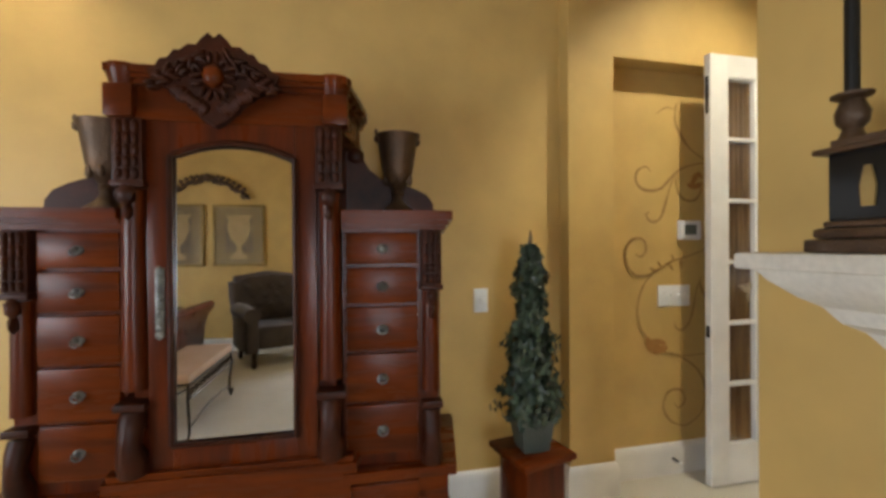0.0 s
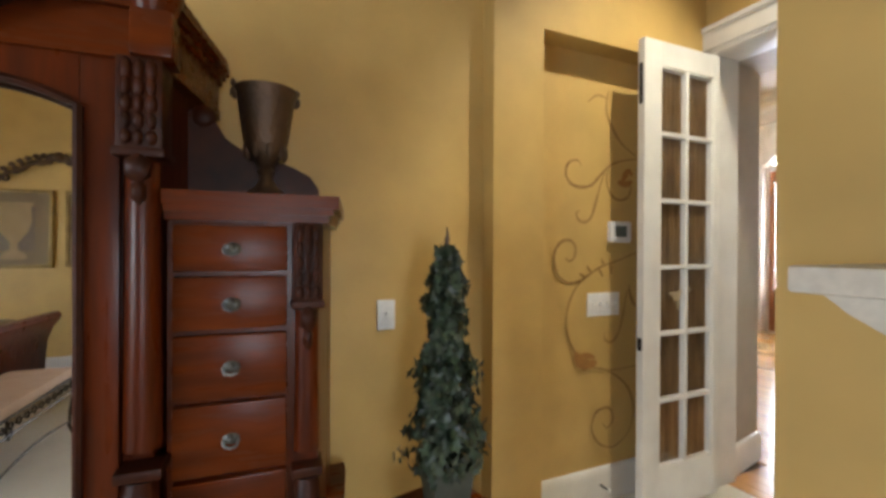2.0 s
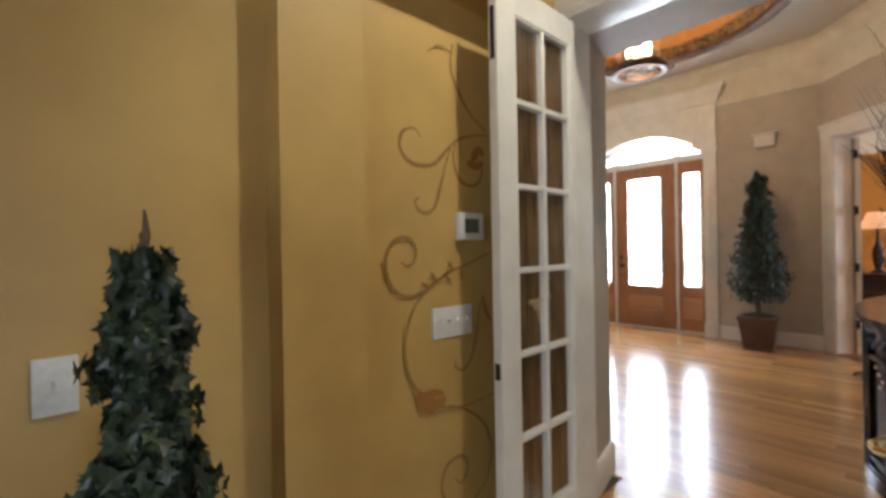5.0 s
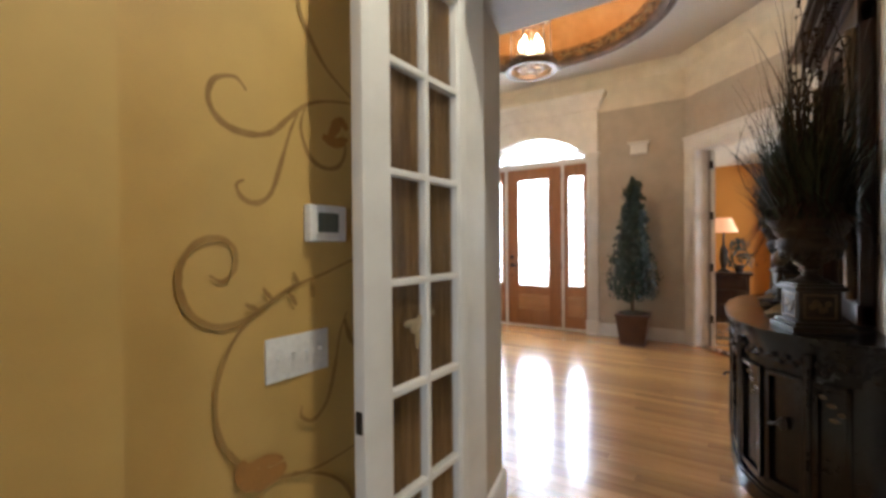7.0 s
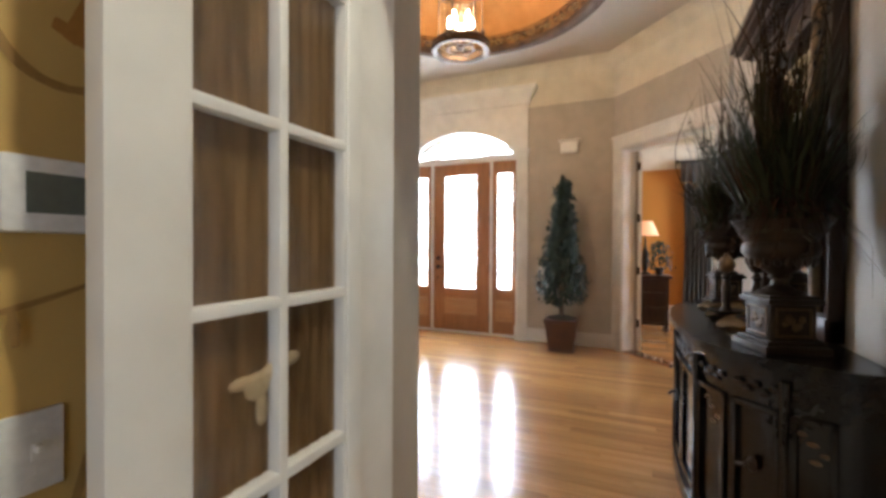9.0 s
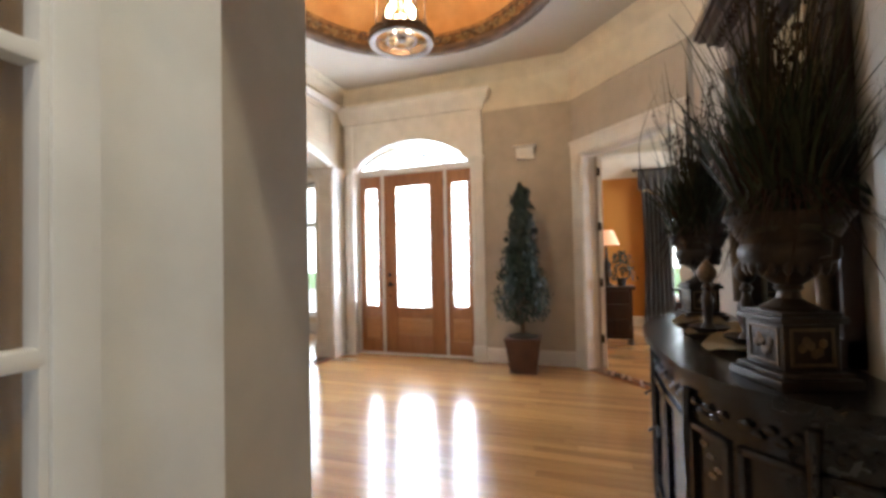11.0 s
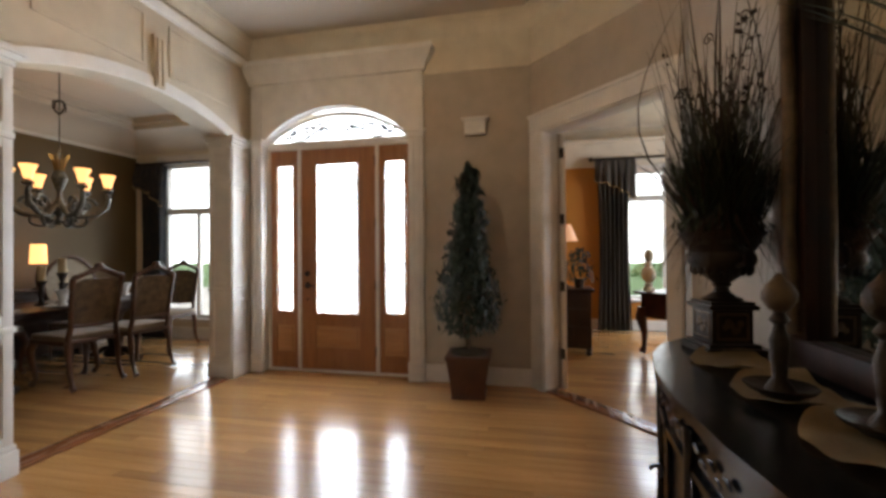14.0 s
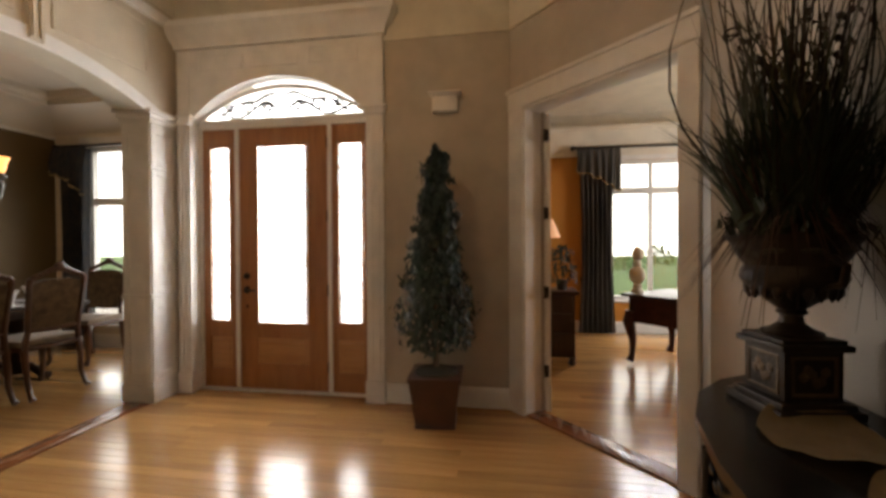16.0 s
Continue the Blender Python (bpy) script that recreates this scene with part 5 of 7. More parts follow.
# ---- French door leaves ----
def french_leaf(name, m, knob, W=0.53, SH=0.08, S=0.10):
    """Hinge at local x 0, free edge at local x W, faces along local y."""
    H_, T = 2.235, 0.04
    d = thing(name, "white French door leaf with twelve panes over brown fabric, standing open", "French door", m, "pair of French door leaves")
    TR, BR = 0.115, 0.20
    bm = B()
    box(bm, 0, -T / 2, 0, SH, T / 2, H_, bev=0.003)
    box(bm, W - S, -T / 2, 0, W, T / 2, H_, bev=0.003)
    box(bm, SH - 0.001, -T / 2 + 0.001, H_ - TR, W - S + 0.001, T / 2 - 0.001, H_)
    box(bm, SH - 0.001, -T / 2 + 0.001, 0, W - S + 0.001, T / 2 - 0.001, BR)
    part("stiles_and_rails", bm, TRIM, d)
    gx0, gx1, gz0, gz1 = SH, W - S, BR, H_ - TR
    mw = 0.022
    bm = box(B(), (gx0 + gx1) / 2 - mw / 2, -0.017, gz0, (gx0 + gx1) / 2 + mw / 2, 0.017, gz1, bev=0.006)
    part("muntin", bm, TRIM, d)
    rows = 6
    for i in range(1, rows):
        z = gz0 + (gz1 - gz0) * i / rows
        part("muntin", box(B(), gx0, -0.0165, z - mw / 2, gx1, 0.0165, z + mw / 2, bev=0.006), TRIM, d)
    bm = B()
    for a, b, c, e in ((gx0, gz0, gx0 + 0.01, gz1), (gx1 - 0.01, gz0, gx1, gz1), (gx0, gz0, gx1, gz0 + 0.01), (gx0, gz1 - 0.01, gx1, gz1)):
        box(bm, a, -0.016, b, c, 0.016, e, bev=0.003)
    part("glazing_bead", bm, TRIM, d)
    for i in range(rows):
        za, zb = gz0 + (gz1 - gz0) * i / rows, gz0 + (gz1 - gz0) * (i + 1) / rows
        for xa, xb in ((gx0, (gx0 + gx1) / 2), ((gx0 + gx1) / 2, gx1)):
            g = part("pane", box(B(), xa, -0.002, za, xb, 0.002, zb), PANE, d)
            g.visible_shadow = False
    # gathered fabric fixed behind the glass
    bm = B()
    n = 60
    rows_ = []
    for k in range(n + 1):
        x = gx0 - 0.004 + (gx1 - gx0 + 0.008) * k / n
        rows_.append([bm.verts.new((x, -0.012 * knob + 0.003 * math.sin(k * 1.3) * knob, z)) for z in (gz0, gz1)])
    for a, b in zip(rows_, rows_[1:]):
        bm.faces.new((a[0], b[0], b[1], a[1]))
    bmesh.ops.solidify(bm, geom=bm.faces[:], thickness=0.0015)
    part("fabric_panel", bm, SHEER, d, "brown streaked fabric panel")
    z = gz0 + (gz1 - gz0) * 2.55 / 6
    bm = B()
    for c, r in (((0.125, 0.0), (0.030, 0.004, 0.026)), ((0.165, 0.018), (0.034, 0.004, 0.016)), ((0.095, 0.012), (0.030, 0.004, 0.012)), ((0.205, 0.03), (0.026, 0.004, 0.014)), ((0.135, -0.045), (0.014, 0.004, 0.030))):
        blob(bm, (W - S - c[0] - 0.02, -0.006 * knob, z + c[1]), r)
    part("fabric_bow", bm, BOW, d, "tan appliqued bow")
    bm = box(B(), W - 0.001, -0.011, 0.77, W + 0.004, 0.011, 0.83, bev=0.001)
    part("latch_plate", bm, IRON, d, "dark latch plate")
    part("flush_bolt", box(B(), W - 0.001, -0.009, 1.93, W + 0.004, 0.009, 2.12, bev=0.001), IRON, d, "dark flush bolt")
    return d


french_leaf("french_door", pose(2.712, 2.195, 0.012, 0, 0, 180), 1, 0.53, 0.048, 0.108)
fr = french_leaf("french_door", pose(2.702, 1.042, 0.012, 0, 0, 168.0), -1, 0.62)
bm = blob(B(), (0.57, -0.032, 0.845), (0.026, 0.008, 0.026))
tube(bm, [(0.57, -0.03, 0.845), (0.57, -0.07, 0.845), (0.555, -0.078, 0.847), (0.485, -0.076, 0.842)], [0.009, 0.009, 0.010, 0.007], 8)
part("lever_handle", bm, BRASS, fr, "polished brass lever")
ds = thing("door_stop", "small dark spring door stop on the baseboard", "door stop", pose(2.10, 2.352, 0.09))
part("rod", tube(B(), [(0, 0, 0), (0, -0.05, 0)], 0.006, 8), IRON, ds)
part("tip", blob(B(), (0, -0.058, 0), (0.010, 0.010, 0.010)), PLASTIC, ds)

# ---- mantelpiece and clock lamp ----
mt = thing("mantelpiece", "pale limestone mantelpiece with a deep stepped shelf", "mantelpiece", pose(1.229, 0, 0) @ Matrix.Diagonal((1, 1, 0.969, 1)))
bm = box(B(), -0.19, -1.15, 1.255, 0.0, 0.985, 1.285, bev=0.006)
part("shelf", bm, STONE, mt)
bm = B()
prof = [(0.0, 1.255), (-0.165, 1.255), (-0.16, 1.235), (-0.13, 1.205), (-0.10, 1.19), (-0.095, 1.165), (-0.065, 1.15), (-0.06, 1.12), (-0.0, 1.12)]
a = [bm.verts.new((x, 0.955 + x * 0.25, z)) for x, z in prof]
b = [bm.verts.new((x, -1.12, z)) for x, z in prof]
for k in range(len(prof)):
    bm.faces.new((a[k], a[(k + 1) % len(prof)], b[(k + 1) % len(prof)], b[k]))
bm.faces.new(a)
bm.faces.new(b[::-1])
for v in a:
    v.co.y = 0.965 + (v.co.z - 1.255) * 1.05
part("bed_moulding", bm, STONE, mt)
bm = box(B(), -0.06, 0.52, 0.0, 0.0, 0.815, 1.12, bev=0.005)
box(bm, -0.075, 0.51, 0.0, 0.0, 0.825, 0.16, bev=0.008)
box(bm, -0.07, 0.56, 0.22, 0.0, 0.77, 1.05, bev=0.008)
part("jamb", bm, STONE, mt)
part("frieze", box(B(), -0.055, -1.0, 0.90, 0.0, 0.52, 1.12, bev=0.004), STONE, mt)
part("jamb", box(B(), -0.06, -1.0, 0.0, 0.0, -0.70, 0.90, bev=0.005), STONE, mt)
# no recess is cut: a flat black sheet gives the hearth's darkness
part("firebox", box(B(), -0.01, -0.70, 0.0, 0.0, 0.52, 0.90), BLACK, mt, "flat black panel in place of the shaded firebox recess")


def tole_lamp(y, name):
    u = thing(name, "black and gilt casket candlestick lamp standing on the mantel", "lamp base", pose(1.139, y, 1.2455), "pair of mantel candlesticks")
    bm = box(B(), -0.075, -0.125, 0.0, 0.075, 0.125, 0.022, bev=0.006)
    box(bm, -0.068, -0.118, 0.022, 0.068, 0.118, 0.04, bev=0.010)
    box(bm, -0.06, -0.105, 0.04, 0.06, 0.105, 0.05, bev=0.004)
    part("base", bm, BRONZE, u, "dark bronze stepped base")
    part("casket", box(B(), -0.055, -0.10, 0.05, 0.055, 0.10, 0.155, bev=0.003), BLACK, u, "black casket")
    for s in (0.055,):
        bm = extr(B(), [(-0.008, -0.03), (0.008, -0.03), (0.010, 0.0), (0.004, 0.03), (-0.004, 0.03), (-0.010, 0.0)], 0.004, face_x(-0.055, 0.045, 0.10))
        part("gilt_figure", bm, GOLDLEAF, u, "small gilt urn motif")
    bm = box(B(), -0.066, -0.118, 0.155, 0.066, 0.118, 0.165, bev=0.004)
    extr(bm, [(-0.05, -0.10), (0.05, -0.10), (0.05, 0.10), (-0.05, 0.10)], 0.012, pose(0, 0, 0.165))
    part("lid", bm, BRONZE, u)
    for dy in (0.088, -0.015):
        bm = lathe(B(), [(0.020, 0.177), (0.016, 0.185), (0.013, 0.195), (0.021, 0.205), (0.023, 0.22), (0.017, 0.235), (0.015, 0.24), (0.027, 0.246), (0.027, 0.25), (0.008, 0.25)], 16, pose(-0.022, dy, 0))
        part("candle_cup", bm, BRONZE, u, "turned gilt cup")
        part("shaft", tube(B(), [(-0.022, dy, 0.25), (-0.022, dy, 0.62)], 0.010, 10), BLACK, u, "slim black shaft")


tole_lamp(0.755, "mantel_candlestick")

# ---- bedroom, seen in the mirror ----
be = thing("upholstered_bench", "rose-beige upholstered bench on scrolled iron legs", "bench", pose(-0.855, -0.235, 0))
part("cushion", box(B(), -0.185, -0.53, 0.40, 0.185, 0.53, 0.47, bev=0.03), PINKFAB, be)
bm = box(B(), -0.18, -0.52, 0.385, 0.18, 0.52, 0.405, bev=0.004)
for s in (-1, 1):
    for k in range(12):
        c = -0.47 + k * 0.0855
        tube(bm, [(s * 0.178, c + 0.035 * math.cos(q * 0.9) * (1 - q / 9), 0.345 + 0.03 * math.sin(q * 0.9) * (1 - q / 9)) for q in range(8)], 0.006, 5)
    tube(bm, [(s * 0.178, -0.51, 0.305), (s * 0.178, 0.51, 0.305)], 0.006, 6)
part("apron", bm, IRON, be, "scrolled wrought iron apron")
for sx in (-1, 1):
    for sy in (-1, 1):
        bm = tube(B(), [(sx * 0.165, sy * 0.50, 0.40), (sx * 0.175, sy * 0.535, 0.30), (sx * 0.165, sy * 0.49, 0.17), (sx * 0.165, sy * 0.48, 0.07), (sx * 0.17, sy * 0.52, 0.015), (sx * 0.17, sy * 0.56, 0.03), (sx * 0.17, sy * 0.55, 0.06)], 0.010, 8)
        part("leg", bm, IRON, be)
    part("stretcher", tube(B(), [(sx * 0.165, -0.48, 0.10), (sx * 0.165, -0.2, 0.13), (sx * 0.165, 0, 0.14), (sx * 0.165, 0.2, 0.13), (sx * 0.165, 0.48, 0.10)], 0.007, 6), IRON, be)

bd = thing("sleigh_bed", "dark sleigh bed with a scrolled footboard and floral bedding", "bed", pose(-1.30, -1.0, 0))
prof = [(0.0, 0.06), (0.03, 0.06), (0.035, 0.30), (0.05, 0.48), (0.09, 0.60), (0.135, 0.66), (0.15, 0.70), (0.13, 0.735), (0.09, 0.74), (0.065, 0.715), (0.07, 0.69), (0.03, 0.62), (-0.01, 0.48), (-0.02, 0.30)]
bm = extr(B(), prof, 1.85, Matrix(((1, 0, 0, 0), (0, 0, -1, 0.92), (0, 1, 0, 0), (0, 0, 0, 1))))
part("footboard", bm, MAHOG, bd)
bm = extr(B(), [(-x * 1.3, z * 1.55) for x, z in prof], 1.85, Matrix(((1, 0, 0, -2.12), (0, 0, -1, 0.92), (0, 1, 0, 0), (0, 0, 0, 1))))
part("headboard", bm, MAHOG, bd)
for s in (-1, 1):
    part("side_rail", box(B(), -2.1, s * 0.90 - 0.02, 0.16, 0.0, s * 0.90 + 0.02, 0.40, bev=0.01), MAHOGH, bd)
part("mattress", box(B(), -2.08, -0.87, 0.22, -0.03, 0.87, 0.62, bev=0.06), BEDDING, bd, "floral bedspread over the mattress")
for y in (-0.45, 0.45):
    part("pillow", box(B(), -2.05, y - 0.36, 0.60, -1.55, y + 0.36, 0.84, bev=0.09), BEDDING, bd)
part("bolster", box(B(), -0.62, -0.85, 0.60, -0.12, 0.85, 0.70, bev=0.045), BEDDING, bd, "folded floral coverlet")

ac = thing("tufted_armchair", "dark taupe tufted rolled-arm chair on short legs", "armchair", pose(-0.50, -2.08, 0, 0, 0, 155))
part("seat", box(B(), -0.30, -0.32, 0.20, 0.30, 0.30, 0.46, bev=0.05), VELVET, ac)
bm = extr(B(), [(-0.33, 0.40), (0.33, 0.40), (0.38, 0.75), (0.40, 0.92), (0.30, 0.98), (0, 1.0), (-0.30, 0.98), (-0.40, 0.92), (-0.38, 0.75)], 0.14, face_y(0, 0.42, 0))
for s in (-1, 1):
    tube(bm, [(s * 0.37, 0.36, 0.45), (s * 0.40, 0.35, 0.75), (s * 0.40, 0.34, 0.93)], [0.05, 0.07, 0.08], 10)
tube(bm, [(-0.40, 0.38, 0.93), (0, 0.40, 0.99), (0.40, 0.38, 0.93)], 0.07, 10)
part("backrest", bm, VELVET, ac)
bm = B()
for r in range(4):
    for c in range(4 + r % 2):
        blob(bm, ((c - (3 + r % 2) / 2) * 0.14, 0.276, 0.54 + r * 0.11), (0.05, 0.02, 0.042), sub=1)
part("tufting", bm, VELVET, ac)
for s in (-1, 1):
    bm = box(B(), s * 0.36 - 0.07, -0.34, 0.16, s * 0.36 + 0.07, 0.36, 0.56, bev=0.04)
    tube(bm, [(s * 0.37, -0.36, 0.58), (s * 0.37, 0.0, 0.60), (s * 0.37, 0.36, 0.60)], 0.085, 12)
    part("arm", bm, VELVET, ac)
    for y in (-0.30, 0.34):
        part("leg", lathe(B(), [(0.018, 0), (0.03, 0.03), (0.025, 0.10), (0.035, 0.18)], 10, pose(s * 0.34, y, 0)), ESPRESSO, ac)


def urn_picture(x0, x1, z0, z1):
    p = thing("framed_print", "framed urn engraving in a bronze mat hanging on the gold wall", "framed picture", pose((x0 + x1) / 2, -2.748, (z0 + z1) / 2, 0, 0, 180), "pair of urn prints")
    w, h = (x1 - x0) / 2, (z1 - z0) / 2
    bm = B()
    for a, b, c, d in ((-w, -h, -w + 0.035, h), (w - 0.035, -h, w, h), (-w, -h, w, -h + 0.035), (-w, h - 0.035, w, h)):
        box(bm, a, -0.03, b, c, 0.0, d, bev=0.006)
    part("frame", bm, GOLDLEAF, p, "worn gilt frame")
    part("mat_board", box(B(), -w + 0.03, -0.012, -h + 0.03, w - 0.03, -0.004, h - 0.03), MATBOARD, p)
    part("print", box(B(), -w * 0.52, -0.015, -h * 0.55, w * 0.52, -0.011, h * 0.55), PRINT, p, "grey engraved sheet")
    half_ = [(0.0, -0.40), (0.16, -0.40), (0.16, -0.34), (0.05, -0.28), (0.05, -0.18), (0.17, -0.05), (0.23, 0.12), (0.20, 0.26), (0.26, 0.34), (0.0, 0.34)]
    out_ = [(x * 0.62 * w / 0.31, z * 0.78 * h / 0.4) for x, z in half_]
    bm = extr(B(), out_ + [(-x, z) for x, z in out_[-2:0:-1]], 0.002, face_y(0, -0.0155, 0))
    part("urn_image", bm, LINEN, p, "pale printed urn")
    g = part("glazing", box(B(), -w + 0.03, -0.022, -h + 0.03, w - 0.03, -0.020, h - 0.03), PANE, p)
    g.visible_shadow = False


urn_picture(-2.14, -1.50, 1.11, 1.92)
urn_picture(-1.40, -0.76, 1.11, 1.92)
orn = thing("wall_ornament", "dark scrolled leaf ornament hanging over the framed prints", "wall ornament", pose(-1.45, -2.745, 2.0, 0, 0, 180))
bm = B()
for s in (-1, 1):
    tube(bm, [(s * 0.05 * i, -0.03, 0.24 * math.cos(min(1, i / 10) * 1.45) ** 1.3 + 0.02 * math.sin(i * 1.7)) for i in range(11)], [0.035 - 0.0015 * i for i in range(11)], 8)
    for i in range(14):
        blob(bm, (s * (0.06 + 0.032 * i), -0.045, 0.25 * math.cos(i / 14 * 1.4) + 0.03 * (-1) ** i), (0.035, 0.02, 0.03), sub=1)
    tube(bm, [(s * (0.10 + 0.07 * (1 - q / 14) * math.cos(q * 0.6)), -0.04, 0.22 + 0.06 * (1 - q / 14) * math.sin(q * 0.6)) for q in range(13)], 0.016, 6)
    tube(bm, [(s * (0.44 + 0.05 * (1 - q / 14) * math.cos(q * 0.6)), -0.04, 0.02 + 0.045 * (1 - q / 14) * math.sin(q * 0.6)) for q in range(13)], 0.014, 6)
blob(bm, (0, -0.05, 0.27), (0.05, 0.03, 0.05))
part("scrolls", bm, BRONZE, orn)

# ---- foyer: console, urns, mirror ----
CP = [(3.73, 0.825), (3.73, 0.96), (3.80, 1.10), (3.94, 1.25), (4.14, 1.335), (4.45, 1.365), (4.75, 1.372), (5.05, 1.355), (5.32, 1.305), (5.52, 1.225), (5.67, 1.10), (5.76, 0.96), (5.77, 0.825)]


def grow(poly, d):
    c = Vector((4.75, 0.82))
    res = []
    for x, y in poly:
        v = Vector((x, y)) - c
        l = v.length
        w = c + v * ((l + d) / l)
        res.append((w.x, max(0.825, w.y)))
    return res


co = thing("console_cabinet", "long black lacquered bow-front console with carved panels", "console", pose(0, 0, 0))
part("body", extr(B(), CP[::-1], 0.72, pose(0, 0, 0.08)), EBONY, co)
part("plinth", extr(B(), grow(CP, 0.02)[::-1], 0.08), EBONY, co)
part("plinth_moulding", extr(B(), grow(CP, 0.012)[::-1], 0.02, pose(0, 0, 0.08)), EBONY, co)
part("top_moulding", extr(B(), grow(CP, 0.012)[::-1], 0.022, pose(0, 0, 0.80)), EBONY, co)
part("top_moulding", extr(B(), grow(CP, 0.025)[::-1], 0.016, pose(0, 0, 0.822)), EBONY, co)
part("top", extr(B(), grow(CP, 0.045)[::-1], 0.032, pose(0, 0, 0.838)), EBONY, co, "glossy black moulded top")
for k in range(1, len(CP) - 2):
    a, b = Vector(CP[k]), Vector(CP[k + 1])
    d = b - a
    m = pose(a.x, a.y, 0, 0, 0, math.degrees(math.atan2(d.y, d.x)))
    w = d.length
    bm = B()
    for p, q, r, s in ((0.012, 0.14, 0.035, 0.68), (w - 0.035, 0.14, w - 0.012, 0.68), (0.012, 0.14, w - 0.012, 0.165), (0.012, 0.655, w - 0.012, 0.68)):
        box(bm, p, -0.004, q, r, 0.016, s, m, 0.004)
    dr = part("door_panel", bm, EBONY, co)
    bm = B()
    for i in range(5):
        blob(bm, (w * (0.18 + 0.16 * i), 0.012, 0.74 + 0.012 * (-1) ** i), (w * 0.085, 0.004, 0.014), m, 2)
    part("carving", bm, EBONY, dr, "carved leaf frieze")
    if k in (2, 5, 7):
        bm = blob(B(), (w * 0.5, 0.02, 0.45), (0.02, 0.006, 0.03), m)
        tube(bm, [(w * 0.5, 0.02, 0.47), (w * 0.5, 0.045, 0.465), (w * 0.5 + 0.01, 0.055, 0.45), (w * 0.5 + 0.04, 0.05, 0.44)], 0.007, 6, m)
        part("handle", bm, IRON, dr, "dark iron lever pull")
    if k % 2 == 0:
        bm = tube(B(), [(0, 0.004, 0.10), (0, 0.012, 0.3), (0, 0.004, 0.45), (0, 0.012, 0.6), (0, 0.006, 0.79)], [0.022, 0.014, 0.018, 0.014, 0.02], 10, m)
        part("turned_post", bm, EBONY, co)
    if k in (1, 3):
        bm = B()
        for i in range(4):
            blob(bm, (w * 0.5 + 0.035 * math.cos(i * 1.5), 0.003, 0.62 - 0.03 * i), (0.02, 0.003, 0.009), m, 1)
        part("painted_spray", bm, AGEDGILT, dr, "faded gilt flower spray")


def blades(bm, n, seed, r0, zlen, spread, width, curl):
    rnd = random.Random(seed)
    for i in range(n):
        a = rnd.random() * 6.283
        l = zlen * rnd.uniform(0.45, 1.0)
        out = spread * rnd.random() ** 0.7
        w = width * rnd.uniform(0.6, 1.3)
        p0 = Vector((r0 * rnd.random() * math.cos(a), r0 * rnd.random() * math.sin(a), 0))
        dirv = Vector((math.cos(a), math.sin(a), 0))
        side = Vector((-math.sin(a), math.cos(a), 0))
        prev = None
        wig, ph = rnd.gauss(0, 0.07) * l, rnd.uniform(2.0, 5.0)
        bend = rnd.gauss(0, 0.06) * l
        for k in range(9):
            t = k / 8
            p = p0 + side * (wig * math.sin(t * ph) + bend * t * t) + dirv * (out * l * (t + curl * t * t * t)) + Vector((0, 0, l * (t - curl * 0.35 * t ** 3 * out)))
            ww = w * (1 - t) ** 0.7 + 0.0006
            row = (bm.verts.new(p + side * ww), bm.verts.new(p - side * ww + dirv * ww * 0.5))
            if prev:
                bm.faces.new((prev[0], prev[1], row[1], row[0]))
            prev = row
    return bm


def pods(bm, n, seed, z0, z1, spread):
    rnd = random.Random(seed)
    for i in range(n):
        a, l = rnd.random() * 6.283, rnd.uniform(z0, z1)
        o = spread * rnd.uniform(0.05, 0.6)
        out, sd = Vector((math.cos(a), math.sin(a), 0)), Vector((-math.sin(a), math.cos(a), 0))
        wob, ph = rnd.gauss(0, 0.03), rnd.random() * 6
        path = [out * (o * l * (t + 0.25 * t * t)) + sd * (wob * math.sin(t * 4 + ph)) + Vector((0, 0, l * t)) for t in [k / 8 for k in range(9)]]
        tube(bm, path, [0.0042 - 0.0003 * k for k in range(9)], 4)
        for k in range(rnd.randint(6, 11)):
            q = rnd.uniform(4.5, 8)
            p = path[int(q) if q < 8 else 8] + (path[min(8, int(q) + 1)] - path[int(q)]) * (q - int(q))
            e = p + Vector((rnd.gauss(0, 0.016), rnd.gauss(0, 0.016), rnd.uniform(0.0, 0.022)))
            tube(bm, [p, e], [0.0022, 0.0018], 3)
            w = rnd.uniform(0.7, 1.5)
            blob(bm, e, (0.0065 * w, 0.0065 * w, 0.009 * w), sub=1)
        if i % 4 == 0:
            c, r = path[-1], rnd.uniform(0.02, 0.035)
            tube(bm, [c + out * (r * (1 - math.cos(k * 0.55) * (1 - k / 16))) + Vector((0, 0, r * math.sin(k * 0.55) * (1 - k / 16))) for k in range(14)], 0.004, 4)
    return bm


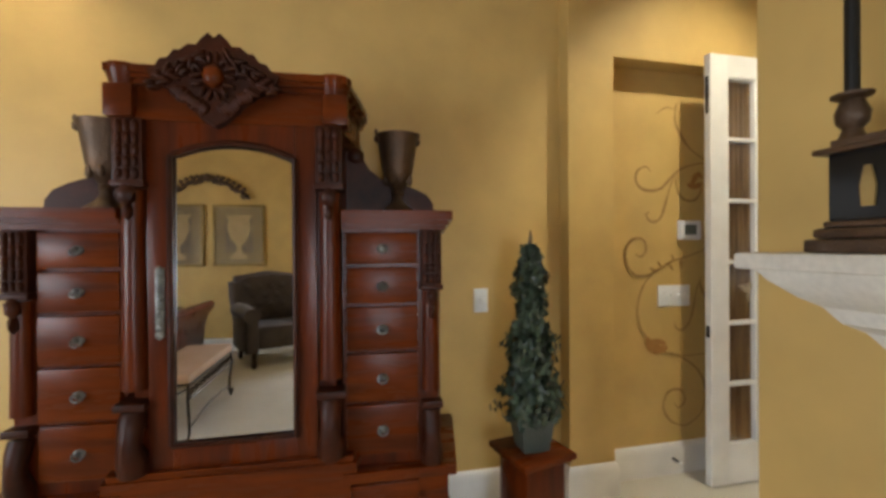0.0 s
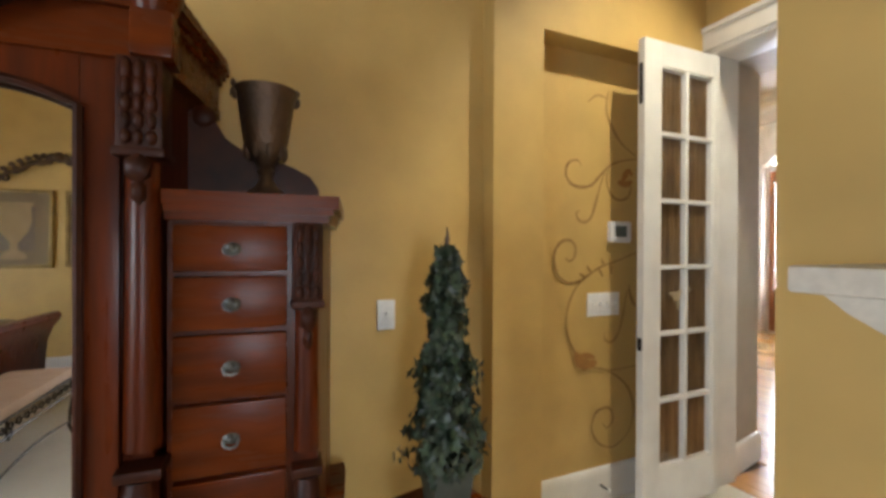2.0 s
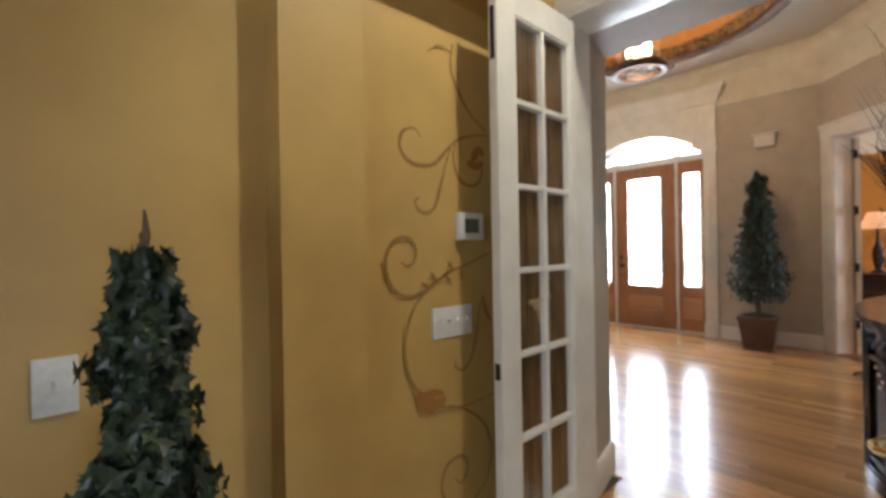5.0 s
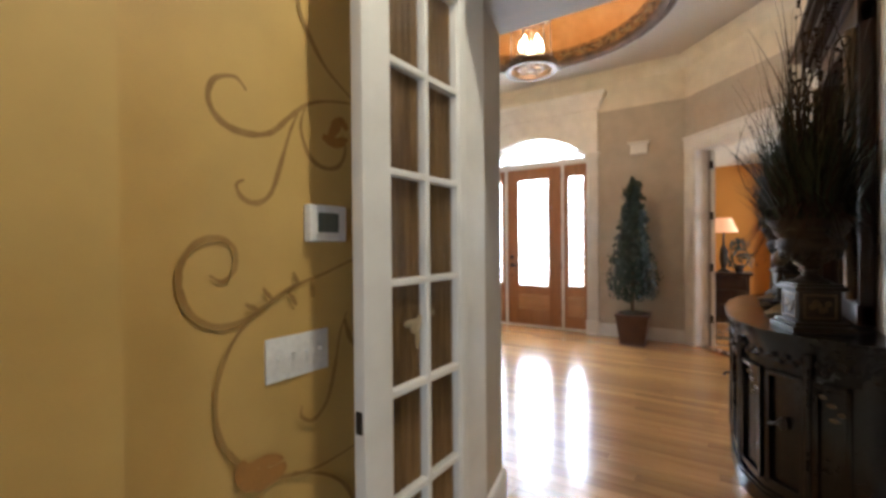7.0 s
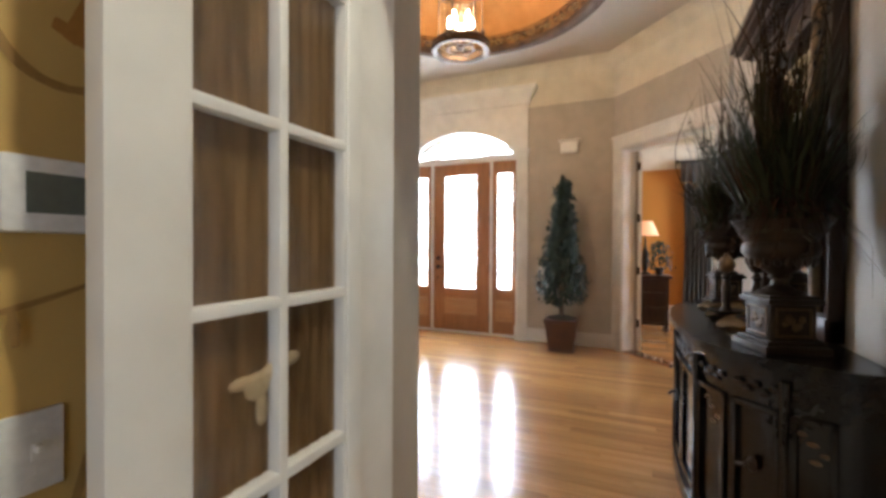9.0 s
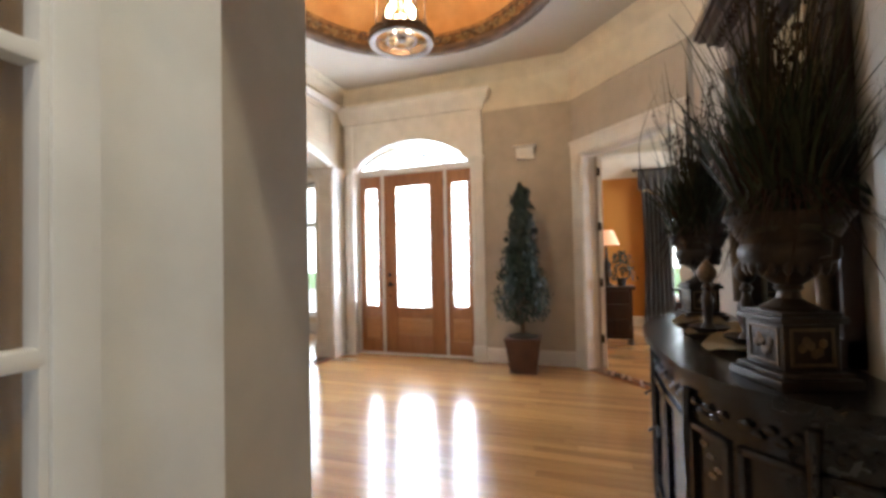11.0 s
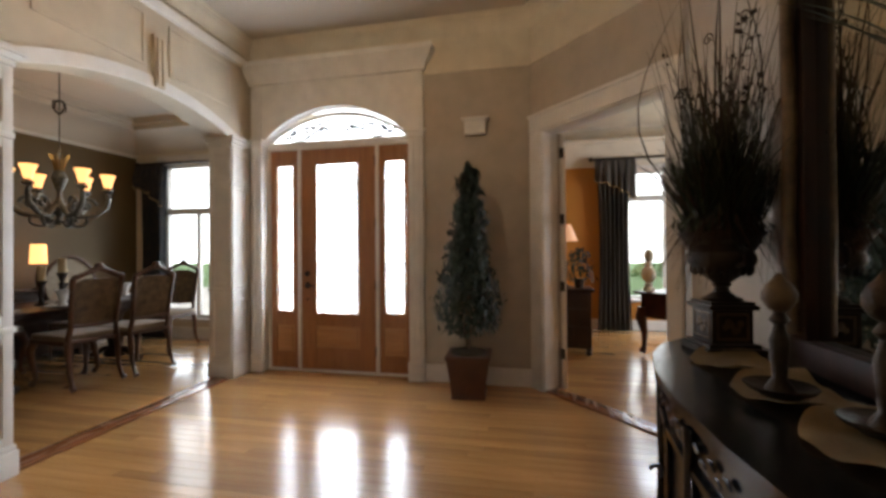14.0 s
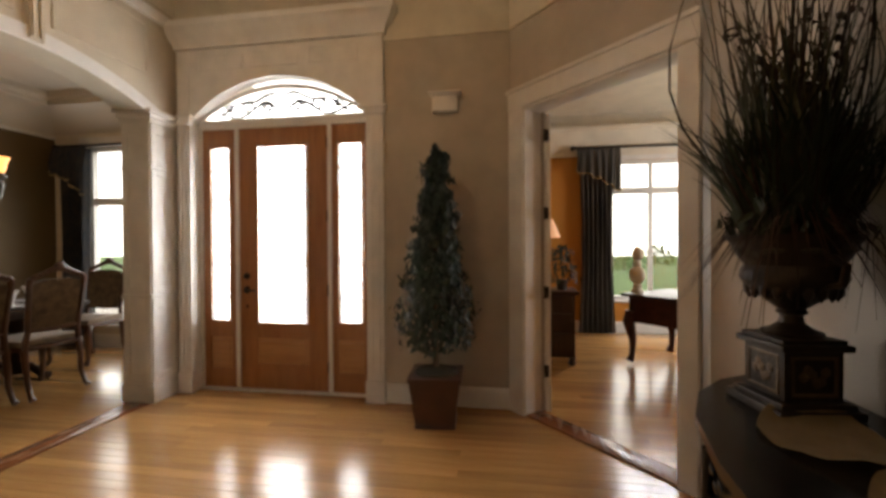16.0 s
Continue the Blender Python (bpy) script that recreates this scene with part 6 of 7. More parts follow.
def console_urn(x, y, ang, seed, tall, back):
    """An urn on a square pedestal, with a dried arrangement; no stem goes further back than the wall."""
    u = thing("urn_arrangement", "bronze urn on a square pedestal filled with dried grasses and pods", "urn", pose(x, y, 0.87, 0, 0, ang), "pair of console urns")
    part("pedestal_foot", box(B(), -0.118, -0.118, 0.0, 0.118, 0.118, 0.028, bev=0.006), DARKBRONZE, u)
    part("pedestal_step", box(B(), -0.104, -0.104, 0.028, 0.104, 0.104, 0.045, bev=0.007), DARKBRONZE, u)
    part("pedestal_cap", box(B(), -0.10, -0.10, 0.185, 0.10, 0.10, 0.205, bev=0.007), DARKBRONZE, u)
    part("pedestal_neck", box(B(), -0.088, -0.088, 0.205, 0.088, 0.088, 0.218, bev=0.004), DARKBRONZE, u)
    bm = box(B(), -0.082, -0.082, 0.045, 0.082, 0.082, 0.185, bev=0.005)
    ped = part("pedestal", bm, DARKBRONZE, u)
    for k in range(4):
        m = pose(0, 0, 0, 0, 0, 90 * k)
        bm = B()
        for a, b, c, d in ((-0.064, 0.06, -0.055, 0.172), (0.055, 0.06, 0.064, 0.172), (-0.064, 0.06, 0.064, 0.069), (-0.064, 0.163, 0.064, 0.172)):
            box(bm, a, -0.086, b, c, -0.080, d, m, 0.002)
        for i in range(6):
            blob(bm, (-0.03 + 0.012 * i, -0.084, 0.115 + 0.02 * math.sin(i * 1.4)), (0.014, 0.006, 0.016), m, 1)
        part("relief_panel", bm, AGEDGILT, ped, "worn gilt relief")
    bm = lathe(B(), [(0.075, 0.218), (0.078, 0.228), (0.055, 0.238), (0.032, 0.255), (0.028, 0.275), (0.040, 0.285), (0.034, 0.295), (0.06, 0.315), (0.105, 0.345), (0.13, 0.385), (0.128, 0.41), (0.118, 0.425), (0.135, 0.45), (0.15, 0.485), (0.165, 0.50), (0.168, 0.512), (0.15, 0.512), (0.12, 0.45), (0, 0.44)], 32)
    bowl = part("bowl", bm, DARKBRONZE, u)
    for k in range(20):
        a = k * 6.283 / 20
        part("gadroon", blob(B(), (0.105 * math.cos(a), 0.105 * math.sin(a), 0.358), (0.016, 0.016, 0.035), sub=1), DARKBRONZE, bowl)
    for s in (-1, 1):
        part("handle", tube(B(), [(s * 0.12, 0, 0.37), (s * 0.17, 0, 0.38), (s * 0.18, 0, 0.43), (s * 0.14, 0, 0.45)], 0.010, 8), DARKBRONZE, u)
    part("moss", blob(B(), (0, 0, 0.47), (0.15, 0.15, 0.05)), SOIL, u, "dark moss filling")
    lift = pose(0, 0, 0.49)

    def keep(bm):
        inv = pose(x, y, 0.87, 0, 0, ang)
        for v in bm.verts:
            v.co = lift @ v.co
            w = inv @ v.co
            if w.y < back:
                w.y = back + (back - w.y) * 0.12
                v.co = inv.inverted() @ w
        return bm

    part("tall_grass", keep(blades(B(), 210, seed, 0.09, tall * 0.80, 0.27, 0.0046, 0.25)), GRASS, u, "olive and straw grass blades", False)
    part("reeds", keep(blades(B(), 60, seed + 1, 0.06, tall * 1.10, 0.20, 0.0058, 0.1)), REED, u, "dark brown reeds", False)
    part("seed_pod_spray", keep(pods(B(), 16, seed + 2, tall * 0.42, tall * 1.05, 0.42)), REED, u, "knobbly dark seed stems with curled tips")
    part("fern_mound", keep(blades(B(), 460, seed + 7, 0.12, 0.44, 0.50, 0.0085, 0.5)), FERN, u, "dense dark green fern blades", False)
    part("drooping_grass", keep(blades(B(), 300, seed + 3, 0.10, 0.34, 0.80, 0.0035, -0.1)), TASSEL, u, "feathery brown grass", False)
    droop = blades(B(), 260, seed + 4, 0.10, 0.24, 0.95, 0.0032, 0.6)
    for v in droop.verts:
        r = math.hypot(v.co.x, v.co.y)
        if r > 0.14:
            v.co.z -= (r - 0.14) * 1.7
    part("tassels", keep(droop), TASSEL, u, "hanging brown tassels", False)
    part("leaf_sprays", keep(leaf_cone(B(), 260, 0.19, 0.08, 0.0, 0.34, 0.030, seed + 5, 0, False)), FERN, u, "small green leaves", False)
    part("flower_head", keep(leaf_cone(B(), 70, 0.15, 0.10, 0.0, 0.07, 0.026, seed + 6, 0, False)), TASSEL, u, "dried brown blossoms", False)


console_urn(4.0, 1.075, 18, 21, 1.0, 0.85)
console_urn(5.45, 1.035, 8, 41, 1.05, 0.85)

mr = thing("console_mirror", "tall dark carved mirror with a deep cornice standing behind the urns", "mirror", pose(4.70, 0.822, 0.88))
bm = B()
for s in (-1, 1):
    box(bm, s * 0.50 - 0.06, 0.0, 0.0, s * 0.50 + 0.06, 0.06, 1.52, bev=0.006)
box(bm, -0.56, 0.0, 0.0, 0.56, 0.07, 0.10, bev=0.008)
box(bm, -0.56, 0.0, 1.42, 0.56, 0.07, 1.56, bev=0.008)
part("frame", bm, ESPRESSO, mr, "dark walnut frame")
for s in (-1, 1):
    bm = tube(B(), [(s * 0.49, 0.07, 0.12), (s * 0.49, 0.085, 0.5), (s * 0.49, 0.075, 0.9), (s * 0.49, 0.085, 1.2), (s * 0.49, 0.075, 1.42)], [0.03, 0.022, 0.028, 0.022, 0.03], 12)
    part("gilt_colonnette", bm, AGEDGILT, mr, "worn gilt colonnette")
bm = B()
for i, (g, z0, z1, dp) in enumerate(((0.0, 1.56, 1.60, 0.08), (0.03, 1.60, 1.63, 0.11), (0.07, 1.63, 1.67, 0.15), (0.10, 1.67, 1.70, 0.19), (0.13, 1.70, 1.74, 0.21))):
    box(bm, -0.58 - g, 0.0, z0, 0.58 + g, dp, z1, bev=0.008)
for k in range(24):
    box(bm, -0.60 + k * 0.05, 0.10, 1.60, -0.575 + k * 0.05, 0.135, 1.63, bev=0.003)
part("cornice", bm, ESPRESSO, mr, "deep dentilled cornice")
part("glass", box(B(), -0.45, 0.012, 0.09, 0.45, 0.02, 1.43), DIMMIRROR, mr, "dark antique mirror glass")

ru = thing("table_runner", "cream linen runner with a wavy edge lying on the console", "runner", pose(0, 0, 0.871))
bm = B()
n = 60
rows_ = []
for k in range(n + 1):
    x_ = 4.28 + 1.11 * k / n
    f_ = 1.09 + 0.14 * abs(math.sin(math.pi * (x_ - 4.28) / 0.37)) ** 0.6
    fold = 0.03 * abs(math.cos(math.pi * (x_ - 4.28) / 0.37)) ** 6
    rows_.append([bm.verts.new((x_, y_, 0.003 + fold + 0.009 * (0.5 + 0.5 * math.sin(k * 0.9 + y_ * 30)))) for y_ in (0.95, 1.02, 1.07, 1.07 + (f_ - 1.07) * 0.6, f_)])
for a, b in zip(rows_, rows_[1:]):
    for q in range(4):
        bm.faces.new((a[q], a[q + 1], b[q + 1], b[q]))
bmesh.ops.solidify(bm, geom=bm.faces[:], thickness=0.003)
part("cloth", bm, LINEN, ru)


def finial_stick(x, y, name, label, mat_, h):
    c = thing(name, label, "candlestick", pose(x, y, 0.886), "console ornaments")
    part("dish", lathe(B(), [(0, 0), (0.05, 0), (0.055, 0.006), (0.08, 0.018), (0.092, 0.03), (0.088, 0.032), (0.05, 0.018), (0, 0.014)], 24), DARKBRONZE, c, "shallow bronze dish")
    part("stem", lathe(B(), [(0.04, 0.012), (0.034, 0.025), (0.018, 0.05), (0.020, 0.08), (0.026, h * 0.45), (0.018, h * 0.52), (0.014, h * 0.58), (0.026, h * 0.62), (0.018, h * 0.66), (0.01, h * 0.70)], 16), DARKBRONZE, c)
    part("globe", lathe(B(), [(0.01, h * 0.68), (0.028, h * 0.71), (0.043, h * 0.78), (0.044, h * 0.84), (0.033, h * 0.91), (0.018, h * 0.95), (0.008, h), (0, h * 1.01)], 18), mat_, c, "carved bulb finial")


finial_stick(4.79, 1.13, "carved_finial", "tan carved finial on a bronze dish on the runner", AGEDGILT, 0.35)
finial_stick(4.53, 1.04, "carved_finial", "brown carved finial on a bronze dish on the runner", DARKBRONZE, 0.37)

# ---- foyer tree, chime, lantern ----
pt = thing("potted_topiary", "dark green cone topiary tree in an oxblood square pot", "potted tree", pose(7.28, 2.43, 0, 0, 0, 4))
bm = extr(B(), [(-0.14, -0.14), (0.14, -0.14), (0.14, 0.14), (-0.14, 0.14)], 0.36)
for v in bm.verts:
    if v.co.z > 0.3:
        v.co.x *= 1.35
        v.co.y *= 1.35
box(bm, -0.20, -0.20, 0.35, 0.20, 0.20, 0.385, bev=0.008)
box(bm, -0.15, -0.15, 0.0, 0.15, 0.15, 0.025, bev=0.005)
part("pot", bm, POTBROWN, pt, "oxblood tapered pot")
part("soil", lathe(B(), [(0, 0.384), (0.17, 0.384), (0.16, 0.40), (0.08, 0.42), (0, 0.425)], 16), SOIL, pt)
bm = tube(B(), [(0, 0, 0.38), (0.012, 0.01, 0.6), (-0.008, 0, 1.0), (0.006, 0, 1.6), (0, 0, 2.10)], [0.028, 0.024, 0.02, 0.012, 0.003], 8)
rnd = random.Random(8)
for k in range(26):
    a, z = rnd.random() * 6.283, 0.5 + 1.4 * k / 26
    r = 0.24 * (2.1 - z) / 1.5
    tube(bm, [(0, 0, z), (r * 0.5 * math.cos(a), r * 0.5 * math.sin(a), z + 0.05), (r * math.cos(a), r * math.sin(a), z + 0.07)], [0.008, 0.005, 0.002], 5)
part("trunk", bm, STEM, pt)
bm = leaf_cone(B(), 3300, 0.315, 0.035, 0.56, 2.06, 0.034, 14, 0, False, 0.075)
leaf_cone(bm, 1700, 0.23, 0.02, 0.60, 2.0, 0.036, 15, 0, False, 0.03)
leaf_cone(bm, 40, 0.03, 0.008, 2.0, 2.12, 0.03, 17, 0, False)
part("foliage", bm, LEAFB, pt, "dense dark leaves", False)

ch = thing("door_chime", "white door chime box with a moulded top on the wall", "door chime", pose(7.62, 2.405, 2.46))
part("box", box(B(), -0.055, -0.105, 0.0, 0.0, 0.105, 0.13, bev=0.004), TRIM, ch)
bm = box(B(), -0.07, -0.12, 0.128, 0.0, 0.12, 0.145, bev=0.005)
box(bm, -0.085, -0.135, 0.143, 0.0, 0.135, 0.16, bev=0.005)
part("cap", bm, TRIM, ch)

la = thing("hanging_lantern", "round wrought iron lantern with lit candle bulbs in a glass cylinder", "lantern", pose(5.6, 3.1, 3.05))
part("lower_ring", sweep(B(), [(0.24 * math.cos(k * 6.2832 / 40), 0.24 * math.sin(k * 6.2832 / 40)) for k in range(40)], [(-0.03, 0.012), (-0.01, 0.0), (0.022, 0.0), (0.03, 0.018), (0.018, 0.05), (0.026, 0.07), (0.01, 0.085), (-0.018, 0.08)], True), BRONZE, la)
part("inner_ring", sweep(B(), [(0.12 * math.cos(k * 6.2832 / 32), 0.12 * math.sin(k * 6.2832 / 32)) for k in range(32)], [(-0.008, 0.02), (0.008, 0.02), (0.008, 0.035), (-0.008, 0.035)], True), BRONZE, la)
part("upper_ring", sweep(B(), [(0.20 * math.cos(k * 6.2832 / 40), 0.20 * math.sin(k * 6.2832 / 40)) for k in range(40)], [(-0.012, 0.54), (0.016, 0.54), (0.016, 0.585), (-0.012, 0.585)], True), BRONZE, la)
gl = part("glass_cylinder", lathe(B(), [(0.185, 0.09), (0.185, 0.54), (0.180, 0.54), (0.180, 0.09), (0.185, 0.09)], 36, caps=False), RIPPLE, la, "rippled clear glass cylinder")
gl.visible_shadow = False
for k in range(6):
    a = k * 1.0472
    c, s = math.cos(a), math.sin(a)
    part("upright", tube(B(), [(0.235 * c, 0.235 * s, 0.07), (0.205 * c, 0.205 * s, 0.16), (0.20 * c, 0.20 * s, 0.34), (0.20 * c, 0.20 * s, 0.55)], 0.009, 6), BRONZE, la)
    part("spoke", tube(B(), [(0.0, 0.0, 0.028), (0.22 * c, 0.22 * s, 0.028)], 0.006, 6), BRONZE, la)
    part("scroll", tube(B(), [((0.30 + 0.05 * (1 - q / 14) * math.cos(q * 0.6 + 2.5)) * c, (0.30 + 0.05 * (1 - q / 14) * math.cos(q * 0.6 + 2.5)) * s, 0.06 + 0.05 * (1 - q / 14) * math.sin(q * 0.6 + 2.5)) for q in range(12)], 0.008, 6), BRONZE, la)
    part("crown_strap", tube(B(), [(0.20 * c, 0.20 * s, 0.57), (0.13 * c, 0.13 * s, 0.66), (0.015 * c, 0.015 * s, 0.72)], 0.008, 6), BRONZE, la)
part("hub", lathe(B(), [(0, 0.02), (0.035, 0.03), (0.045, 0.06), (0.025, 0.10), (0.012, 0.14), (0.012, 0.72), (0.03, 0.74), (0.0, 0.76)], 12), BRONZE, la)
for k in range(5):
    a = 0.4 + k * 1.2566
    c, s = 0.105 * math.cos(a), 0.105 * math.sin(a)
    part("arm", tube(B(), [(0, 0, 0.12), (c * 0.6, s * 0.6, 0.09), (c, s, 0.12)], 0.007, 6), BRONZE, la)
    cd = part("candle_sleeve", lathe(B(), [(0.022, 0.12), (0.016, 0.13), (0.014, 0.14), (0.014, 0.23), (0, 0.23)], 10, pose(c, s, 0)), WAX, la, "ivory candle sleeve")
    part("bulb", lathe(B(), [(0.008, 0.23), (0.022, 0.26), (0.021, 0.29), (0.008, 0.335), (0, 0.35)], 10, pose(c, s, 0)), BULB, cd, "glowing candle bulb")
part("hanging_rod", tube(B(), [(0, 0, 0.74), (0, 0, 1.06)], 0.008, 8), BRONZE, la)
part("ceiling_canopy", lathe(B(), [(0.0, 1.02), (0.05, 1.035), (0.065, 1.06), (0.06, 1.072), (0, 1.074)], 16), BRONZE, la)

# ---- dining room ----
tb = thing("dining_table", "dark carved dining table with heavy pedestal legs", "dining table", pose(7.05, 6.95, 0))
bm = box(B(), -0.95, -0.50, 0.725, 1.05, 0.50, 0.765, bev=0.012)
box(bm, -0.90, -0.45, 0.66, 1.0, 0.45, 0.725, bev=0.006)
part("tabletop", bm, ESPRESSO, tb)
for x_ in (-0.6, 0.7):
    part("pedestal", lathe(B(), [(0.0, 0.05), (0.12, 0.05), (0.13, 0.10), (0.07, 0.16), (0.10, 0.30), (0.12, 0.40), (0.07, 0.48), (0.09, 0.56), (0.14, 0.64), (0, 0.66)], 16, pose(x_, 0, 0)), ESPRESSO, tb)
    for s in (-1, 1):
        part("foot", tube(B(), [(x_, 0, 0.14), (x_, s * 0.18, 0.12), (x_, s * 0.30, 0.05), (x_, s * 0.38, 0.04)], [0.05, 0.04, 0.035, 0.04], 8), ESPRESSO, tb)


def dining_chair(m):
    c = thing("dining_chair", "carved dark wood dining chair with a floral tapestry back", "chair", m, "chairs round the table")
    bm = box(B(), -0.235, -0.02, 0.41, 0.235, 0.46, 0.45, bev=0.01)
    part("seat_frame", bm, CHAIRWOOD, c)
    part("seat", box(B(), -0.225, 0.0, 0.445, 0.225, 0.45, 0.50, bev=0.022), SEATFAB, c, "pale damask seat")
    bm = extr(B(), [(-0.165, 0.0), (0.165, 0.0), (0.185, 0.40), (0.10, 0.43), (-0.10, 0.43), (-0.185, 0.40)], 0.03, pose(0, 0.012, 0.58, 8) @ face_y(0, 0.0, 0))
    part("back_panel", bm, UPHOL, c, "floral tapestry back")
    bm = B()
    bk = pose(0, 0.0, 0.45, 8)
    for s in (-1, 1):
        tube(bm, [(s * 0.20, 0, 0.0), (s * 0.185, 0, 0.13), (s * 0.205, 0, 0.50), (s * 0.20, 0, 0.57)], [0.024, 0.02, 0.02, 0.024], 8, bk)
        tube(bm, [(s * 0.20, 0, 0.57), (s * 0.13, 0, 0.60), (s * 0.05, 0, 0.64), (0, 0, 0.655)], [0.024, 0.022, 0.026, 0.03], 8, bk)
        for k in range(5):
            blob(bm, (s * (0.035 + 0.035 * k), -0.012, 0.64 - 0.012 * k), (0.022, 0.022, 0.018), bk, 1)
    tube(bm, [(-0.185, 0, 0.13), (0, 0, 0.12), (0.185, 0, 0.13)], 0.018, 8, bk)
    blob(bm, (0, 0, 0.675), (0.045, 0.025, 0.035), bk)
    part("back_frame", bm, CHAIRWOOD, c, "carved crest and stiles")
    for s in (-1, 1):
        bm = tube(B(), [(s * 0.20, 0.0, 0.45), (s * 0.205, -0.02, 0.30), (s * 0.20, -0.03, 0.16), (s * 0.205, -0.07, 0.05), (s * 0.21, -0.10, 0.02)], [0.028, 0.024, 0.02, 0.018, 0.024], 8)
        part("leg", bm, CHAIRWOOD, c)
        bm = tube(B(), [(s * 0.205, 0.42, 0.43), (s * 0.225, 0.46, 0.34), (s * 0.21, 0.44, 0.20), (s * 0.20, 0.43, 0.08), (s * 0.21, 0.47, 0.022)], [0.034, 0.032, 0.022, 0.018, 0.026], 8)
        part("leg", bm, CHAIRWOOD, c)
    return c


c0 = dining_chair(pose(6.84, 6.16, 0, 0, 0, -6) @ Matrix.Diagonal((1.12, 1.08, 1.06, 1)))
copy_thing(c0, pose(7.38, 6.05, 0, 0, 0, -4))
copy_thing(c0, pose(8.62, 6.85, 0, 0, 0, 96))
copy_thing(c0, pose(6.75, 7.78, 0, 0, 0, 180))
wc = thing("round_back_chair", "pale cane chair with a round woven back", "chair", pose(7.72, 7.62, 0, 0, 0, 172))
part("seat", box(B(), -0.24, 0.0, 0.42, 0.24, 0.45, 0.47, bev=0.02), SEATFAB, wc)
part("back", extr(B(), [(0.27 * math.cos(k * 0.2618), 0.34 * math.sin(k * 0.2618)) for k in range(24)], 0.025, pose(0, 0.02, 0.92, 6) @ face_y(0, 0, 0)), WICKER, wc, "woven cane back")
part("back_rim", tube(B(), [(0.28 * math.cos(k * 0.2618), 0.0, 0.92 + 0.35 * math.sin(k * 0.2618)) for k in range(25)], 0.018, 8, pose(0, 0.0, 0.0)), CHAIRWOOD, wc)
for s in (-1, 1):
    for y in (0.02, 0.42):
        part("leg", tube(B(), [(s * 0.21, y, 0.44), (s * 0.22, y, 0.0)], [0.022, 0.016], 8), CHAIRWOOD, wc)
rnd = random.Random(2)
for x_, y_ in ((6.35, 6.62), (6.90, 6.62), (7.45, 6.62), (6.75, 7.28), (7.55, 7.28), (7.88, 6.95)):
    pl = thing("place_setting", "white china plate with a folded white napkin on the table", "plate", pose(x_, y_, 0.766), "place settings")
    part("plate", lathe(B(), [(0, 0), (0.08, 0), (0.10, 0.008), (0.14, 0.018), (0.14, 0.022), (0.09, 0.012), (0, 0.010)], 24), CERAMIC, pl)
    part("napkin", lathe(B(), [(0.045, 0.012), (0.03, 0.05), (0.05, 0.12), (0.075, 0.17), (0.03, 0.15), (0, 0.12)], 12), CERAMIC, pl, "folded white napkin")
for x_, y_, h in ((6.95, 6.98, 0.26), (7.10, 6.90, 0.34), (7.20, 7.02, 0.22)):
    cs = thing("pillar_candle", "ivory pillar candle on a dark turned stand", "candle", pose(x_, y_, 0.766), "table candles")
    part("stand", lathe(B(), [(0, 0), (0.06, 0), (0.062, 0.012), (0.03, 0.03), (0.018, 0.06), (0.028, h * 0.5), (0.016, h * 0.7), (0.05, h - 0.01), (0.05, h), (0, h)], 16), IRON, cs, "dark turned stand")
    part("candle", lathe(B(), [(0.036, h), (0.037, h + 0.15), (0.03, h + 0.155), (0, h + 0.148)], 16), WAX, cs)
sb = thing("sideboard", "dark wood sideboard against the olive wall", "sideboard", pose(7.35, 7.88, 0))
part("body", box(B(), -0.62, -0.19, 0.08, 0.62, 0.19, 0.84, bev=0.006), ESPRESSO, sb)
part("top", box(B(), -0.65, -0.20, 0.84, 0.65, 0.195, 0.87, bev=0.006), ESPRESSO, sb)
for x_ in (-0.41, 0, 0.41):
    part("door", box(B(), x_ - 0.19, -0.20, 0.14, x_ + 0.19, -0.188, 0.80, bev=0.005), ESPRESSO, sb)
for x_ in (-0.58, 0.58):
    part("foot", box(B(), x_ - 0.04, -0.18, 0.0, x_ + 0.04, 0.18, 0.08, bev=0.006), ESPRESSO, sb)
sl = thing("buffet_lamp", "small lit lamp with an amber shade on the sideboard", "lamp", pose(7.52, 7.85, 0.87))
part("base", lathe(B(), [(0, 0), (0.06, 0), (0.06, 0.015), (0.02, 0.04), (0.03, 0.15), (0.015, 0.28), (0, 0.30)], 14), IRON, sl)
part("shade", lathe(B(), [(0.085, 0.32), (0.075, 0.56), (0.073, 0.56), (0.083, 0.32)], 20, caps=False), SHADE, sl, "glowing amber shade")

cl = thing("dining_chandelier", "scrolled iron chandelier with lit amber glass shades", "chandelier", pose(7.10, 6.94, 1.62))
part("stem", lathe(B(), [(0, 0), (0.03, 0.01), (0.045, 0.05), (0.02, 0.09), (0.05, 0.14), (0.07, 0.20), (0.03, 0.28), (0.018, 0.36), (0.05, 0.44), (0.075, 0.52), (0.04, 0.60), (0.015, 0.66), (0.012, 0.80), (0, 0.80)], 16), PEWTER, cl, "mottled pewter baluster")
bm = B()
for k in range(10):
    a = k * 0.6283
    tube(bm, [(0.03 * math.cos(a), 0.03 * math.sin(a), 0.60), (0.05 * math.cos(a), 0.05 * math.sin(a), 0.70), (0.09 * math.cos(a), 0.09 * math.sin(a), 0.78)], [0.012, 0.012, 0.003], 5)
part("leaf_crown", bm, GOLDLEAF, cl, "gilt leaf crown")
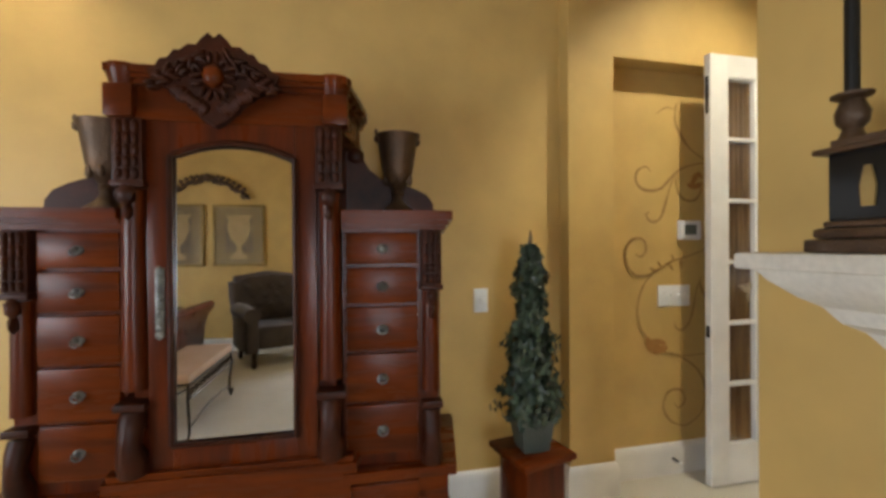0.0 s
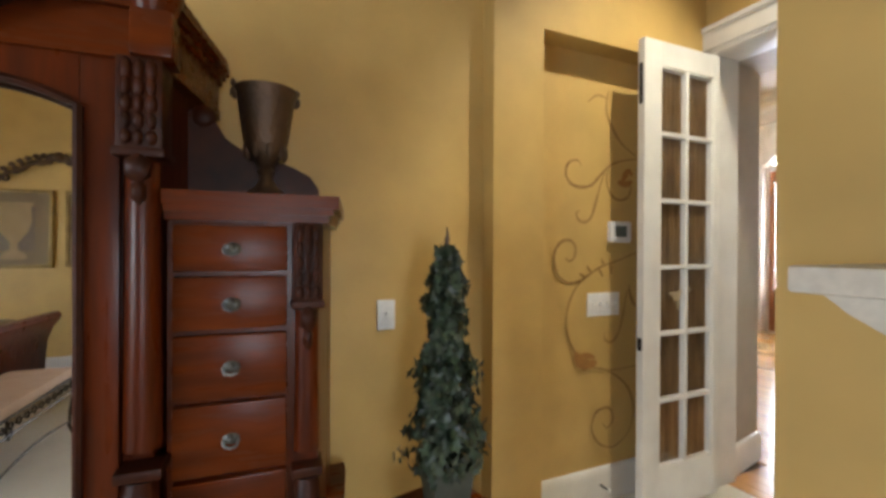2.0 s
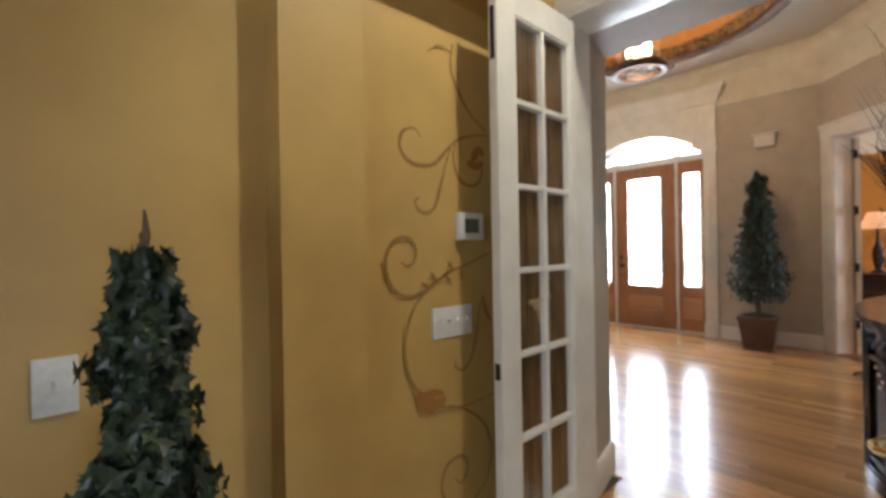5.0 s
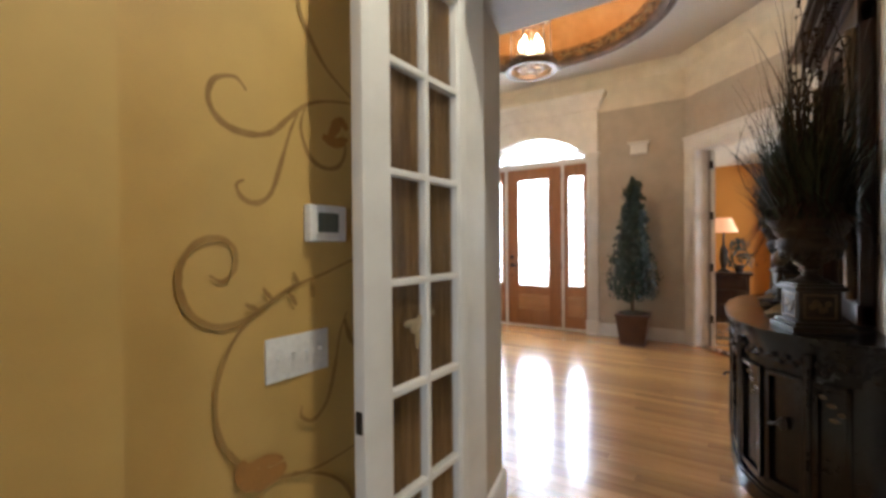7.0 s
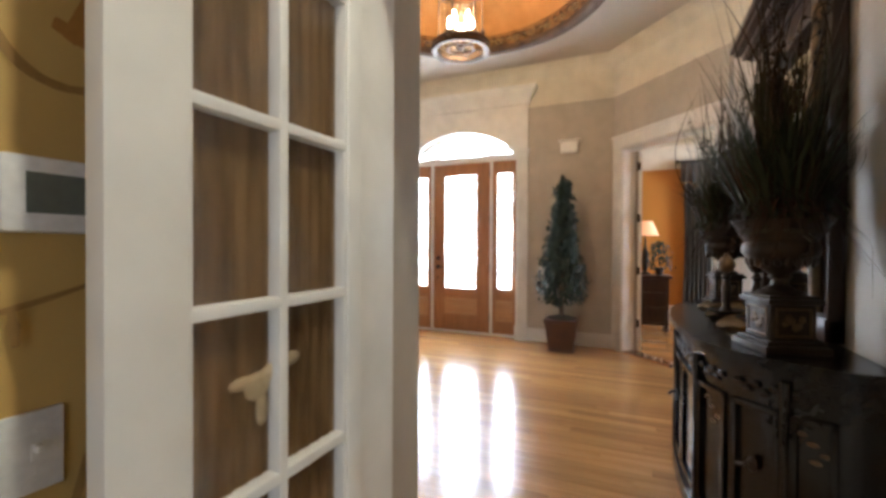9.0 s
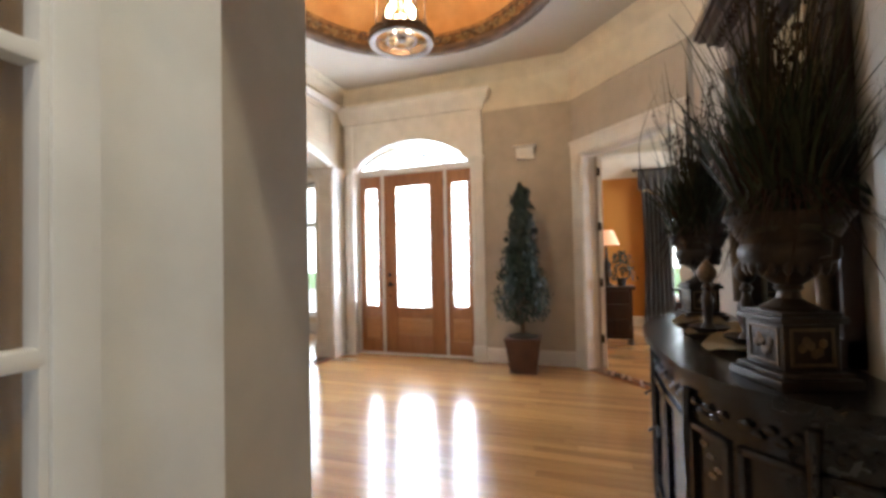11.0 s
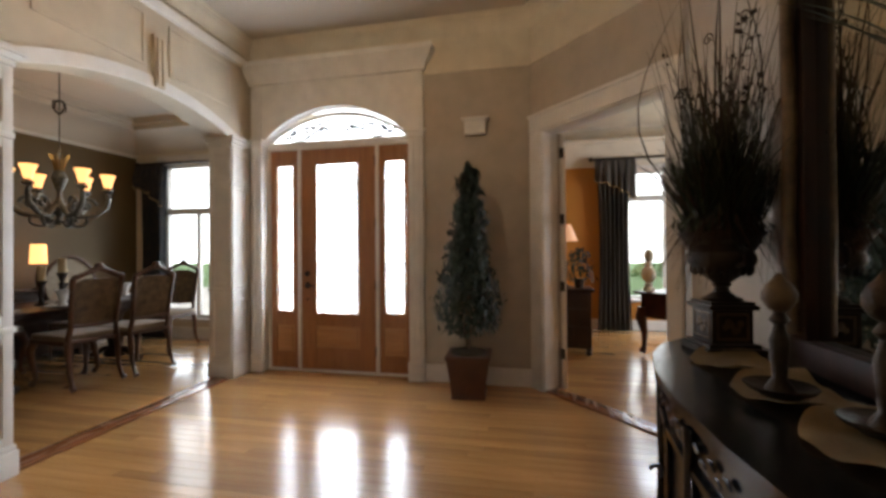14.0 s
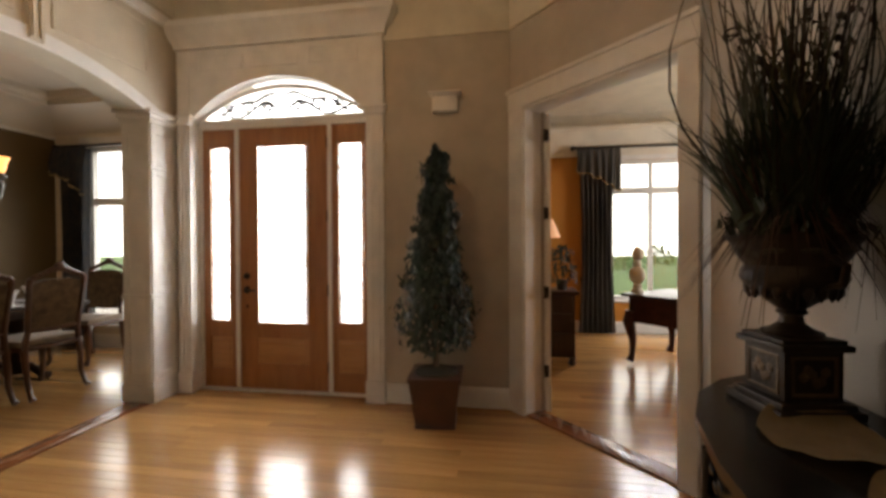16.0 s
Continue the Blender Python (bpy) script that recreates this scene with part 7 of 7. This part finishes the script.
for k in range(6):
    a = k * 1.0472 + 0.35
    c, s = math.cos(a), math.sin(a)
    arm = part("arm", tube(B(), [(0.05 * c, 0.05 * s, 0.22), (0.16 * c, 0.16 * s, 0.10), (0.30 * c, 0.30 * s, 0.12), (0.41 * c, 0.41 * s, 0.22), (0.43 * c, 0.43 * s, 0.33), (0.40 * c, 0.40 * s, 0.40)], [0.022, 0.026, 0.026, 0.028, 0.022, 0.016], 8), PEWTER, cl)
    part("scroll", tube(B(), [((0.24 + 0.08 * (1 - q / 15) * math.cos(q * 0.6)) * c, (0.24 + 0.08 * (1 - q / 15) * math.cos(q * 0.6)) * s, 0.24 + 0.08 * (1 - q / 15) * math.sin(q * 0.6)) for q in range(13)], 0.018, 6), PEWTER, arm)
    part("lower_scroll", tube(B(), [((0.17 + 0.10 * (1 - q / 15) * math.cos(q * 0.6 + 3.4)) * c, (0.17 + 0.10 * (1 - q / 15) * math.cos(q * 0.6 + 3.4)) * s, 0.07 + 0.09 * (1 - q / 15) * math.sin(q * 0.6 + 3.4)) for q in range(13)], 0.016, 6), PEWTER, arm)
    part("cup", lathe(B(), [(0.015, 0.38), (0.05, 0.40), (0.055, 0.415), (0.03, 0.43), (0.03, 0.45)], 14, pose(0.42 * c, 0.42 * s, 0)), PEWTER, arm)
    part("shade", lathe(B(), [(0.032, 0.445), (0.045, 0.49), (0.055, 0.54), (0.075, 0.59), (0.072, 0.592), (0.050, 0.54), (0.03, 0.45)], 18, pose(0.42 * c, 0.42 * s, 0), caps=False), SHADE, arm, "glowing amber glass shade")
bm = tube(B(), [(0, 0, 0.80), (0, 0, 1.71)], 0.006, 6)
part("hanging_rod", bm, IRON, cl)
for s in (0, 1):
    m = pose(0, 0, 1.22, 0, 0, 90 * s)
    part("hook_scroll", tube(B(), [(0.0, 0, 0.16), (0.06, 0, 0.14), (0.07, 0, 0.06), (0.0, 0, 0.0), (-0.07, 0, 0.06), (-0.06, 0, 0.14), (0, 0, 0.16)], 0.009, 6, m), IRON, cl)


def drape(name, label, mat_, x, y0, y1, z1, seed, folds=7):
    d = thing(name, label, "curtain", pose(x, 0, 0))
    bm = B()
    n, cols = 70, []
    for k in range(n + 1):
        t = k / n
        col_ = []
        for j in range(9):
            q = j / 8
            pinch = 1 - 0.16 * math.sin(q * 3.14)
            y_ = (y0 + y1) / 2 + (t - 0.5) * (y1 - y0) * pinch
            col_.append(bm.verts.new((0.045 * math.sin(t * folds * 6.283 + seed + 0.4 * math.sin(q * 3)), y_, 0.01 + (z1 - 0.01) * q)))
        cols.append(col_)
    for a, b in zip(cols, cols[1:]):
        for j in range(8):
            bm.faces.new((a[j], b[j], b[j + 1], a[j + 1]))
    bmesh.ops.solidify(bm, geom=bm.faces[:], thickness=0.004)
    part("panel", bm, mat_, d)
    # a gathered jabot hanging over the head of the panel, longer on the window side
    bm = B()
    cols, hem, n = [], [], 60
    for k in range(n + 1):
        t = k / n
        y_ = y0 - 0.05 + (y1 - y0 + 0.09) * t
        drop = 0.34 + 0.30 * (1 - t) ** 1.4 + 0.02 * math.sin(t * 23)
        col_ = [bm.verts.new((-0.075 - 0.035 * q * math.sin(t * 6 * 6.283 + seed) - 0.05 * math.sin(q * 2.2), y_ + 0.02 * q * math.sin(t * 9), z1 + 0.01 - drop * q)) for q in [i_ / 6 for i_ in range(7)]]
        cols.append(col_)
        hem.append(col_[-1].co.copy())
    for a, b in zip(cols, cols[1:]):
        for q in range(6):
            bm.faces.new((a[q], b[q], b[q + 1], a[q + 1]))
    bmesh.ops.solidify(bm, geom=bm.faces[:], thickness=0.005)
    part("swag", bm, mat_, d, "gathered dark swag")
    part("fringe", tube(B(), hem, 0.014, 6), LINEN, d, "pale tassel fringe")
    return d


drape("dining_curtain", "navy damask curtain with a swag beside the dining window", DRAPED, 8.97, 7.42, 7.86, 2.66, 0.3)
drape("dining_curtain", "navy damask curtain with a swag beside the dining window", DRAPED, 8.97, 5.30, 5.62, 2.66, 0.9)
drape("office_curtain", "dark striped silk drape with a swag beside the office window", DRAPE, 10.84, 0.33, 0.86, 2.76, 0.3)


def rod(name, x, y0, y1, z):
    r = thing(name, "dark curtain rod with ball finials", "curtain rod", pose(x, 0, z), "curtain rods")
    part("pole", tube(B(), [(0, y0, 0), (0, y1, 0)], 0.018, 10), IRON, r)
    for y_ in (y0, y1):
        part("finial", blob(B(), (0, y_, 0), (0.035, 0.04, 0.035)), IRON, r)
    for y_ in (y0 + 0.1, y1 - 0.1):
        part("bracket", tube(B(), [(0, y_, 0), (0.10, y_, 0)], 0.008, 6), IRON, r)


rod("curtain_rod", 8.97, 5.2, 7.95, 2.70)
rod("curtain_rod", 10.84, -1.7, 0.95, 2.80)

# ---- office ----
oc = thing("office_chest", "dark walnut chest with a moulded top and bracket feet", "chest", pose(8.97, 1.15, 0))
part("body", box(B(), 0.02, 0.02, 0.09, 0.50, 0.85, 0.79, bev=0.006), ESPRESSO, oc)
part("top", box(B(), -0.02, -0.02, 0.79, 0.52, 0.88, 0.83, bev=0.010), ESPRESSO, oc)
for z0, z1 in ((0.14, 0.36), (0.37, 0.58), (0.59, 0.77)):
    part("drawer", box(B(), 0.008, 0.06, z0, 0.03, 0.82, z1, bev=0.006), ESPRESSO, oc)
for x_, y_ in ((0.05, 0.05), (0.46, 0.05), (0.05, 0.80), (0.46, 0.80)):
    part("foot", lathe(B(), [(0.025, 0), (0.045, 0.03), (0.03, 0.06), (0.045, 0.09)], 10, pose(x_, y_, 0)), ESPRESSO, oc)
ol = thing("office_lamp", "table lamp with a peach pleated shade on the chest", "table lamp", pose(9.25, 1.49, 0.83))
part("base", lathe(B(), [(0, 0), (0.08, 0), (0.08, 0.02), (0.03, 0.05), (0.06, 0.20), (0.05, 0.32), (0.02, 0.42), (0.012, 0.60), (0, 0.60)], 18), IRON, ol)
part("shade", lathe(B(), [(0.19, 0.60), (0.10, 0.82), (0.098, 0.82), (0.187, 0.60)], 28, caps=False), LAMPSH, ol, "peach lampshade")
ov = thing("office_plant", "small trailing green plant in a dark pot on the chest", "plant", pose(9.14, 1.30, 0.83))
part("pot", lathe(B(), [(0, 0), (0.05, 0), (0.07, 0.10), (0.075, 0.12), (0.06, 0.12), (0, 0.11)], 16), IRON, ov)
part("foliage", leaf_cone(B(), 300, 0.19, 0.06, 0.08, 0.50, 0.030, 31, 0, False, 0.08), LEAFB, ov, "", False)
dk = thing("office_desk", "dark mahogany desk on carved cabriole legs", "desk", pose(9.15, 0.57, 0, 0, 0, 220.5))
bm = box(B(), -0.06, -0.06, 0.765, 1.45, 0.86, 0.80, bev=0.010)
part("desktop", bm, ESPRESSO, dk)
part("apron", box(B(), 0.0, 0.0, 0.48, 1.40, 0.80, 0.765, bev=0.01), MAHOGD, dk)
for x_ in (0.02, 1.38):
    for y_ in (0.02, 0.78):
        part("leg", tube(B(), [(x_, y_, 0.60), (x_ - 0.02, y_ - 0.02, 0.48), (x_ + 0.01, y_ + 0.01, 0.28), (x_ + 0.01, y_, 0.12), (x_ - 0.01, y_ - 0.01, 0.045)], [0.065, 0.07, 0.04, 0.03, 0.045], 10), MAHOGD, dk)
bu = thing("plaster_bust", "small ivory plaster bust on the desk", "bust", pose(9.235, 0.455, 0.80, 0, 0, 200))
bm = lathe(B(), [(0, 0), (0.07, 0), (0.07, 0.02), (0.045, 0.05), (0.05, 0.09), (0.0, 0.10)], 16)
blob(bm, (0, 0, 0.20), (0.115, 0.075, 0.11))
blob(bm, (0, 0, 0.32), (0.045, 0.045, 0.08))
blob(bm, (0.008, 0, 0.44), (0.07, 0.06, 0.085))
bu_m = part("figure", bm, IVORY, bu)
oh = thing("office_chair", "dark tufted leather desk chair behind the desk", "office chair", pose(9.55, -0.45, 0, 0, 0, 40))
part("backrest", box(B(), -0.28, 0.0, 0.55, 0.28, 0.12, 1.12, bev=0.05), BLACK, oh)
part("seat", box(B(), -0.28, -0.45, 0.42, 0.28, 0.05, 0.54, bev=0.04), BLACK, oh)
part("pedestal", lathe(B(), [(0, 0.02), (0.26, 0.02), (0.25, 0.06), (0.05, 0.10), (0.03, 0.2), (0.03, 0.42), (0, 0.43)], 16, pose(0, -0.2, 0)), BLACK, oh)

# ---- floor boards ----
random.seed(5)
struct("floor_foyer", extr(B(), [(2.86, 0.7), (6.5, 0.7), (7.7, 1.8), (7.76, 5.0), (2.86, 4.9)], 0.03, pose(0, 0, -0.045)), SUBFLOOR, "wood floor bed under the oak boards", "floor")
fl = bpy.data.objects["floor_foyer"]
BW = 0.083
PLANKS = {}


def plank_mesh(l):
    if l not in PLANKS:
        bm = box(B(), 0.0004, 0.0004, -0.014, BW - 0.0004, l - 0.0004, 0.0)
        e = [q for q in bm.edges if all(v.co.z > -0.001 for v in q.verts)]
        bmesh.ops.bevel(bm, geom=e, offset=0.0008, segments=1, affect="EDGES")
        PLANKS[l] = mesh_of("plank", bm, OAK, False)
    return PLANKS[l]


def floor_limit(x):
    """Where the boards begin and end at x."""
    lo_ = 0.78 if x < 6.42 else 0.80 + (x - 6.42) * 0.905
    hi_ = 4.86 + (x - 4.9) * 0.036 if x < 7.40 else 4.90
    if x < 3.30:
        lo_, hi_ = 0.985, 2.255
    return lo_, hi_


x = 2.862
while x < 7.70:
    lo_, hi_ = floor_limit(x + BW / 2)
    y = lo_ - (random.random() * 0.3 if x > 3.32 else 0)
    while y < hi_ - 0.02:
        l = random.choice((0.9, 1.2, 1.5, 1.8))
        l = min(l, round(hi_ - y, 2))
        if hi_ - y - l < 0.25:
            l = round(hi_ - y, 2)
        ob = new("plank", plank_mesh(l))
        ob.parent = fl
        ob.location = (x, y, 0)
        y += l
    x += BW


def board_field(name, x0, y0, x1, y1, along_x, label):
    verts, faces = [], []
    a0, a1, b0, b1 = (x0, x1, y0, y1) if along_x else (y0, y1, x0, x1)
    b = b0
    while b < b1 - 0.01:
        a = a0 - random.random() * 0.8
        while a < a1:
            l = random.choice((0.8, 1.1, 1.4, 1.7))
            p, q, r, s = max(a, a0) + 0.0005, min(a + l, a1) - 0.0005, b + 0.0005, min(b + BW, b1) - 0.0005
            if q - p > 0.01:
                k = len(verts)
                for z in (-0.014, 0.0):
                    for u, v in ((p, r), (q, r), (q, s), (p, s)):
                        verts.append((u, v, z) if along_x else (v, u, z))
                for f in ((4, 5, 6, 7), (0, 1, 5, 4), (1, 2, 6, 5), (2, 3, 7, 6), (3, 0, 4, 7)):
                    faces.append(tuple(k + i for i in f))
            a += l
        b += BW
    me = bpy.data.meshes.new(name)
    me.from_pydata(verts, [], faces)
    me.materials.append(OAKSTUFF)
    bm = bmesh.new()
    bm.from_mesh(me)
    bmesh.ops.recalc_face_normals(bm, faces=bm.faces)
    bm.to_mesh(me)
    bm.free()
    ob = new("boards", me)
    return ob


df = struct("floor_dining", box(B(), 4.4, 4.95, -0.045, 9.1, 8.1, -0.016), SUBFLOOR, "wood floor bed of the dining room", "floor")
ob = board_field("boards", 4.45, 5.12, 9.07, 8.08, False, "")
ob.parent = df
ob.location.z = -0.004
tagged(ob, "honey oak floor boards", "", "", "stuff")
of = struct("floor_office", box(B(), 6.3, -2.7, -0.045, 11.0, 2.4, -0.016), SUBFLOOR, "wood floor bed of the office", "floor")
ob = board_field("boards", 6.3, -2.6, 10.95, 2.3, False, "")
ob.parent = of
ob.location.z = -0.004
tagged(ob, "honey oak floor boards", "", "", "stuff")
struct("threshold_dining", box(B(), 0.0, -0.20, -0.02, 2.12, -0.04, 0.006, ARCHM, 0.002), CHERRY, "dark cherry border strip under the arch", "threshold")
